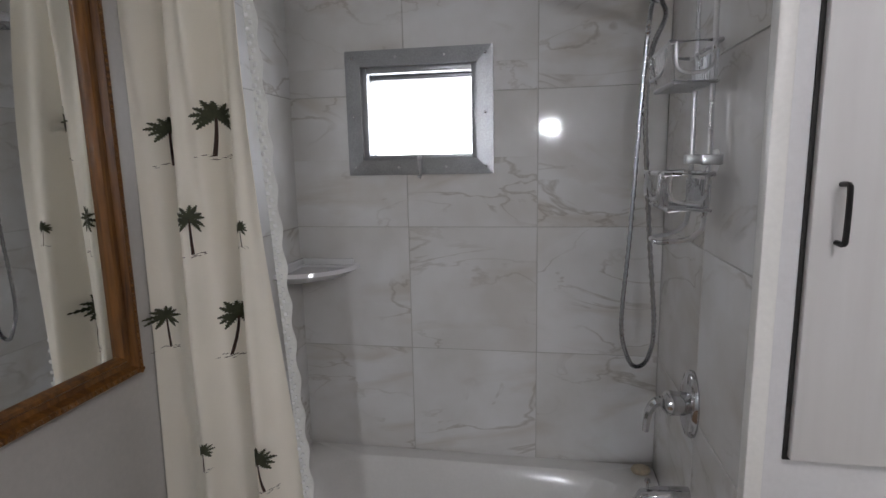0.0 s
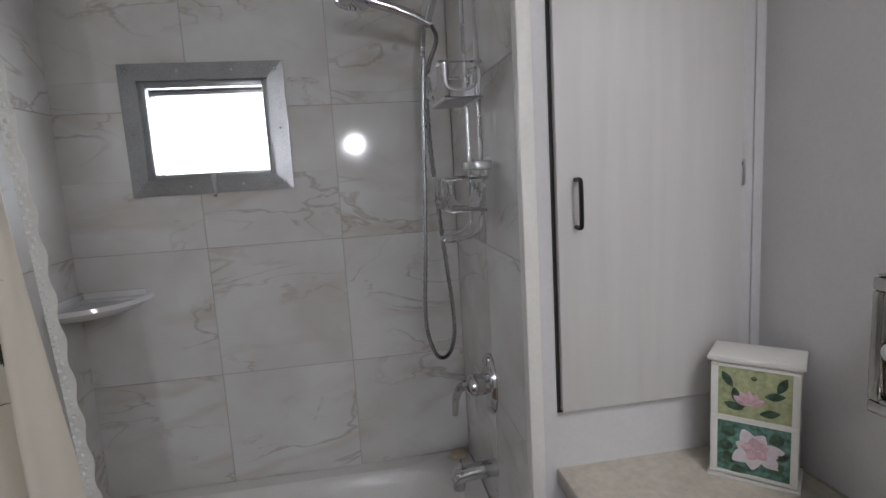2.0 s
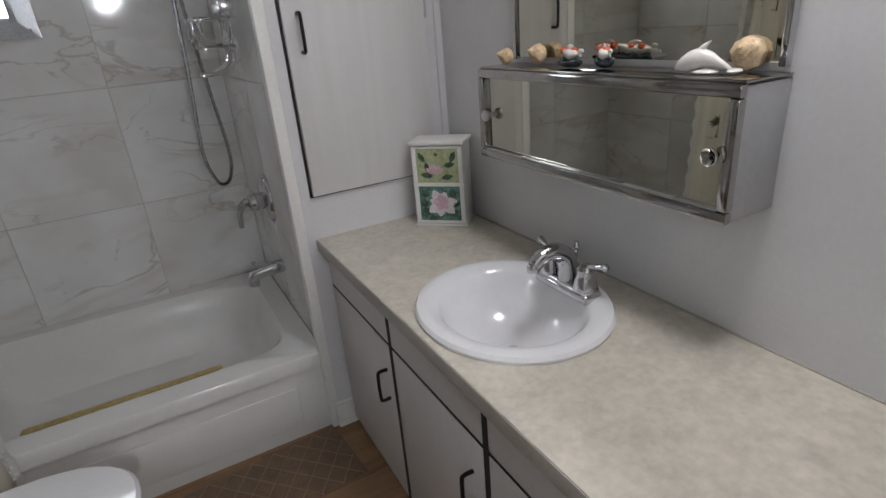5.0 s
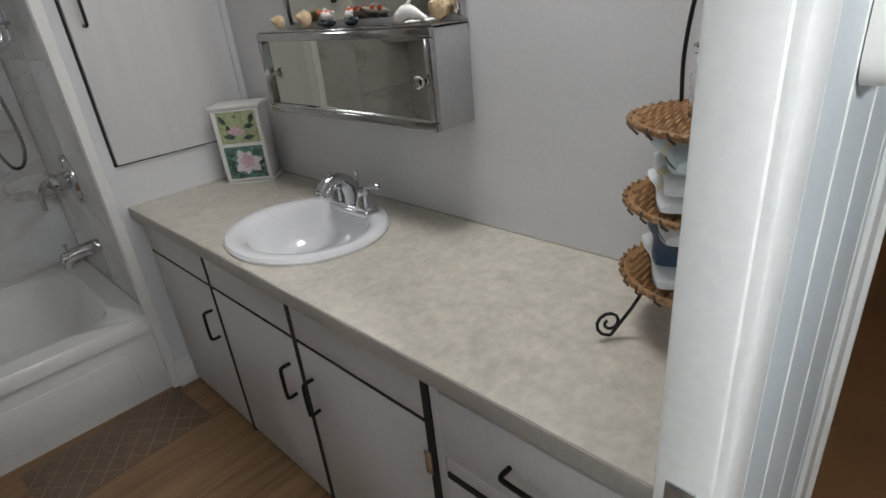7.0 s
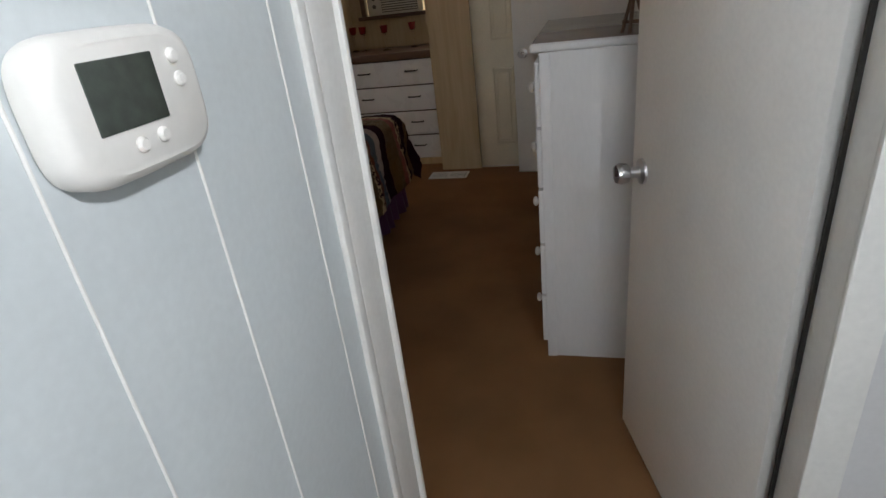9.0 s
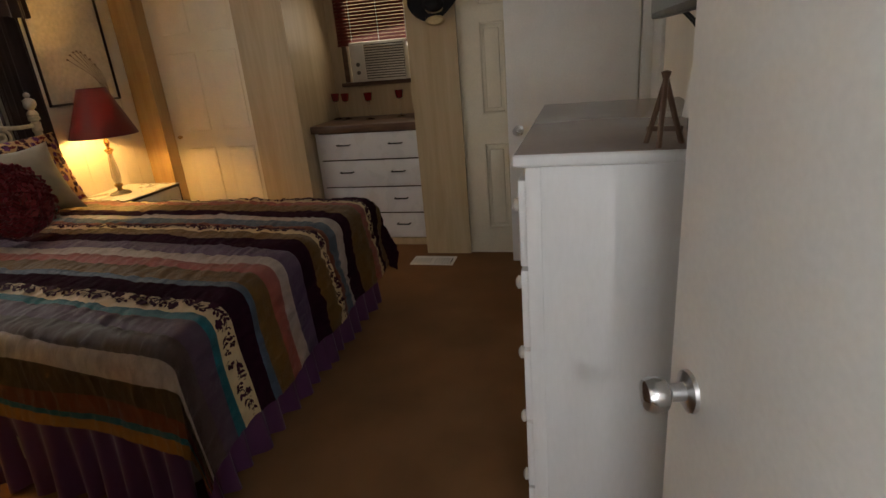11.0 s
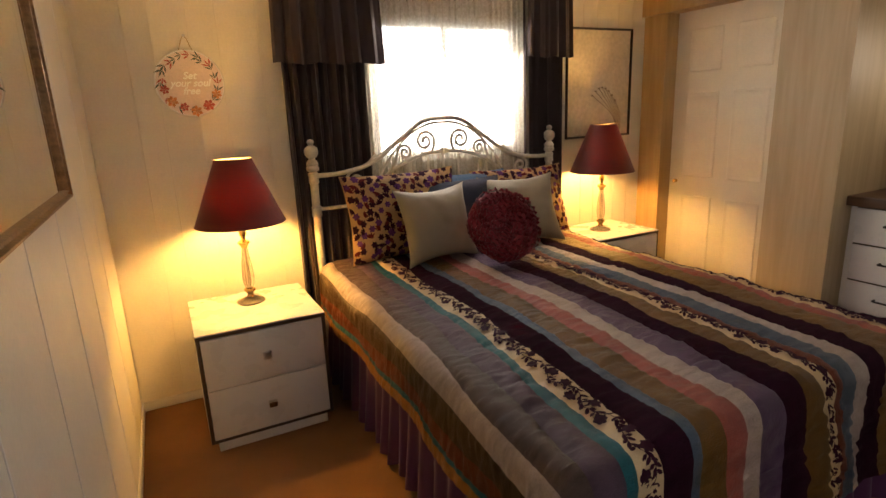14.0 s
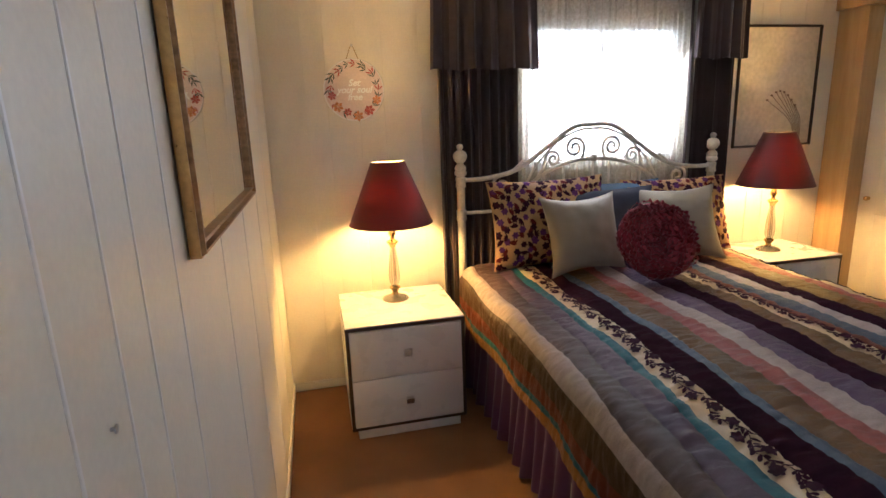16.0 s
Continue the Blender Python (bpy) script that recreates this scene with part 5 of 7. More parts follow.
def towel_stand():
    s = thing("tiered_towel_stand", (SX, SY, 0.752), "three-tier wicker and black wire stand with curled feet", "stand")
    r = 0.136
    for a in (0.9, 5.6, 0.1, 4.6):
        part("upright", tube(bmesh.new(), [(r * 0.93 * math.cos(a), r * 0.93 * math.sin(a), z) for z in (0.03, 0.362)], 0.0042, 8), "black", s)
    c, q = math.cos(0.9), math.sin(0.9)
    part("handle_arch", tube(bmesh.new(), arc_points([(h * r * c, h * r * q, z) for h, z in ((0.93, 0.36), (0.97, 0.45), (0.8, 0.55), (0.45, 0.612), (0.0, 0.632), (-0.45, 0.612), (-0.8, 0.55), (-0.97, 0.45), (-0.93, 0.36))], 6), 0.0036, 8), "black", s)
    for a in (2.45, 3.95, 5.6):
        d = Vector((math.cos(a), math.sin(a), 0))
        pts = [d * r * 0.75 + Vector((0, 0, 0.10)), d * r * 0.95 + Vector((0, 0, 0.055)), d * (r + 0.028) + Vector((0, 0, 0.006))]
        for k in range(17):
            b = -math.pi / 2 + k * 0.55
            w = 0.026 * (1 - k / 21)
            pts.append(d * (r + 0.032 + w * math.cos(b)) + Vector((0, 0, 0.031 + w * math.sin(b))))
        part("curled_foot", tube(bmesh.new(), pts, 0.0030, 8), "black", s)
    for z in (0.098, 0.228, 0.358):
        tray = part("wicker_tray", lathe(bmesh.new(), [(0, 0.0), (r * 0.88, -0.002), (r * 0.98, 0.004), (r * 1.0, 0.010), (r * 0.96, 0.014), (r * 0.9, 0.009), (0, 0.007)], 40, (0, 0, z)), "wicker", s)
        rim = bmesh.new()
        for k in range(44):
            a = 2 * math.pi * k / 44
            e = Vector((r * 0.985 * math.cos(a), r * 0.985 * math.sin(a), z + 0.007))
            t = Vector((-math.sin(a), math.cos(a), 0))
            o = Vector((math.cos(a), math.sin(a), 0)) * 0.006
            tube(rim, [e - t * 0.010 - o + Vector((0, 0, -0.003)), e + o + Vector((0, 0, 0.005)), e + t * 0.010 - o + Vector((0, 0, -0.003))], 0.0040, 6)
        part("woven_rim", rim, "wicker", tray)
        stitch = bmesh.new()
        for k in range(22):
            a = 2 * math.pi * (k + 0.3) / 22
            e = Vector((r * 0.995 * math.cos(a), r * 0.995 * math.sin(a), z + 0.006))
            t = Vector((-math.sin(a), math.cos(a), 0)) * 0.007
            tube(stitch, [e - t + Vector((0, 0, 0.007)), e + Vector((0.006 * math.cos(a), 0.006 * math.sin(a), 0.0)), e + t + Vector((0, 0, -0.007))], 0.0022, 5)
        tagged(part("rim_stitching", stitch, "walnut_edge", tray), "dark reed stitching", kind="stuff")
        weave = bmesh.new()
        for k in range(-11, 12):
            y = k * 0.0118
            half = math.sqrt(max(0.0, (r * 0.92) ** 2 - y * y))
            n = max(4, int(half / 0.008))
            tube(weave, [(-half + 2 * half * m / n, y, z + 0.009 + 0.0022 * (-1) ** (m + k)) for m in range(n + 1)], 0.0052, 5)
        part("weave", weave, "wicker", tray)

    def towel(z, h, mat_, label, rz, w=0.20, d=0.20, layers=3, band=None):
        """A towel folded in layers: the folds show as rounded lips."""
        def lip(u, v, k):
            a = 2 * math.pi * v
            ca, sa = math.cos(a), math.sin(a)
            lh = h / layers
            x = (u - 0.5) * w
            soft = 1 - 0.55 * (abs(2 * u - 1)) ** 5
            y = (d / 2 - 0.004 * (k % 2)) * math.copysign(abs(ca) ** 0.42, ca)
            zz = lh / 2 * math.copysign(abs(sa) ** 0.75, sa) * soft
            return (x, y + 0.003 * math.sin(9 * u + 2 * k), lh * (k + 0.5) + zz + 0.0025 * math.sin(6 * u + 4 * v + k))
        bm, bb = bmesh.new(), bmesh.new()
        for k in range(layers):
            sheet(bm, lambda u, v: lip(u, v, k), 16, 32)
            for end in (0.0, 1.0):
                bm.faces.new([bm.verts.new(lip(end, m / 32, k)) for m in range(32)])
            if band:
                sheet(bb, lambda u, v: tuple(Vector(lip(0.30 + 0.22 * u, v, k)) * 1.0 + Vector((0, 0.0012 * math.cos(2 * math.pi * v), 0.0012 * math.sin(2 * math.pi * v)))), 4, 32)
        for b in (bm, bb):
            bmesh.ops.remove_doubles(b, verts=b.verts, dist=1e-4)
            bmesh.ops.recalc_face_normals(b, faces=b.faces)
        t = thing("folded_towel", (SX, SY, 0.752 + z), label, "towel", "towels on the stand", rz)
        part("cloth", bm, mat_, t)
        if band:
            part("woven_band", bb, band, t, "pale yellow woven band")

    towel(0.112, 0.036, "towel_white", "folded white towel on the lower wicker tray", 32, 0.188, 0.188, 1)
    towel(0.148, 0.036, "towel_blue", "folded dark blue towel on a white one", 28, 0.18, 0.184, 1)
    towel(0.184, 0.040, "towel_white", "folded white towel under the middle wicker tray", 34, 0.175, 0.18, 1)
    towel(0.242, 0.056, "towel_white", "folded pale towel with a yellow band on the middle tray", 30, 0.188, 0.188, 2, "towel_yellow")
    towel(0.298, 0.044, "towel_mint", "folded pale grey-green towel with a yellow band on the pile", 36, 0.18, 0.178, 1, "towel_yellow")
    j = thing("shell_jar", (1.222, -0.590, 0.752 + 0.3725), "clear glass jar of sea shells on the top tray", "jar")
    g = 1.22
    part("glass", lathe(bmesh.new(), [(a * g, b * g) for a, b in ((0.036, 0), (0.042, 0.005), (0.043, 0.050), (0.038, 0.065), (0.036, 0.073), (0.043, 0.078), (0.043, 0.086), (0.040, 0.086), (0.033, 0.073), (0.035, 0.063), (0.0395, 0.050), (0.0385, 0.009), (0, 0.006))], 28), "clear_glass", j)
    for k in range(14):
        a = k * 2.4
        rr = 0.027 * (k % 3) / 2
        part("shell", blob(bmesh.new(), (rr * math.cos(a), rr * math.sin(a), 0.022 + 0.015 * (k // 5)), (0.016, 0.011, 0.010), a, 8, 5), "shell", j)
    w = bmesh.new()
    sheet(w, lambda u, v: (0.10 * (u - 0.5) * (0.55 + 0.5 * v), 0.016 * math.sin(11 * u) * (0.4 + v) + 0.03 * (v - 0.2), -0.20 * v), 20, 14, 0.006)
    solid("hanging_washcloth", w, "cloth_blue", "blue washcloth hanging from the stand's handle", "washcloth", at=(SX - 0.022, SY - 0.028, 1.378), rz=-40)


towel_stand()


def toilet():
    k = 0.87
    t = thing("toilet", (XM, 0.765, 0), "white toilet with a closed lid against the wall", "toilet")
    def oval(front, back, wide, z, n=36):
        out = []
        for q in range(n):
            a = 2 * math.pi * q / n
            c, s = math.cos(a), math.sin(a)
            mid = back + (front - back) * 0.45
            out.append(((mid + (front - mid if c > 0 else mid - back) * math.copysign(abs(c) ** 0.85, c)) * k, wide * math.copysign(abs(s) ** 0.85, s), z))
        return out
    def loft(loops):
        bm = bmesh.new()
        rows = [[bm.verts.new(p) for p in l] for l in loops]
        for a, b in zip(rows, rows[1:]):
            for k in range(len(a)):
                bm.faces.new((a[k], a[(k + 1) % len(a)], b[(k + 1) % len(a)], b[k]))
        bm.faces.new(rows[0]), bm.faces.new(rows[-1])
        bmesh.ops.recalc_face_normals(bm, faces=bm.faces)
        return bm
    part("bowl", loft([oval(0.58, 0.16, 0.11, 0.0), oval(0.57, 0.15, 0.105, 0.06), oval(0.60, 0.15, 0.11, 0.16), oval(0.70, 0.15, 0.155, 0.28), oval(0.755, 0.15, 0.178, 0.355), oval(0.76, 0.15, 0.18, 0.375)]), "porcelain", t)
    part("seat", loft([oval(0.775, 0.20, 0.186, 0.377), oval(0.78, 0.20, 0.19, 0.386), oval(0.775, 0.20, 0.186, 0.395)]), "porcelain", t)
    part("lid", loft([oval(0.78, 0.20, 0.19, 0.397), oval(0.785, 0.20, 0.193, 0.405), oval(0.775, 0.21, 0.186, 0.414), oval(0.60, 0.30, 0.11, 0.420)]), "porcelain", t, "closed white lid")
    part("tank", boxes(((0.006, -0.2, 0.36), (0.155, 0.2, 0.69)), bevel=0.022, seg=3), "porcelain", t)
    part("tank_lid", boxes(((0.003, -0.21, 0.692), (0.165, 0.21, 0.725)), bevel=0.012, seg=3), "porcelain", t)
    part("flush_lever", tube(bmesh.new(), [(0.155, 0.13, 0.63), (0.175, 0.13, 0.63), (0.178, 0.06, 0.622)], [0.008, 0.007, 0.005], 8), "chrome", t)


toilet()


def bath_mat():
    m = thing("bath_mat", (0.29, 0.885, 0.0), "thin brown vinyl mat with a diamond pattern before the tub", "mat", rz=4)
    part("sheet", boxes(((0, 0, 0), (0.54, 0.285, 0.003)), bevel=0.001), "mat_brown", m)
    ridge = bmesh.new()
    for k in range(-4, 9):
        for sgn in (1, -1):
            pts = []
            x0 = k * 0.075
            for i in range(20):
                y = 0.285 * i / 19
                x = x0 + sgn * y * 0.8 + (0.0 if sgn > 0 else 0.23)
                if 0.006 < x < 0.534:
                    pts.append((x, y, 0.0032))
            if len(pts) > 2:
                tube(ridge, pts, 0.0026, 5)
    tagged(part("diamond_ridges", ridge, "mat_ridge", m), "paler raised diamond lines", kind="stuff")


bath_mat()
planks = []
rng = random.Random(4)
for r in range(19):
    y0 = YH + r * 0.152
    x = XW - rng.uniform(0, 0.8)
    while x < XE:
        L = 1.22
        a, b = max(x, XW), min(x + L, XE)
        y1 = min(y0 + 0.152, YC + 0.02)
        if b - a > 0.02 and y1 - y0 > 0.01:
            planks.append(((a + 0.0006, y0 + 0.0006, -0.012), (b - 0.0006, y1 - 0.0006, 0.0)))
        x += L

# ---- hall ----
def casing(name, items, label):
    structure(name, boxes(*items, bevel=0.004), "trim_white", label)


casing("trim_bath_door", (((0.735, YH - 0.013, 0), (0.805, YH, 2.09)), ((-0.185, YH - 0.013, 0), (-0.115, YH, 2.09)), ((-0.115, YH - 0.013, 2.025), (0.735, YH, 2.09)), ((0.7300, YH - 0.004, 0), (0.742, YS + 0.004, 2.025)), ((-0.12, YH - 0.004, 0), (-0.108, YS + 0.004, 2.025))), "white casing of the bathroom doorway")
casing("trim_bedroom_door", (((BW + 0.0005, -0.786, 0), (BW + 0.014, -0.757, 2.06)), ((1.378, YH - 0.012, 0), (XE + 0.002, YH, 2.09)), ((XE - 0.013, -1.49, 0), (XE, -1.436, 2.09)), ((XE - 0.013, -1.436, 2.025), (XE, YH - 0.015, 2.09)), ((XE + 0.003, YH - 0.011, 0), (BW + 0.004, YH - 0.001, 2.03)), ((XE - 0.004, -1.466, 0), (BW + 0.0, -1.439, 2.03))), "white casing of the bedroom doorway")
# near-black strip draws the shade between door and jamb
structure("trim_door_gap", boxes(((BW - 0.012, -1.4388, 0), (BW - 0.004, -1.4330, 2.03))), "gap", "dark strip for the shade in the bedroom door's hinge gap")
solid("strike_plate", boxes(((0.7275, -0.758, 0.86), (0.7298, -0.732, 0.93)), ((0.7265, -0.750, 0.882), (0.7298, -0.740, 0.908)), bevel=0.0008), "steel", "worn steel strike plate on the bathroom door jamb", "strike plate")


def knob_set(bm_parent, at, out, mat_="chrome"):
    s = -1 if out < 0 else 1
    k = part("door_knob", lathe(bmesh.new(), [(0.032, 0), (0.031, s * 0.006), (0.014, s * 0.010), (0.013, s * 0.03), (0.024, s * 0.038), (0.027, s * 0.055), (0.022, s * 0.066), (0, s * 0.068)], 28, at, axis="y"), mat_, bm_parent, "round metal knob")
    return k


def flat_door(name, at, rz, width, label, hinges=True):
    d = thing(name, at, label, "door", rz=rz)
    leaf = part("leaf", boxes(((0.004, -0.035, 0.012), (width, 0.0, 2.01)), bevel=0.002), "door_white", d)
    knob_set(d, (width - 0.065, 0.0, 0.865), 1, "steel"), knob_set(d, (width - 0.065, -0.035, 0.865), -1, "steel")
    for z in (0.27, 1.8):
        part("hinge", tube(bmesh.new(), [(-0.002, 0.004, z - 0.045), (-0.002, 0.004, z + 0.045)], 0.006, 8), "steel", d)
    return d


flat_door("bedroom_door", (BW + 0.006, -1.420, 0), 15.8, 0.660, "plain white hollow-core door standing open into the bedroom")


def thermostat():
    t = thing("thermostat", (1.058, YH - 0.004, 1.267), "off-white wall thermostat with a grey screen and buttons", "thermostat")
    bm = bmesh.new()
    n = 48
    rows = []
    for y, s in ((0, 1.0), (-0.016, 1.0), (-0.024, 0.95), (-0.029, 0.84)):
        ring = []
        for k in range(n):
            a = 2 * math.pi * k / n
            c, q = math.cos(a), math.sin(a)
            x = 0.078 * math.copysign(abs(c) ** 0.34, c)
            z = 0.049 * math.copysign(abs(q) ** 0.5, q) * (1 + 0.10 * (1 - abs(c)))
            ring.append(bm.verts.new((x * s, y, z * s)))
        rows.append(ring)
    for a, b in zip(rows, rows[1:]):
        for k in range(n):
            bm.faces.new((a[k], a[(k + 1) % n], b[(k + 1) % n], b[k]))
    bm.faces.new(rows[-1]), bm.faces.new(rows[0])
    bmesh.ops.recalc_face_normals(bm, faces=bm.faces)
    part("housing", bm, "thermo", t)
    part("screen", boxes(((-0.049, -0.0305, -0.015), (0.021, -0.0285, 0.034)), bevel=0.001), "lcd", t, "dark grey display")
    for x, z in ((0.043, 0.028), (0.045, 0.010), (-0.016, -0.028), (0.008, -0.026)):
        part("button", lathe(bmesh.new(), [(0.006, -0.027), (0.006, -0.031), (0.004, -0.033), (0, -0.0332)], 14, (x, 0, z), axis="y"), "thermo", t)


thermostat()
# made-up rim to go with the bathroom's fill light
cl = thing("bath_ceiling_lamp", (1.16, 0.0, CEIL), "added round white rim around the bathroom's unseen fill light", "ceiling lamp")
part("rim", lathe(bmesh.new(), [(0.225, 0.0), (0.225, -0.03), (0.215, -0.035), (0.205, -0.03), (0.205, 0.0)], 32), "trim_white", cl)
# invented fixture around the fixed stand-in for the carried light
hl = thing("hall_wall_light", (0.5, HS, 1.70), "added glowing lamp body in the hall, unseen, for the carried light", "wall light")
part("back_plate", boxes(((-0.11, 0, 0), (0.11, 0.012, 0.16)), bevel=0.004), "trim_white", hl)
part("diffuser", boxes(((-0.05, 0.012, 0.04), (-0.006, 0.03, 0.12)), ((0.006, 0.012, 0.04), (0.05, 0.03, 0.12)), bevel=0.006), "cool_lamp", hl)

# ---- bedroom: fixed parts ----
structure("baseboard", boxes(((BW, BN - 0.011, 0), (5.0, BN, 0.05)), ((BW, -0.755, 0), (BW + 0.011, BN - 0.011, 0.05)), bevel=0.002), "trim_white", "narrow painted base trim")


def bedroom_window():
    w = thing("window_2", ((NX0 + NX1) / 2, BN, NZ0), "bright bedroom window behind a slatted blind and sheer curtain", "window")
    tagged(w, kind="structure")
    hx, h = (NX1 - NX0) / 2, NZ1 - NZ0
    part("window_frame", boxes(((-hx, 0.0, 0), (-hx + 0.035, 0.1, h)), ((hx - 0.035, 0.0, 0), (hx, 0.1, h)), ((-hx + 0.035, 0.0, 0), (hx - 0.035, 0.1, 0.035)), ((-hx + 0.035, 0.0, h - 0.035), (hx - 0.035, 0.1, h)), bevel=0.003), "trim_white", w)
    part("mullion", boxes(((-0.012, 0.05, 0.035), (0.012, 0.08, h - 0.035)), bevel=0.002), "trim_white", w)
    p = part("pane", boxes(((-hx + 0.035, 0.06, 0.035), (hx - 0.035, 0.064, h - 0.035))), "pane", w)
    p.visible_shadow = False
    part("window_sill", boxes(((-hx - 0.02, -0.03, -0.022), (hx + 0.02, 0.0, 0.0)), bevel=0.003), "trim_white", w)
    b = thing("mini_blind", ((NX0 + NX1) / 2, BN - 0.004, NZ0), "white mini blind with open slats behind the sheer", "blind")
    for k in range(30):
        z = 0.02 + k * 0.0252
        part("slat", sheet(bmesh.new(), lambda u, v: ((u - 0.5) * 2 * (hx - 0.04), -0.010 + (v - 0.5) * 0.020, z + 0.003 * (1 - (2 * v - 1) ** 2)), 1, 3, 0.0006), "trim_white", b)


bedroom_window()


def pleats(name, x0, x1, z0, z1, depth, waves, material, label, y, flare=0.0, parent=None, rows=18, hem=0.0, thick=0.003):
    """A hanging cloth gathered in folds between x0 and x1."""
    def f(u, v):
        z = z0 + (z1 - z0) * v
        s = 1 + flare * (1 - v)
        x = (x0 + x1) / 2 + (u - 0.5) * (x1 - x0) * s
        ph = 2 * math.pi * waves * u
        d = depth * (0.75 + 0.25 * (1 - v))
        return (x, y - d * 0.5 - d * 0.5 * math.sin(ph + 0.4 * math.sin(3.1 * u + z)) - 0.2 * d * math.sin(2.3 * ph), z + hem * math.sin(ph * 0.5) * (1 - v) ** 4)
    bm = sheet(bmesh.new(), f, int(waves * 10), rows, thick)
    return bm


def drapes():
    cat = "curtain"
    c = thing("window_curtain_set", (0, 0, 0), "dark brown drapes with flared valances and a cream sheer", cat)
    part("sheer", pleats("sheer", 2.80, 3.90, 0.98, 2.14, 0.022, 26, "sheer", "", BN - 0.055, rows=8, thick=0.0), "sheer", c, "cream sheer curtain")
    for name, x0, x1, w in (("drape", 2.365, 2.83, 9), ("drape", 3.845, 4.16, 7)):
        part(name, pleats(name, x0, x1, 0.03 if x0 < 3 else 0.5, 2.16, 0.05, w, "drape", "", BN - 0.03), "drape", c, "dark brown pleated drape")
    for x0, x1, z0 in ((2.335, 2.895, 1.705), (3.85, 4.19, 1.745)):
        part("valance", pleats("valance", x0, x1, z0, 2.17, 0.040, 6 if x0 < 3 else 4, "drape", "", BN - 0.085, flare=0.07, hem=0.006), "drape", c, "dark brown valance panel")
    part("rod", tube(bmesh.new(), [(2.32, BN - 0.06, 2.15), (4.2, BN - 0.06, 2.15)], 0.012, 10), "frame_dark", c)


drapes()


def closet():
    for y0, y1, x in ((1.225, 2.028, 5.04),):
        d = thing("closet_door", (x, y1, 0), "six-panel sliding closet door, white tinted with lamp warmth", "closet door", rz=-90)
        w = y1 - y0
        part("leaf", boxes(((0, 0, 0.02), (w, 0.03, 2.02)), bevel=0.002), "door_cream", d)
        for px0, px1 in ((0.11, w / 2 - 0.05), (w / 2 + 0.05, w - 0.11)):
            for z0, z1 in ((0.16, 0.80), (0.93, 1.50), (1.63, 1.90)):
                bm = bmesh.new()
                o = [(px0, z0), (px1, z0), (px1, z1), (px0, z1)]
                i1 = [(px0 + 0.022, z0 + 0.022), (px1 - 0.022, z0 + 0.022), (px1 - 0.022, z1 - 0.022), (px0 + 0.022, z1 - 0.022)]
                rows = []
                for ring, y in ((o, 0.0), ([(a + (0.006 if a == px0 else -0.006), b + (0.006 if b == z0 else -0.006)) for a, b in o], -0.006), (i1, -0.0015), ([(a + (0.012 if a < (px0 + px1) / 2 else -0.012), b + (0.012 if b < (z0 + z1) / 2 else -0.012)) for a, b in i1], -0.005)):
                    rows.append([bm.verts.new((a, y - 0.0005, b)) for a, b in ring])
                for a, b in zip(rows, rows[1:]):
                    for k in range(4):
                        bm.faces.new((a[k], a[(k + 1) % 4], b[(k + 1) % 4], b[k]))
                bm.faces.new(rows[-1])
                bmesh.ops.recalc_face_normals(bm, faces=bm.faces)
                part("raised_panel", bm, "door_cream", d)
        part("finger_knob", lathe(bmesh.new(), [(0.012, 0), (0.010, -0.012), (0.015, -0.02), (0.012, -0.028), (0, -0.03)], 16, (0.06, 0, 0.89), axis="y"), "brass", d, "small brass knob")
    # narrow panelled door beside the column
    d = thing("panelled_closet_door", (BE + 0.028, -0.338, 0), "narrow panelled door tinted with lamp warmth in the wood-panelled wall", "door", rz=-90)
    w = 0.36
    part("leaf", boxes(((0, -0.004, 0.015), (w, 0.024, 2.0)), bevel=0.002), "door_cream", d)
    for z0, z1 in ((0.185, 0.76), (0.955, 1.50), (1.60, 1.88)):
        a, c = 0.13, 0.29
        mould = boxes(((a, -0.016, z0), (a + 0.014, -0.004, z1)), ((c - 0.014, -0.016, z0), (c, -0.004, z1)), ((a + 0.014, -0.016, z0), (c - 0.014, -0.004, z0 + 0.014)), ((a + 0.014, -0.016, z1 - 0.014), (c - 0.014, -0.004, z1)), bevel=0.005, seg=2)
        pn = part("panel_moulding", mould, "door_cream", d)
        part("panel_field", boxes(((a + 0.034, -0.013, z0 + 0.034), (c - 0.034, -0.004, z1 - 0.034)), bevel=0.008), "door_cream", pn)



closet()
flat_door("open_white_door", (4.662, -1.395, 0), 87.0, 0.745, "plain white door standing open beside the closets")
structure("trim_far_door", boxes(((4.26, BS - 0.001, 0), (4.60, BS + 0.018, 2.08)), ((4.625, BS - 0.001, 0), (4.70, -1.400, 2.08)), bevel=0.003), "trim_white", "white casing board by the open door")


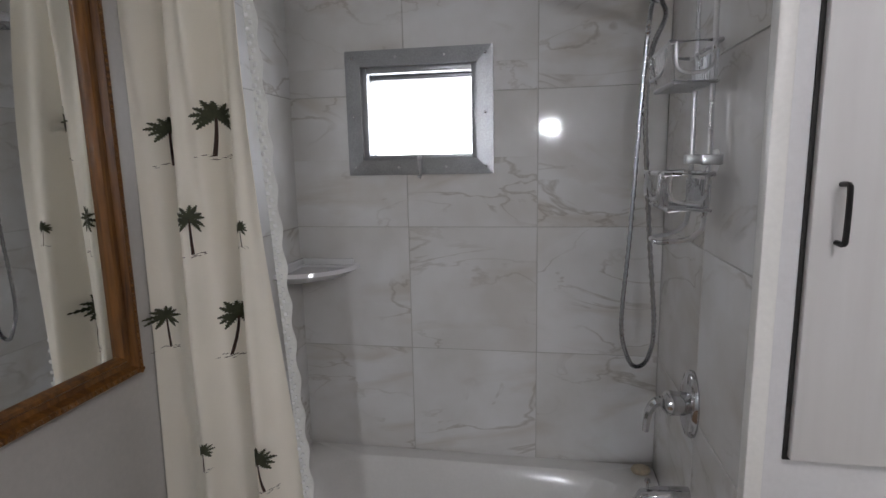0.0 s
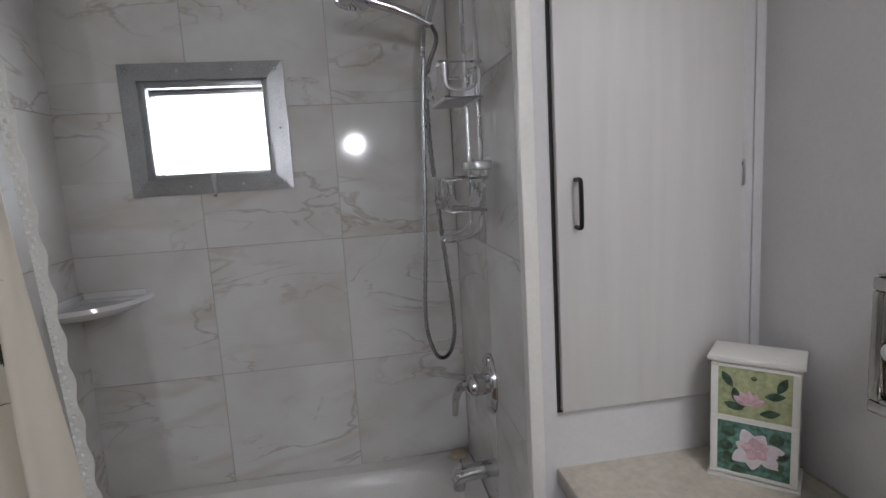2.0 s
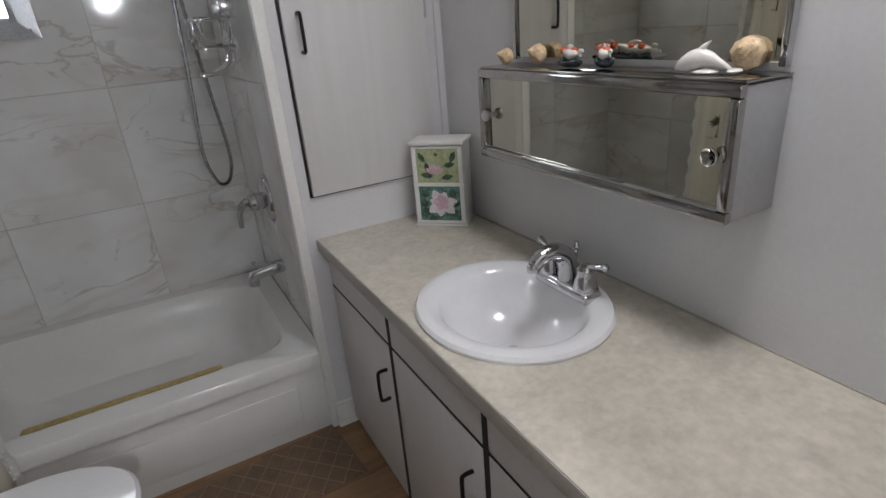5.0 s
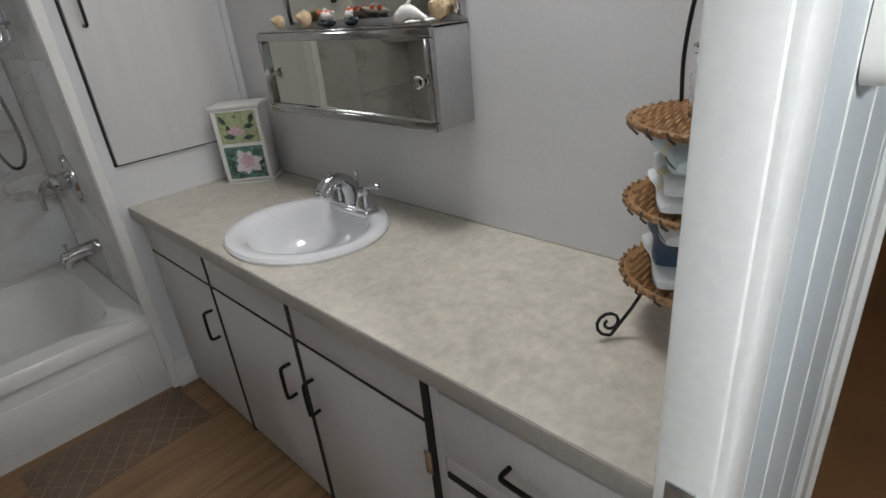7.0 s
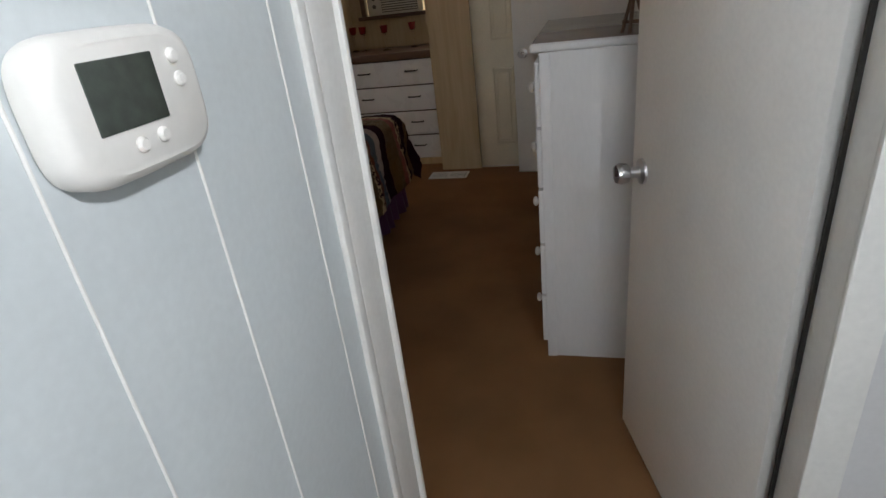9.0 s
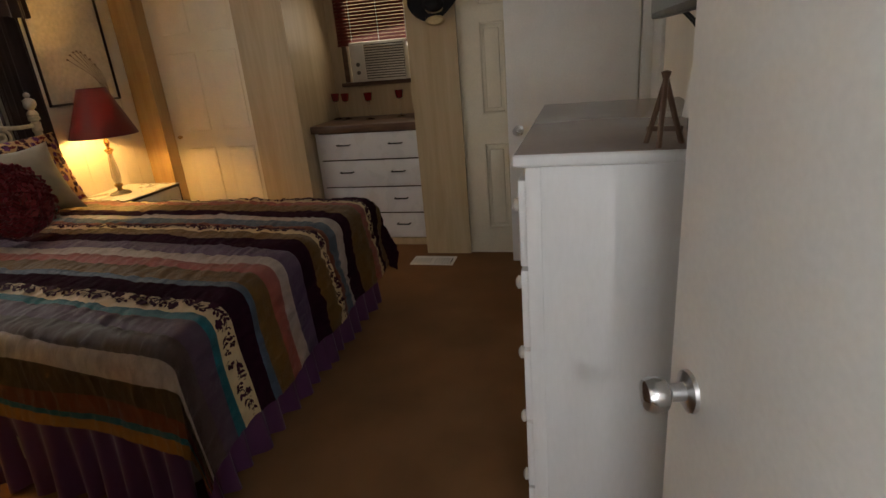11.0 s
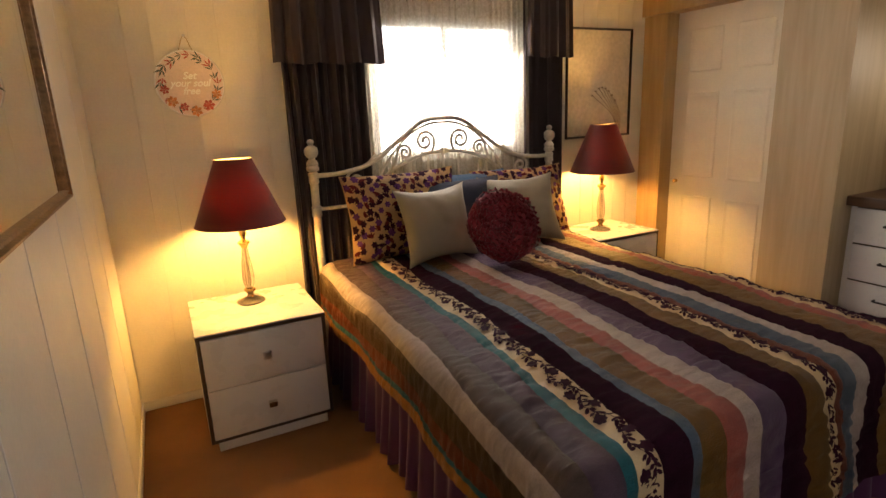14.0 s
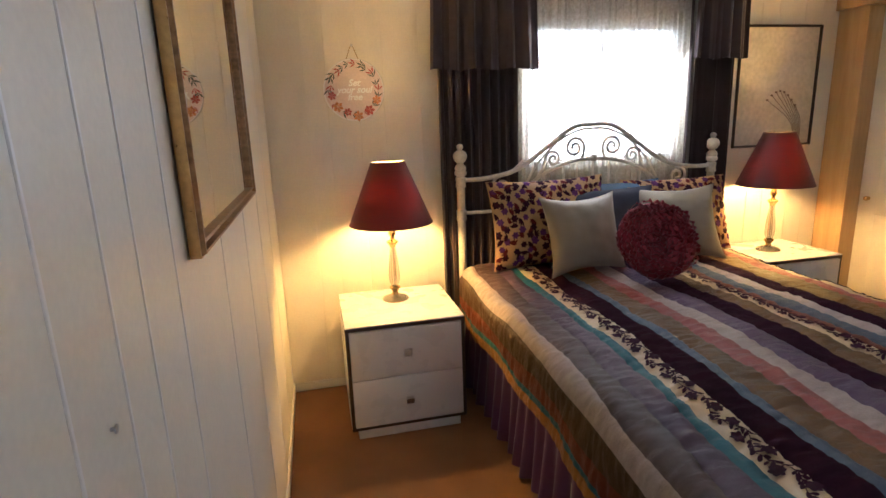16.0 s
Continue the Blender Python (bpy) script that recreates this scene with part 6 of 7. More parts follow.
def builtin():
    b = thing("builtin_drawers", (5.04, 0.0, 0), "white built-in drawer chest with black pulls in the recess", "chest of drawers")
    w = 0.80
    part("carcass", boxes(((0.02, -0.01, 0.0), (0.50, w + 0.03, 0.862)), bevel=0.002), "door_white", b)
    part("plinth", boxes(((-0.004, -0.01, 0.0), (0.019, w + 0.03, 0.052)), bevel=0.002), "oak_pale", b)
    zs = [0.058, 0.252, 0.452, 0.656, 0.856]
    for z0, z1 in zip(zs, zs[1:]):
        dr = part("drawer_front", boxes(((0.0, 0.006, z0 + 0.005), (0.02, w - 0.008, z1 - 0.005)), bevel=0.003), "white_laminate", b)
        # walnut-dark strip draws the shadow line between drawers
        part("shadow_line", boxes(((0.008, 0.004, z1 - 0.006), (0.021, w - 0.006, z1 + 0.006))), "walnut_edge", b)
        for y in (0.20, 0.60):
            part("handle", pull(bmesh.new(), (0.0, y, (z0 + z1) / 2 + 0.015), (0, 1, 0), 0.095, (-1, 0, 0)), "black", dr, "black bow pull")
    part("top", boxes(((-0.03, -0.01, 0.862), (0.515, w + 0.035, 0.915)), bevel=0.004), "brown_top", b, "dark brown laminate top")
    for k, (x, y) in enumerate(((5.38, 0.69), (5.30, 0.47), (5.38, 0.25), (5.44, 0.80))):
        c = thing("red_votive_cup", (x, y, 0.915), "red glass votive cup on a clear stem", "candle holder", "votive cups")
        part("stem", lathe(bmesh.new(), [(0.034, 0), (0.030, 0.006), (0.006, 0.012), (0.005, 0.06), (0.007, 0.115), (0.014, 0.1345)], 16), "clear_glass", c)
        part("cup", lathe(bmesh.new(), [(0.014, 0.135), (0.024, 0.14), (0.033, 0.195), (0.030, 0.195), (0.021, 0.145), (0, 0.142)], 20), "red_glass", c)
    # window in the recess
    wn2 = thing("window_3", (5.56, 0.40, 1.18), "recess window with a dark sill behind a red blind", "window")
    tagged(wn2, kind="structure")
    part("window_frame", boxes(((-0.01, -0.34, 0), (0.06, -0.30, 0.80)), ((-0.01, 0.30, 0), (0.06, 0.34, 0.80)), ((-0.01, -0.30, 0.76), (0.06, 0.30, 0.80)), bevel=0.003), "brown_top", wn2)
    part("window_sill", boxes(((-0.05, -0.36, -0.03), (0.06, 0.36, 0.0)), bevel=0.003), "brown_top", wn2)
    p = part("pane", boxes(((0.05, -0.30, 0.0), (0.054, 0.30, 0.76))), "pane", wn2)
    p.visible_shadow = False
    a = thing("window_air_conditioner", (5.50, 0.425, 1.18), "grey-beige window air conditioner under the raised blind", "air conditioner")
    part("case", boxes(((-0.02, -0.225, 0.002), (0.13, 0.225, 0.29)), bevel=0.008), "ac", a)
    gr = part("grille", boxes(((-0.0225, -0.215, 0.02), (-0.0195, 0.10, 0.27)), bevel=0.001), "vent_dark", a, "dark grille opening")
    for k in range(13):
        part("louvre", boxes(((-0.036, -0.213, 0.028 + k * 0.0185), (-0.0226, 0.098, 0.038 + k * 0.0185)), bevel=0.002), "ac", gr)
    panel = part("control_panel", boxes(((-0.026, 0.106, 0.025), (-0.0198, 0.218, 0.27)), bevel=0.002), "ac", a)
    for z in (0.07, 0.13):
        part("dial", lathe(bmesh.new(), [(0.016, 0.0), (0.015, -0.010), (0.0, -0.011)], 16, (-0.026, 0.16, z), axis="x"), "vent_dark", panel, "dark control dial")
    bl = thing("red_window_blind", (5.53, 0.41, 1.46), "half-raised reddish-brown slatted window blind", "blind")
    for k in range(26):
        part("slat", sheet(bmesh.new(), lambda u, v: (0.009 - 0.018 * v, (u - 0.5) * 0.69, 0.012 + 0.024 * k - 0.0222 * v + 0.002 * math.sin(math.pi * v)), 1, 3, 0.0015), "blind", bl)
    part("bottom_rail", boxes(((-0.013, -0.345, -0.012), (0.013, 0.345, 0.004)), bevel=0.002), "blind", bl)
    for y in (-0.22, 0.0, 0.22):
        part("cord", tube(bmesh.new(), [(-0.014, y, 0.0), (-0.014, y, 0.64)], 0.0015, 5), "trim_white", bl)


builtin()


def hat():
    h = thing("black_cowboy_hat", (BE - 0.002, -0.215, 1.600), "black felt hat hanging on the wood-panelled wall", "hat")
    def brim(u, v):
        a, r = 2 * math.pi * u, 0.050 + 0.088 * v
        y, z = r * math.cos(a) * 1.12, r * math.sin(a) * 0.55
        return (-0.035 - 0.06 * v * abs(math.cos(a)) ** 2 + 0.02 * v, y, z + 0.02 * math.sin(2 * a) * v + 0.045 * abs(math.cos(a)) * v)
    part("brim", sheet(bmesh.new(), brim, 40, 6, 0.004), "velvet_black", h)
    crown = lathe(bmesh.new(), [(0.06, 0.0), (0.058, -0.03), (0.052, -0.06), (0.035, -0.072), (0.0, -0.065)], 28, (-0.03, 0, 0.03), (1.1, 0.8), axis="x")
    part("crown", crown, "velvet_black", h)
    part("straw_band", lathe(bmesh.new(), [(0.05, 0.0), (0.055, -0.015), (0.04, -0.03), (0, -0.032)], 24, (-0.01, 0.0, -0.065), (1.15, 0.55), axis="x"), "straw", h, "pale woven underside")


hat()


def vent():
    v = thing("floor_register", (4.63, -0.25, 0.0), "white metal floor vent set in the carpet", "floor vent", rz=0)
    part("frame", boxes(((0, 0, 0), (0.15, 0.018, 0.008)), ((0, 0.282, 0), (0.15, 0.30, 0.008)), ((0, 0.018, 0), (0.018, 0.282, 0.008)), ((0.132, 0.018, 0), (0.15, 0.282, 0.008)), ((0.018, 0.145, 0), (0.132, 0.155, 0.008)), bevel=0.002), "trim_white", v)
    part("duct", boxes(((0.018, 0.018, 0.001), (0.132, 0.282, 0.002))), "gap", v)
    for k in range(14):
        y = 0.028 + k * 0.0182
        part("louvre", boxes(((0.018, y, 0.002), (0.132, y + 0.011, 0.007))), "trim_white", v)


vent()


# ---- bedroom: furniture ----
def dresser():
    d = thing("tall_dresser", (2.457, -1.42, 0), "tall white chest of drawers with round knobs", "dresser")
    w, dp, h = 0.915, 0.45, 1.145
    part("case", boxes(((0.0, 0.0, 0.0), (w, dp - 0.02, h - 0.028)), bevel=0.003), "dresser_paint", d)
    part("side_stile", boxes(((-0.004, dp - 0.05, 0.0), (0.0, dp - 0.018, h - 0.03)), bevel=0.001), "dresser_paint", d)
    part("top", boxes(((-0.012, -0.002, h - 0.028), (w + 0.012, dp + 0.008, h - 0.0015)), bevel=0.007, seg=3), "dresser_paint", d, "white top board with a rounded lip")
    part("top_surface", boxes(((-0.007, 0.002, h - 0.0016), (w + 0.007, dp + 0.003, h)), bevel=0.0006), "dresser_top", d, "glossy top surface with a dark reflection in its mauve-brown colour")
    for k in range(5):
        z0 = 0.06 + k * 0.207
        dr = part("drawer_front", boxes(((0.012, dp - 0.018, z0), (w - 0.012, dp, z0 + 0.198)), bevel=0.004), "dresser_paint", d)
        for x in (0.17, w - 0.17):
            part("knob", lathe(bmesh.new(), [(0.008, 0), (0.008, 0.012), (0.017, 0.018), (0.018, 0.026), (0.010, 0.032), (0, 0.033)], 16, (x, dp, z0 + 0.1), axis="y"), "koi_white", dr, "round white knob")
    l = thing("small_table_lamp", (2.525, -1.335, h), "tiny lamp with a purple glass base and white shade", "lamp")
    part("base", lathe(bmesh.new(), [(0.020, 0), (0.026, 0.006), (0.030, 0.026), (0.028, 0.044), (0.012, 0.05), (0.010, 0.056)], 24), "purple_glass", l, "dark purple glass base")
    part("shade", lathe(bmesh.new(), [(0.040, 0.050), (0.028, 0.135), (0.026, 0.135), (0.038, 0.050)], 28), "trim_white", l, "white tapered shade")
    e = thing("small_easel", (2.515, -1.262, h), "small dark wooden display easel on the dresser", "easel", rz=75)
    for pts in ([(-0.034, 0, 0), (0.004, 0.012, 0.140)], [(0.034, 0, 0), (-0.004, 0.012, 0.140)], [(0, 0.06, 0), (0, 0.013, 0.128)]):
        part("leg", tube(bmesh.new(), pts, 0.0060, 6), "brown_top", e)
    part("ledge", boxes(((-0.034, -0.016, 0.024), (0.034, 0.003, 0.034)), bevel=0.001), "brown_top", e)
    t = thing("wall_television", (2.45, BS, 1.394), "black flat television on a wall bracket above the dresser", "television")
    part("panel", boxes(((0.0, 0.13, 0.0), (0.80, 0.168, 0.47)), bevel=0.006), "black_plastic", t)
    part("screen", boxes(((0.012, 0.1681, 0.015), (0.788, 0.170, 0.458))), "lcd", t)
    part("bracket", boxes(((0.30, 0.0, 0.12), (0.50, 0.131, 0.35)), bevel=0.004), "black_plastic", t)
    for k, x in enumerate((0.46, 0.51)):
        part("cable", tube(bmesh.new(), arc_points([(x, 0.135, 0.02), (x - 0.01, 0.09, -0.03), (x - 0.03 + 0.05 * k, 0.05, -0.1), (x - 0.01, 0.05, -0.18), (x - 0.02, 0.07, h - 1.394 + 0.006)], 8), 0.0035, 6), "black_plastic", t, "black power cable")


dresser()


def nightstand(at, label, h=0.565, d=0.53):
    n = thing("nightstand", at, label, "nightstand", "nightstands")
    w = 0.555
    part("carcass", boxes(((0.0, 0.008, 0.055), (w, d, h - 0.022)), bevel=0.002), "white_laminate", n)
    part("edge_trim", boxes(((0.0, 0.0, 0.05), (0.016, 0.0078, h - 0.022)), ((w - 0.016, 0.0, 0.05), (w, 0.0078, h - 0.022)), ((0.016, 0.0, 0.05), (w - 0.016, 0.0078, 0.064)), ((-0.001, -0.001, h - 0.022), (w + 0.001, d, h - 0.006)), bevel=0.001), "walnut_edge", n, "dark walnut edge trim")
    part("top", boxes(((0.0, 0.0, h - 0.006), (w, d, h)), bevel=0.001), "white_laminate", n)
    part("plinth", boxes(((0.03, 0.012, 0.0), (w - 0.03, d - 0.02, 0.05)), bevel=0.002), "white_laminate", n)
    for z0, z1 in ((0.068, h / 2 + 0.019), (h / 2 + 0.023, h - 0.026)):
        dr = part("drawer_front", boxes(((0.018, -0.006, z0), (w - 0.018, 0.0075, z1)), bevel=0.002), "white_laminate", n)
        kn = part("knob", boxes(((w / 2 - 0.018, -0.024, (z0 + z1) / 2 - 0.018), (w / 2 + 0.018, -0.018, (z0 + z1) / 2 + 0.018)), ((w / 2 - 0.008, -0.018, (z0 + z1) / 2 - 0.008), (w / 2 + 0.008, -0.006, (z0 + z1) / 2 + 0.008)), bevel=0.002), "steel", dr, "square metal knob")
    return n


nightstand((1.772, 1.625, 0), "white two-drawer nightstand with dark walnut edges beside the bed")
nightstand((4.10, 1.765, 0), "white nightstand with dark edges on the closet side of the bed", 0.615, 0.45)


def table_lamp(at):
    l = thing("table_lamp", at, "brass and glass table lamp with a lit dark red shade", "lamp", "bedside lamps")
    part("foot", lathe(bmesh.new(), [(0.066, 0), (0.068, 0.006), (0.06, 0.014), (0.035, 0.022), (0.022, 0.028)], 24), "crystal", l, "ribbed clear glass foot")
    part("lower_collar", lathe(bmesh.new(), [(0.018, 0.026), (0.014, 0.04), (0.02, 0.05), (0.028, 0.06), (0.026, 0.068), (0.016, 0.075)], 24), "brass", l)
    bm = bmesh.new()
    prof = [(0.016, 0.075), (0.024, 0.10), (0.026, 0.13), (0.022, 0.19), (0.015, 0.25), (0.013, 0.275)]
    seg = 24
    rows = []
    for r, z in prof:
        rows.append([bm.verts.new(((r * (1 + 0.10 * (-1) ** k)) * math.cos(2 * math.pi * k / seg), (r * (1 + 0.10 * (-1) ** k)) * math.sin(2 * math.pi * k / seg), z)) for k in range(seg)])
    for a, b in zip(rows, rows[1:]):
        for k in range(seg):
            bm.faces.new((a[k], a[(k + 1) % seg], b[(k + 1) % seg], b[k]))
    bm.faces.new(rows[0]), bm.faces.new(rows[-1])
    bmesh.ops.recalc_face_normals(bm, faces=bm.faces)
    part("glass_column", bm, "crystal", l, "fluted clear glass column")
    part("rod", tube(bmesh.new(), [(0, 0, 0.07), (0, 0, 0.28)], 0.004, 8), "brass", l)
    part("upper_collar", lathe(bmesh.new(), [(0.014, 0.275), (0.018, 0.285), (0.03, 0.30), (0.028, 0.306), (0.012, 0.315), (0.010, 0.325), (0.018, 0.345), (0.016, 0.362), (0.009, 0.375), (0.008, 0.41), (0.014, 0.415), (0.014, 0.46), (0, 0.46)], 24), "brass", l)
    part("bulb", lathe(bmesh.new(), [(0.012, 0.46), (0.016, 0.48), (0.028, 0.51), (0.03, 0.535), (0.022, 0.558), (0, 0.568)], 20), "bulb", l, "lit warm bulb")
    part("harp", tube(bmesh.new(), arc_points([(0, -0.014, 0.43), (0, -0.05, 0.50), (0, -0.05, 0.60), (0, 0, 0.685), (0, 0.05, 0.60), (0, 0.05, 0.50), (0, 0.014, 0.43)], 6), 0.0018, 6), "brass", l)
    sh = part("shade", lathe(bmesh.new(), [(0.208, 0.398), (0.084, 0.702)], 48), "shade", l, "dark red fabric shade")
    part("lining", lathe(bmesh.new(), [(0.2045, 0.3985), (0.081, 0.7015)], 48), "shade_lining", sh, "cream shade lining")
    for r, z in ((0.207, 0.399), (0.0835, 0.702)):
        part("wire_ring", tube(bmesh.new(), [(r * math.cos(2 * math.pi * k / 40), r * math.sin(2 * math.pi * k / 40), z) for k in range(40)], 0.0022, 6, True), "shade", sh)
    for o in (sh, *sh.children):
        if o.name.startswith(("shade", "lining")):
            bm2 = bmesh.new()
            bm2.from_mesh(o.data)
            bmesh.ops.delete(bm2, geom=[f for f in bm2.faces if len(f.verts) > 4], context="FACES_ONLY")
            bm2.to_mesh(o.data)
            bm2.free()
    return l


LAMPS = ((2.055, 1.975, 0.565), (4.355, 1.995, 0.615))
tl = table_lamp(LAMPS[0])
copy_thing(tl, pose(*LAMPS[1]))


def plaque():
    p = thing("round_wall_plaque", (1.937, BN - 0.002, 1.622), "round white plaque with a flower wreath and lettering", "wall plaque")
    part("disc", lathe(bmesh.new(), [(0.154, 0.0), (0.155, -0.004), (0.152, -0.008), (0.0, -0.008)], 48, axis="y"), "plaque", p)
    part("painted_face", lathe(bmesh.new(), [(0.147, -0.0078), (0.147, -0.0088), (0.0, -0.0088)], 48, axis="y"), "plaque_face", p, "pale pink-grey painted face")
    part("hanging_cord", tube(bmesh.new(), arc_points([(-0.03, -0.004, 0.15), (0.0, -0.004, 0.215), (0.03, -0.004, 0.15)], 6), 0.002, 6), "straw", p)
    part("nail", lathe(bmesh.new(), [(0.004, 0.0), (0.004, -0.012), (0.007, -0.013), (0.007, -0.015), (0, -0.0155)], 10, (0, 0, 0.215), axis="y"), "steel", p)
    rng2 = random.Random(3)
    for k in range(26):
        a = 2 * math.pi * k / 26 + rng2.uniform(-0.06, 0.06)
        low = math.sin(a) < -0.15
        r = 0.123 + rng2.uniform(-0.008, 0.008)
        x, z = r * math.cos(a), r * math.sin(a)
        bm = bmesh.new()
        if low and k % 2 == 0:
            s = rng2.uniform(0.021, 0.029)
            for j in range(6):
                b = j * math.pi / 3 + a
                q = [(0, 0), (s * math.cos(b - 0.45) * 0.7, s * math.sin(b - 0.45) * 0.7), (s * math.cos(b), s * math.sin(b)), (s * math.cos(b + 0.45) * 0.7, s * math.sin(b + 0.45) * 0.7)]
                bm.faces.new([bm.verts.new((x + u, -0.0095 - 0.0003 * j, z + w)) for u, w in q])
            part("flower", bm, "petal_pink" if k % 4 else "petal_peach", p, "", False)
        else:
            for j in range(3):
                b = a + math.pi / 2 + (j - 1) * 0.7
                s = rng2.uniform(0.030, 0.042)
                q = [(0, 0), (s * 0.5 * math.cos(b - 0.22), s * 0.5 * math.sin(b - 0.22)), (s * math.cos(b), s * math.sin(b)), (s * 0.5 * math.cos(b + 0.22), s * 0.5 * math.sin(b + 0.22))]
                bm.faces.new([bm.verts.new((x + u, -0.0095 - 0.0003 * j, z + w)) for u, w in q])
            part("leaf_sprig", bm, "leaf_grey" if k % 3 else "petal_pink", p, "", False)
    for k, (line, z) in enumerate((("Set", 0.034), ("your soul", 0.0), ("free", -0.036))):
        cu = bpy.data.curves.new("lettering", "FONT")
        cu.body, cu.size, cu.align_x, cu.align_y, cu.extrude, cu.shear, cu.offset = line, 0.046, "CENTER", "CENTER", 0.0012, 0.3, 0.0012
        tmp = bpy.data.objects.new("lettering_source", cu)
        scene.collection.objects.link(tmp)
        bpy.context.view_layer.update()
        me = bpy.data.meshes.new_from_object(tmp)
        bpy.data.objects.remove(tmp)
        me.materials.clear()
        me.materials.append(M["plaque_text"])
        ob = new("lettering", me)
        ob.parent = p
        ob.matrix_local = pose(0.0, -0.0105, z, 90, 0, 0)
        tagged(ob, "white script lettering")


plaque()
fr = framed("framed_art_print", (4.515, BN - 0.001, 1.222), 0, 0.58, 0.72, 0.014, 0.018, "frame_dark", "pale art print of dried flowers in a thin dark frame", "picture", "art_paper", "pale print with bare stems")
stems = bmesh.new()
for k in range(8):
    tip = (-0.06 + 0.030 * k, -0.0075, 0.235 + 0.10 * math.sin(0.5 + 0.36 * k))
    pts = arc_points([(0.165 + 0.006 * k, -0.0075, 0.045), (0.115 + 0.012 * k, -0.0075, 0.16), tip], 6)
    tube(stems, pts, 0.0016, 5)
    blob(stems, pts[-1], (0.010, 0.002, 0.006), 0, 8, 5)
part("painted_stems", stems, "art_ink", fr, "dark dried stems")
framed("gilt_wall_mirror", (BW + 0.006, 0.685, 1.248), 90, 0.88, 0.80, 0.024, 0.026, "frame_umber", "mirror in a worn brown and gilt frame on the panelled wall", "mirror", "mirror", "clear mirror glass", outer="gilt")

solid("picture_nail", lathe(bmesh.new(), [(0.0022, -0.002), (0.0022, 0.004), (0.0050, 0.0045), (0.0045, 0.006), (0, 0.0065)], 10, axis="x"), "steel", "bare picture nail in the panelled wall", "nail", at=(BW + 0.0022, -0.161, 1.17))

HB = 2.15


def bed():
    b = thing("iron_bed", (0, 0, 0), "antique-white iron bed headboard with scrolls and finials", "bed")
    XL, XR = 2.468, 4.034
    cx = (XL + XR) / 2
    for x in (XL, XR):
        part("post", lathe(bmesh.new(), [(0.022, 0.0), (0.022, 1.16), (0.032, 1.165), (0.034, 1.18), (0.028, 1.19), (0.032, 1.20), (0.026, 1.215), (0.018, 1.222), (0.016, 1.228), (0.026, 1.236), (0.036, 1.252), (0.038, 1.268), (0.032, 1.284), (0.018, 1.294), (0.011, 1.298), (0.017, 1.306), (0.019, 1.314), (0.014, 1.325), (0, 1.33)], 20, (x, HB, 0)), "iron_white", b)
        for z in (1.125, 0.945):
            part("post_collar", lathe(bmesh.new(), [(0.022, z - 0.03), (0.029, z - 0.025), (0.026, z), (0.029, z + 0.025), (0.022, z + 0.03)], 16, (x, HB, 0)), "iron_white", b)
    arch = arc_points([(XL, HB, 1.135), (XL + 0.16, HB, 1.14), (XL + 0.33, HB, 1.18), (XL + 0.50, HB, 1.29), (cx - 0.13, HB, 1.39), (cx + 0.0, HB, 1.405), (cx + 0.13, HB, 1.39), (XR - 0.50, HB, 1.29), (XR - 0.33, HB, 1.18), (XR - 0.16, HB, 1.14), (XR, HB, 1.135)], 8)
    part("top_rail", tube(bmesh.new(), arch, 0.0125, 12), "iron_white", b, "arched iron top rail")
    part("low_arch", tube(bmesh.new(), arc_points([(cx - 0.5, HB, 0.92), (cx - 0.38, HB, 1.09), (cx - 0.2, HB, 1.185), (cx, HB, 1.215), (cx + 0.2, HB, 1.185), (cx + 0.38, HB, 1.09), (cx + 0.5, HB, 0.92)], 8), 0.010, 10), "iron_white", b)
    part("lower_rail", tube(bmesh.new(), [(XL, HB, 0.955), (XL + 0.19, HB, 0.955), (XL + 0.205, HB, 0.94), (XL + 0.205, HB, 0.55)], 0.010, 8), "iron_white", b)
    part("lower_rail", tube(bmesh.new(), [(XR, HB, 0.955), (XR - 0.19, HB, 0.955), (XR - 0.205, HB, 0.94), (XR - 0.205, HB, 0.55)], 0.010, 8), "iron_white", b)
    part("cross_rail", tube(bmesh.new(), [(XL + 0.205, HB, 0.60), (XR - 0.205, HB, 0.60)], 0.010, 8), "iron_white", b)

    def scroll(x, z, r, turn, flip, tail):
        pts = []
        for k in range(34):
            a = turn + flip * k * 0.30
            q = r * (0.20 + 0.80 * k / 33)
            pts.append((x + q * math.cos(a), HB, z + q * math.sin(a)))
        pts += [Vector(p) for p in tail]
        part("scroll", tube(bmesh.new(), pts, 0.0085, 8), "iron_white", b)

    for s in (-1, 1):
        side = (lambda q: q) if s > 0 else (lambda q: math.pi - q)
        scroll(cx + s * 0.116, 1.279, 0.060, side(-0.475), s, [(cx + s * 0.060, HB, 1.245), (cx + s * 0.075, HB, 1.218)])
        scroll(cx + s * 0.246, 1.223, 0.046, side(-2.666), -s, [(cx + s * 0.305, HB, 1.18), (cx + s * 0.36, HB, 1.09), (cx + s * 0.41, HB, 0.96)])
        scroll(cx + s * 0.550, 1.087, 0.060, side(-2.046), s, [(cx + s * 0.49, HB, 1.165), (cx + s * 0.42, HB, 1.225)])
    part("inner_arch", tube(bmesh.new(), arc_points([(cx - 0.41, HB, 1.09), (cx - 0.34, HB, 1.20), (cx - 0.22, HB, 1.315), (cx - 0.10, HB, 1.372), (cx, HB, 1.382), (cx + 0.10, HB, 1.372), (cx + 0.22, HB, 1.315), (cx + 0.34, HB, 1.20), (cx + 0.41, HB, 1.09)], 8), 0.0065, 8), "iron_white", b)
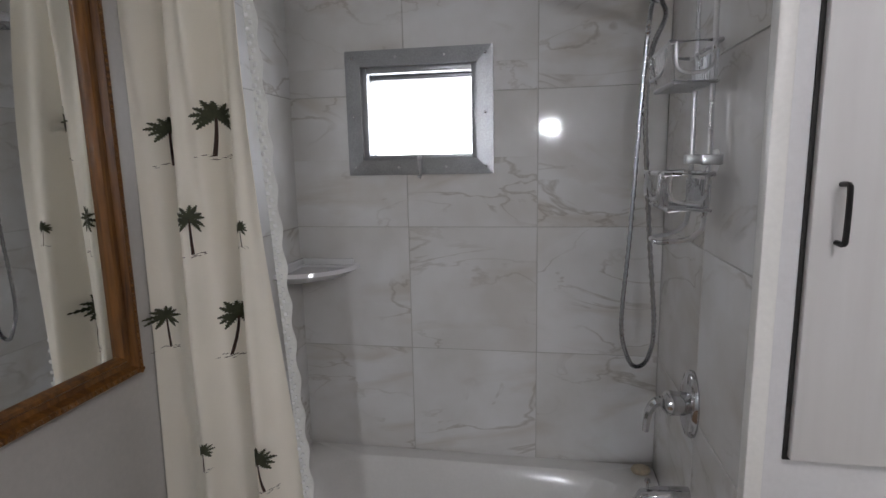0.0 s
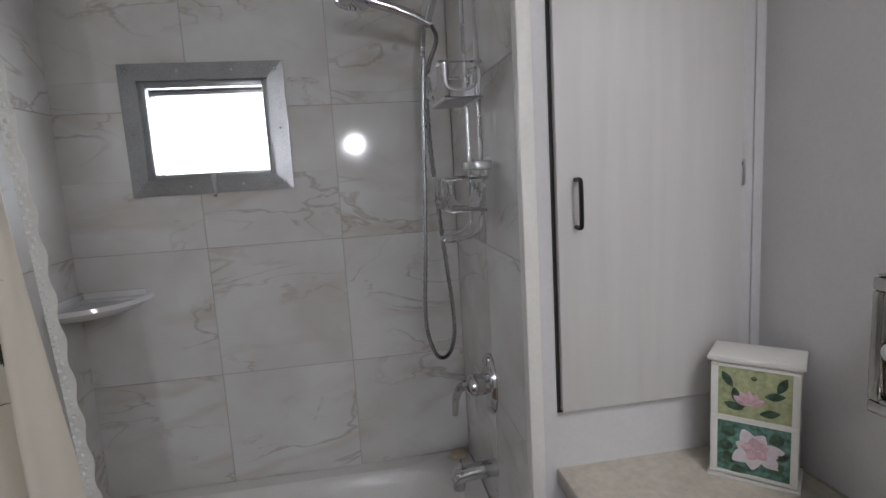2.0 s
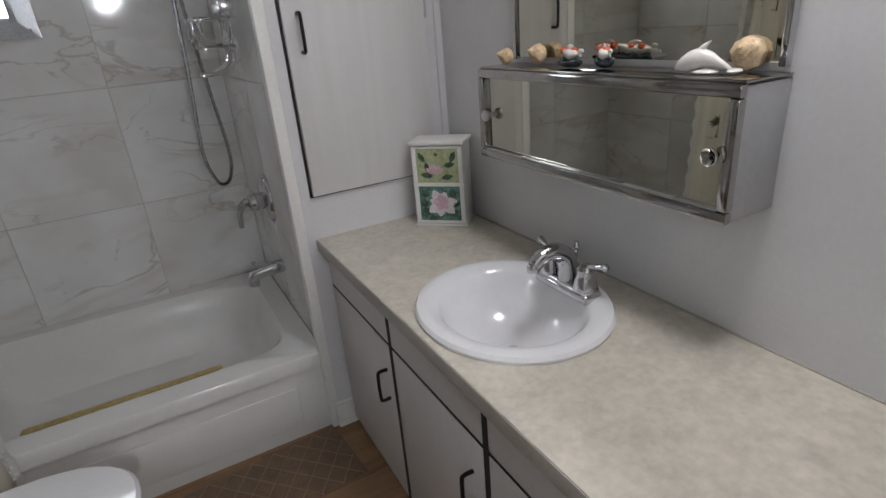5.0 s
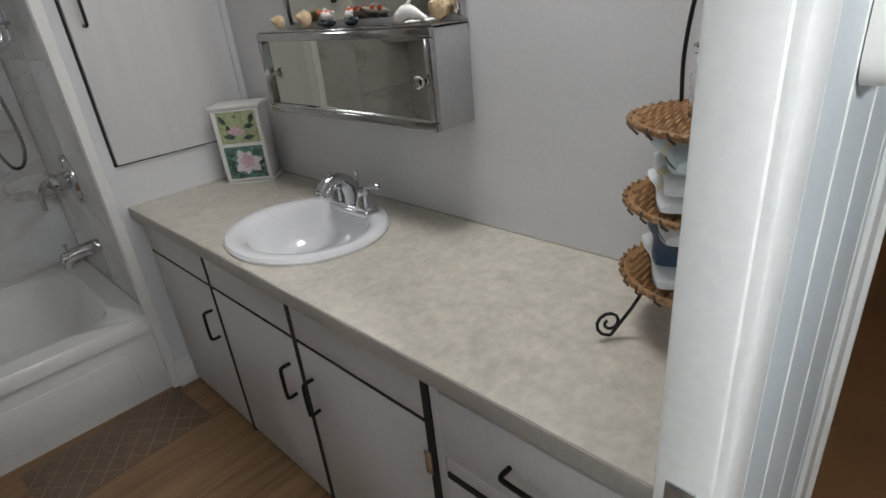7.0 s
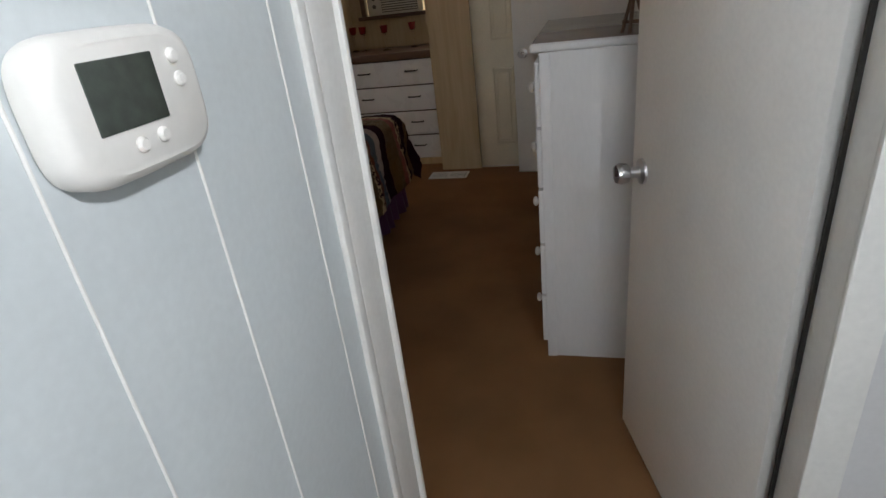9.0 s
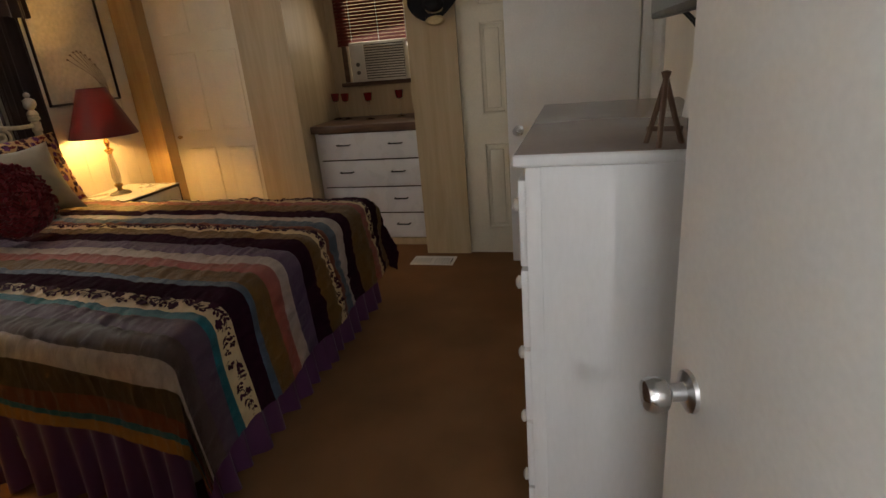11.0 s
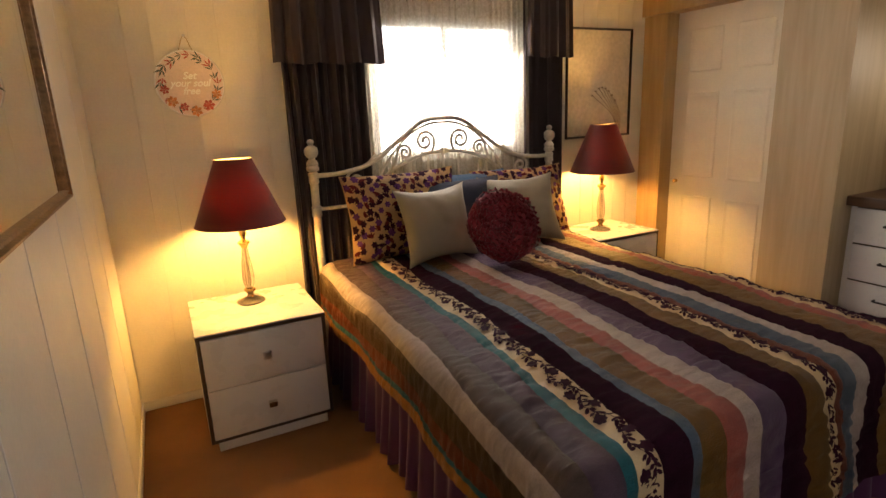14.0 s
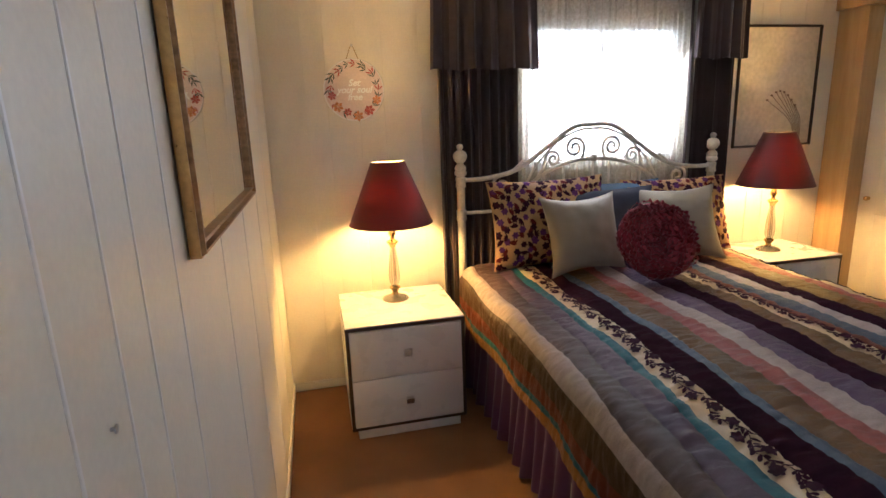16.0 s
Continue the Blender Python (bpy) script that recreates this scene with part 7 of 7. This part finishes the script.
    for x in (-0.3, -0.1, 0.0, 0.1, 0.3):
        part("spindle", tube(bmesh.new(), [(cx + x, HB, 0.60), (cx + x, HB, 1.20 - 0.65 * x * x)], 0.007, 8), "iron_white", b)
    part("rosette", blob(bmesh.new(), (cx, HB, 1.217), (0.022, 0.018, 0.022)), "iron_white", b)
    part("side_rail", boxes(((XL + 0.02, 0.10, 0.22), (XL + 0.05, HB, 0.30)), ((XR - 0.05, 0.10, 0.22), (XR - 0.02, HB, 0.30)), bevel=0.004), "iron_white", b)
    m = thing("mattress", (0, 0, 0), "thick mattress and box spring under the quilt", "mattress")
    part("box_spring", boxes(((2.47, 0.09, 0.10), (4.05, 2.11, 0.36)), bevel=0.03, seg=3), "cushion_beige", m)
    part("mattress_body", boxes(((2.46, 0.05, 0.36), (4.04, 2.11, 0.60)), bevel=0.05, seg=3), "cushion_beige", m)
    # gathered skirt on three sides
    path = [(2.462, 2.08), (2.462, 0.07), (4.05, 0.07), (4.05, 2.08)]
    skirt = thing("bed_skirt", (0, 0, 0), "gathered purple bed skirt reaching the carpet", "bed skirt")
    for (x0, y0), (x1, y1) in zip(path, path[1:]):
        L = math.hypot(x1 - x0, y1 - y0)
        nx, ny = (y1 - y0) / L, -(x1 - x0) / L
        n = int(L / 0.009)
        bm, grid = bmesh.new(), []
        for k in range(n + 1):
            d0 = L * k / n
            x, y = x0 + (x1 - x0) * k / n, y0 + (y1 - y0) * k / n
            col = []
            for j in range(9):
                v = j / 8
                d = (0.004 + 0.020 * v) * math.sin(d0 * 62 + 1.3 * math.sin(d0 * 7)) + 0.010 * v * math.sin(d0 * 23)
                col.append(bm.verts.new((x + nx * (d + 0.02 * v), y + ny * (d + 0.02 * v), 0.40 - 0.385 * v + 0.006 * math.sin(d0 * 40) * v)))
            grid.append(col)
        for a, c in zip(grid, grid[1:]):
            for j in range(8):
                bm.faces.new((a[j], c[j], c[j + 1], a[j + 1]))
        bmesh.ops.recalc_face_normals(bm, faces=bm.faces)
        part("skirt_panel", bm, "skirt", skirt)


bed()

STRIPES = ((-1.035, "q_gold"), (-0.992, "q_teal"), (-0.97, "q_rust"), (-0.91, "q_olive"), (-0.825, "q_silver"), (-0.746, "q_taupe"), (-0.655, "q_mauve"), (-0.572, "q_teal"), (-0.532, "q_floral"), (-0.445, "q_plum"), (-0.35, "q_blue"), (-0.312, "q_bronze"), (-0.218, "q_salmon"),
           (-0.144, "q_silver"), (-0.07, "q_lilac"), (0.025, "q_plum"), (0.128, "q_bronze"), (0.208, "q_floral"), (0.27, "q_rust"), (0.31, "q_blue"), (0.389, "q_silver"), (0.456, "q_plum"), (0.555, "q_bronze"), (0.686, "q_salmon"), (0.75, "q_floral"), (0.81, "q_plum"), (0.89, "q_bronze"), (0.96, "q_plum"), (1.15, ""))


def petal(bm, on, p, q, a, length, wide, n=5):
    """A leaf or petal laid on a cloth: on(p, q) gives the cloth's surface."""
    rows = []
    for i in range(n + 1):
        t = i / n
        w = wide * math.sin(math.pi * (0.06 + 0.90 * t)) ** 0.8
        c, d = p + math.cos(a) * length * t, q + math.sin(a) * length * t
        rows.append((bm.verts.new(on(c - math.sin(a) * w, d + math.cos(a) * w)), bm.verts.new(on(c + math.sin(a) * w, d - math.cos(a) * w))))
    for (e, f), (g, h) in zip(rows, rows[1:]):
        bm.faces.new((e, f, h, g))


def vine_print(on, half, length):
    """A winding stem with leaf pairs and a flower at each turn."""
    bm, rng3 = bmesh.new(), random.Random(8)
    amp, step = half * 0.40, 0.085
    n = int(length / 0.008)
    rows = []
    for i in range(n + 1):
        q = length * i / n
        p = amp * math.sin(math.pi * q / step)
        rows.append((bm.verts.new(on(p - 0.0015, q)), bm.verts.new(on(p + 0.0015, q))))
    for (e, f), (g, h) in zip(rows, rows[1:]):
        bm.faces.new((e, f, h, g))
    k = 0
    q = 0.03
    while q < length - 0.03:
        p = amp * math.sin(math.pi * q / step)
        side = 1 if k % 2 else -1
        if k % 5 == 3:
            c = -math.copysign(half * 0.42, p)
            for m in range(6):
                petal(bm, on, c, q, m * math.pi / 3 + 0.3, min(0.021, half * 0.62), 0.0082)
        else:
            petal(bm, on, p, q, math.pi / 2 - side * rng3.uniform(0.5, 1.0), min(0.026, half * 0.85), 0.0058)
            petal(bm, on, p, q + 0.006, math.pi / 2 + side * rng3.uniform(0.9, 1.4), min(0.020, half * 0.7), 0.0050)
        q += 0.0135
        k += 1
    return bm


def quilt():
    """A quilt of sewn stripes draped over the mattress: u runs across the bed, v from head to foot."""
    XC, W, HEAD, FOOT, TOP, R = 3.25, 0.825, 2.08, 0.01, 0.640, 0.075
    def over(s, r):
        """Distance past the edge to (reach outwards, drop)."""
        if s <= -r:
            return s, 0.0
        q = s + r
        arc = r * math.pi / 2
        if q < arc:
            return -r + r * math.sin(q / r), r * (1 - math.cos(q / r))
        return 0.0 + 0.10 * (q - arc), r + (q - arc) * 0.99
    def at(u, v):
        u -= 0.09 * min(1.15, max(0.0, (v - 1.10) / 0.95))
        su = abs(u) - W
        ou, du = over(su, R)
        sv = v - (HEAD - FOOT)
        ov, dv = over(sv, R)
        drop = (du ** 2.2 + dv ** 2.2) ** (1 / 2.2) if du > 0 and dv > 0 else du + dv
        corner = min(du, dv)
        x = XC + math.copysign(W + ou, u) + math.copysign(1, u) * 0.10 * corner
        y = FOOT - ov - 0.10 * corner
        z = TOP - drop
        p = Vector((u * 6.0, v * 6.0, 0.3))
        puck = 0.006 * noise.noise(p) + 0.004 * noise.noise(p * 3.1) + 0.0040 * noise.noise(Vector((u * 11, v * 44, 2.0))) + 0.0022 * noise.noise(Vector((u * 30, v * 80, 5.0)))
        wave = 0.016 * math.sin(v * 11 + u * 2) * min(1, max(0, du - 0.08) / 0.2) + 0.016 * math.sin(u * 13) * min(1, max(0, dv - 0.08) / 0.2)
        up = max(0.0, 1 - drop / 0.12)
        head_lift = 0.025 * max(0, 1 - v / 0.5) * up
        crown = 0.018 * (1 - (u / W) ** 2) * up if abs(u) < W else 0
        z += puck * (0.6 + up) + head_lift + crown
        x += math.copysign(1, u) * (wave + 1.5 * puck) * (1 - up)
        y -= (wave + 1.5 * puck) * (1 - up) * (1 if dv > 0.05 else 0)
        return Vector((x, y, max(z, 0.18)))
    ob = thing("striped_quilt", (0, 0, 0), "striped patchwork quilt in brown, purple, teal and floral bands", "quilt")
    nv, vmax = 260, (HEAD - FOOT) + 0.385
    words = {"q_gold": "gold satin", "q_teal": "teal satin", "q_rust": "rust satin", "q_olive": "olive brown satin", "q_silver": "silver grey satin", "q_taupe": "taupe satin", "q_mauve": "grey mauve satin", "q_plum": "dark plum velvet", "q_blue": "slate blue satin",
             "q_bronze": "bronze satin", "q_salmon": "salmon pink satin", "q_lilac": "lilac satin", "q_floral": "cream band with dark flower print"}
    for (a, key), (b, _) in zip(STRIPES, STRIPES[1:]):
        bm = bmesh.new()
        uvl = bm.loops.layers.uv.new("UVMap")
        n = max(3, int((b - a) / 0.011))
        cols = []
        for i in range(n + 1):
            u = a + (b - a) * i / n
            col = []
            for j in range(nv + 1):
                v = vmax * j / nv
                p = at(u + 0.006 * math.sin(v * 9 + u * 30), v)
                puff = max(0.0, math.sin(math.pi * i / n))
                p.z += 0.006 * puff ** 0.5 - 0.003
                col.append((bm.verts.new(p), (u, v)))
            cols.append(col)
        for c, d in zip(cols, cols[1:]):
            for j in range(nv):
                q = (c[j], d[j], d[j + 1], c[j + 1])
                f = bm.faces.new([k[0] for k in q])
                for loop, k in zip(f.loops, q):
                    loop[uvl].uv = k[1]
        bmesh.ops.recalc_face_normals(bm, faces=bm.faces)
        stripe = part("quilt_stripe", bm, key, ob, words[key])
        if key == "q_floral":
            half = (b - a) / 2
            ink = vine_print(lambda p, q: at((a + b) / 2 + p, q) + Vector((0, 0, 0.0065)), half, vmax)
            tagged(part("printed_vine", ink, "print_plum", stripe, "dark plum flower and leaf print"), "dark plum flower and leaf print", kind="stuff")
    return ob


quilt()


def pillow(name, at, rx, rz, w, h, t, material, label, category="pillow", pinch=0.07, seed=1.0):
    bm = bmesh.new()
    uvl = bm.loops.layers.uv.new("UVMap")
    n = 26
    for side in (1, -1):
        g = []
        for i in range(n + 1):
            row = []
            for j in range(n + 1):
                a, b = 2 * i / n - 1, 2 * j / n - 1
                body = max(0.0, (1 - abs(a) ** 2.6) * (1 - abs(b) ** 2.6)) ** 0.55
                px = a * w / 2 * (1 - pinch * (1 - b * b) * a * a)
                pz = b * h / 2 * (1 - pinch * (1 - a * a) * b * b)
                wr = 0.010 * noise.noise(Vector((a * 3 + seed * 7, b * 3, side * 2.0))) + 0.004 * noise.noise(Vector((a * 9, b * 9, seed * 5)))
                row.append((bm.verts.new((px, side * (t / 2 * body + wr * body), pz + h / 2)), (px + seed, pz + seed * 0.7)))
            g.append(row)
        for i in range(n):
            for j in range(n):
                q = (g[i][j], g[i + 1][j], g[i + 1][j + 1], g[i][j + 1])
                f = bm.faces.new([k[0] for k in q])
                for loop, k in zip(f.loops, q):
                    loop[uvl].uv = k[1]
    bmesh.ops.remove_doubles(bm, verts=bm.verts, dist=1e-4)
    bmesh.ops.recalc_face_normals(bm, faces=bm.faces)
    ob = new(name, mesh_of(name, bm, material))
    ob.matrix_world = pose(*at, rx, 0, rz)
    return tagged(ob, label, category, "pillows on the bed")


def sham(at, rx, rz, w, h, t, label, seed):
    ob = pillow("pillow_sham", at, rx, rz, w, h, t, "sham", label, seed=seed)

    def on(px, pz):
        a, b = max(-0.99, min(0.99, 2 * px / w)), max(-0.99, min(0.99, 2 * (pz - h / 2) / h))
        body = max(0.0, (1 - abs(a) ** 2.6) * (1 - abs(b) ** 2.6)) ** 0.55
        wr = 0.010 * noise.noise(Vector((a * 3 + seed * 7, b * 3, -2.0))) + 0.004 * noise.noise(Vector((a * 9, b * 9, seed * 5)))
        return (a * w / 2 * (1 - 0.07 * (1 - b * b) * a * a), -(t / 2 * body + wr * body) - 0.003, h / 2 + b * h / 2 * (1 - 0.07 * (1 - a * a) * b * b))

    rng4 = random.Random(int(seed * 10))
    inks = {"print_plum": bmesh.new(), "print_violet": bmesh.new(), "print_rust": bmesh.new()}
    nx, nz = int(w / 0.040), int(h / 0.040)
    for i in range(nx):
        for k in range(nz):
            px = -w / 2 + (i + 0.5) * w / nx + rng4.uniform(-0.012, 0.012)
            pz = (k + 0.5) * h / nz + rng4.uniform(-0.012, 0.012)
            kind = (i * 3 + k * 5) % 4
            if kind in (0, 2):
                size = rng4.uniform(0.017, 0.025)
                for m in range(6):
                    petal(inks["print_violet" if kind else "print_plum"], on, px, pz, m * math.pi / 3 + i, size, size * 0.36, 4)
            else:
                turn = rng4.uniform(0, 6.28)
                for m in range(5):
                    petal(inks["print_rust" if kind == 1 else "print_plum"], on, px, pz, turn + (m - 2) * 0.55, rng4.uniform(0.020, 0.034), 0.0056, 4)
    for key, bm in inks.items():
        tagged(part("flower_print", bm, key, ob), "dark printed flowers and sprigs", kind="stuff")


sham((2.93, 1.955, 0.665), -14, 3, 0.70, 0.48, 0.16, "cream pillow sham printed with plum flowers", 1.0)
sham((3.72, 1.965, 0.665), -16, -3, 0.66, 0.44, 0.15, "cream floral pillow sham behind the beige cushion", 2.0)
pillow("blue_pillow", (3.36, 1.99, 0.67), -14, 0, 0.56, 0.43, 0.13, "pillow_blue", "plain light blue pillow against the headboard", seed=3.0)
pillow("navy_pillow", (3.26, 1.915, 0.665), -15, 0, 0.58, 0.41, 0.12, "pillow_navy", "dark navy pillow before the blue one", seed=4.0)
pillow("beige_cushion", (3.03, 1.735, 0.665), -20, 6, 0.45, 0.42, 0.17, "cushion_beige", "square beige satin cushion leaning on the sham", "cushion", 0.17, 5.0)
pillow("beige_cushion", (3.615, 1.80, 0.660), -26, -10, 0.50, 0.44, 0.17, "cushion_beige", "square beige satin cushion leaning on the pillows", "cushion", 0.17, 6.0)


def ruffle_cushion():
    """A round pad covered in rings of gathered frill."""
    R = 0.200
    c = thing("ruffled_round_cushion", (0, 0, 0), "round crimson cushion of gathered ruffles on the quilt", "cushion", "pillows on the bed")
    c.matrix_world = pose(3.285, 1.565, 0.855, -30, 0, -12)
    pad = lathe(bmesh.new(), [(0.0, 0.050), (R * 0.5, 0.045), (R * 0.82, 0.028), (R * 0.96, 0.0), (R * 0.82, -0.028), (R * 0.5, -0.045), (0.0, -0.050)], 48, axis="y")
    part("pad", pad, "cushion_red", c)
    rings = 12
    for k in range(rings):
        r0 = R * (0.05 + 0.92 * k / (rings - 1))
        base = -0.050 * max(0.0, 1 - (r0 / R) ** 2.4) ** 0.5
        n = max(40, int(2 * math.pi * r0 / 0.0042))
        waves = max(5, int(2 * math.pi * r0 / 0.030))
        bm, rows = bmesh.new(), []
        for i in range(n):
            a = 2 * math.pi * i / n
            jag = noise.noise(Vector((math.cos(a) * r0 * 40, math.sin(a) * r0 * 40, k * 3.0)))
            sway = math.sin(waves * a + 4.5 * jag + k) + 0.6 * math.sin(waves * 0.47 * a + 3 * k + 3 * jag)
            row = []
            for m in range(4):
                t = m / 3
                r = r0 + 0.006 * math.sin(5 * a + k) + (0.0065 * sway + 0.009 * jag) * (0.35 + 0.65 * t)
                y = base + 0.010 - 0.022 * t * (1 + 0.4 * jag)
                b = a + 0.012 / max(r0, 0.03) * jag * t
                row.append(bm.verts.new((r * math.cos(b), y, r * math.sin(b))))
            rows.append(row)
        for i in range(n):
            for m in range(3):
                bm.faces.new((rows[i][m], rows[(i + 1) % n][m], rows[(i + 1) % n][m + 1], rows[i][m + 1]))
        bmesh.ops.solidify(bm, geom=bm.faces[:], thickness=0.003)
        part("ruffle", bm, "cushion_red", c)


ruffle_cushion()

# ---- pieces of walls and floors ----
for name, parent, spots in TILES:
    pieces(name, parent, "marble", spots, 0.0012)
pieces("plank", bpy.data.objects["floor_bathroom"], "plank", planks, 0.0012)


def panel_run(parent, material, axis, at, start, stop, z0, z1, widths, thick=0.006, gap=0.0035, bead=""):
    """Grooved wall boards of uneven width; pale bead strips draw the grooves' highlights."""
    a, k, spots, glints = start, 0, [], []
    while a < stop - 0.01:
        b = min(stop, a + widths[k % len(widths)])
        if axis == "x":
            spots.append(((a + gap / 2, min(at, at + thick), z0), (b - gap / 2, max(at, at + thick), z1)))
        else:
            spots.append(((min(at, at + thick), a + gap / 2, z0), (max(at, at + thick), b - gap / 2, z1)))
        lo, hi = sorted((at, at + thick * 1.7))
        e = gap / 2 + 0.0012
        glints.append(((b - e, lo, z0), (b + e, hi, z1)) if axis == "x" else ((lo, b - e, z0), (hi, b + e, z1)))
        a, k = b, k + 1
    pieces("wall_board", parent, material, spots, 0.0015)
    if bead:
        pieces("bead_strip", parent, bead, glints[:-1], 0.0012)


panel_run(bpy.data.objects["wall_east"], "bed_paint", "y", BW, -0.756, BN, 0.0, CEIL, [0.13, 0.11, 0.28, 0.13, 0.105, 0.163, 0.41, 0.405, 0.41, 0.405, 0.41], 0.0022, 0.0038, "bead_white")
nb = bpy.data.objects["wall_north_bed"]
panel_run(nb, "bed_paint", "x", BN, BW + 0.006, NX0, 0.0, CEIL, [0.2, 0.11, 0.16, 0.13, 0.19], -0.002, 0.0025)
panel_run(nb, "bed_paint", "x", BN, NX1, 4.93, 0.0, CEIL, [0.19, 0.13, 0.2, 0.12], -0.002, 0.0025)
panel_run(bpy.data.objects["wall_south_bath"], "hall_paint", "x", YH, 0.805, XE - 0.002, 0.0, CEIL, [0.052, 0.118, 0.158, 0.19, 0.2], -0.0022, 0.0012, "trim_white")
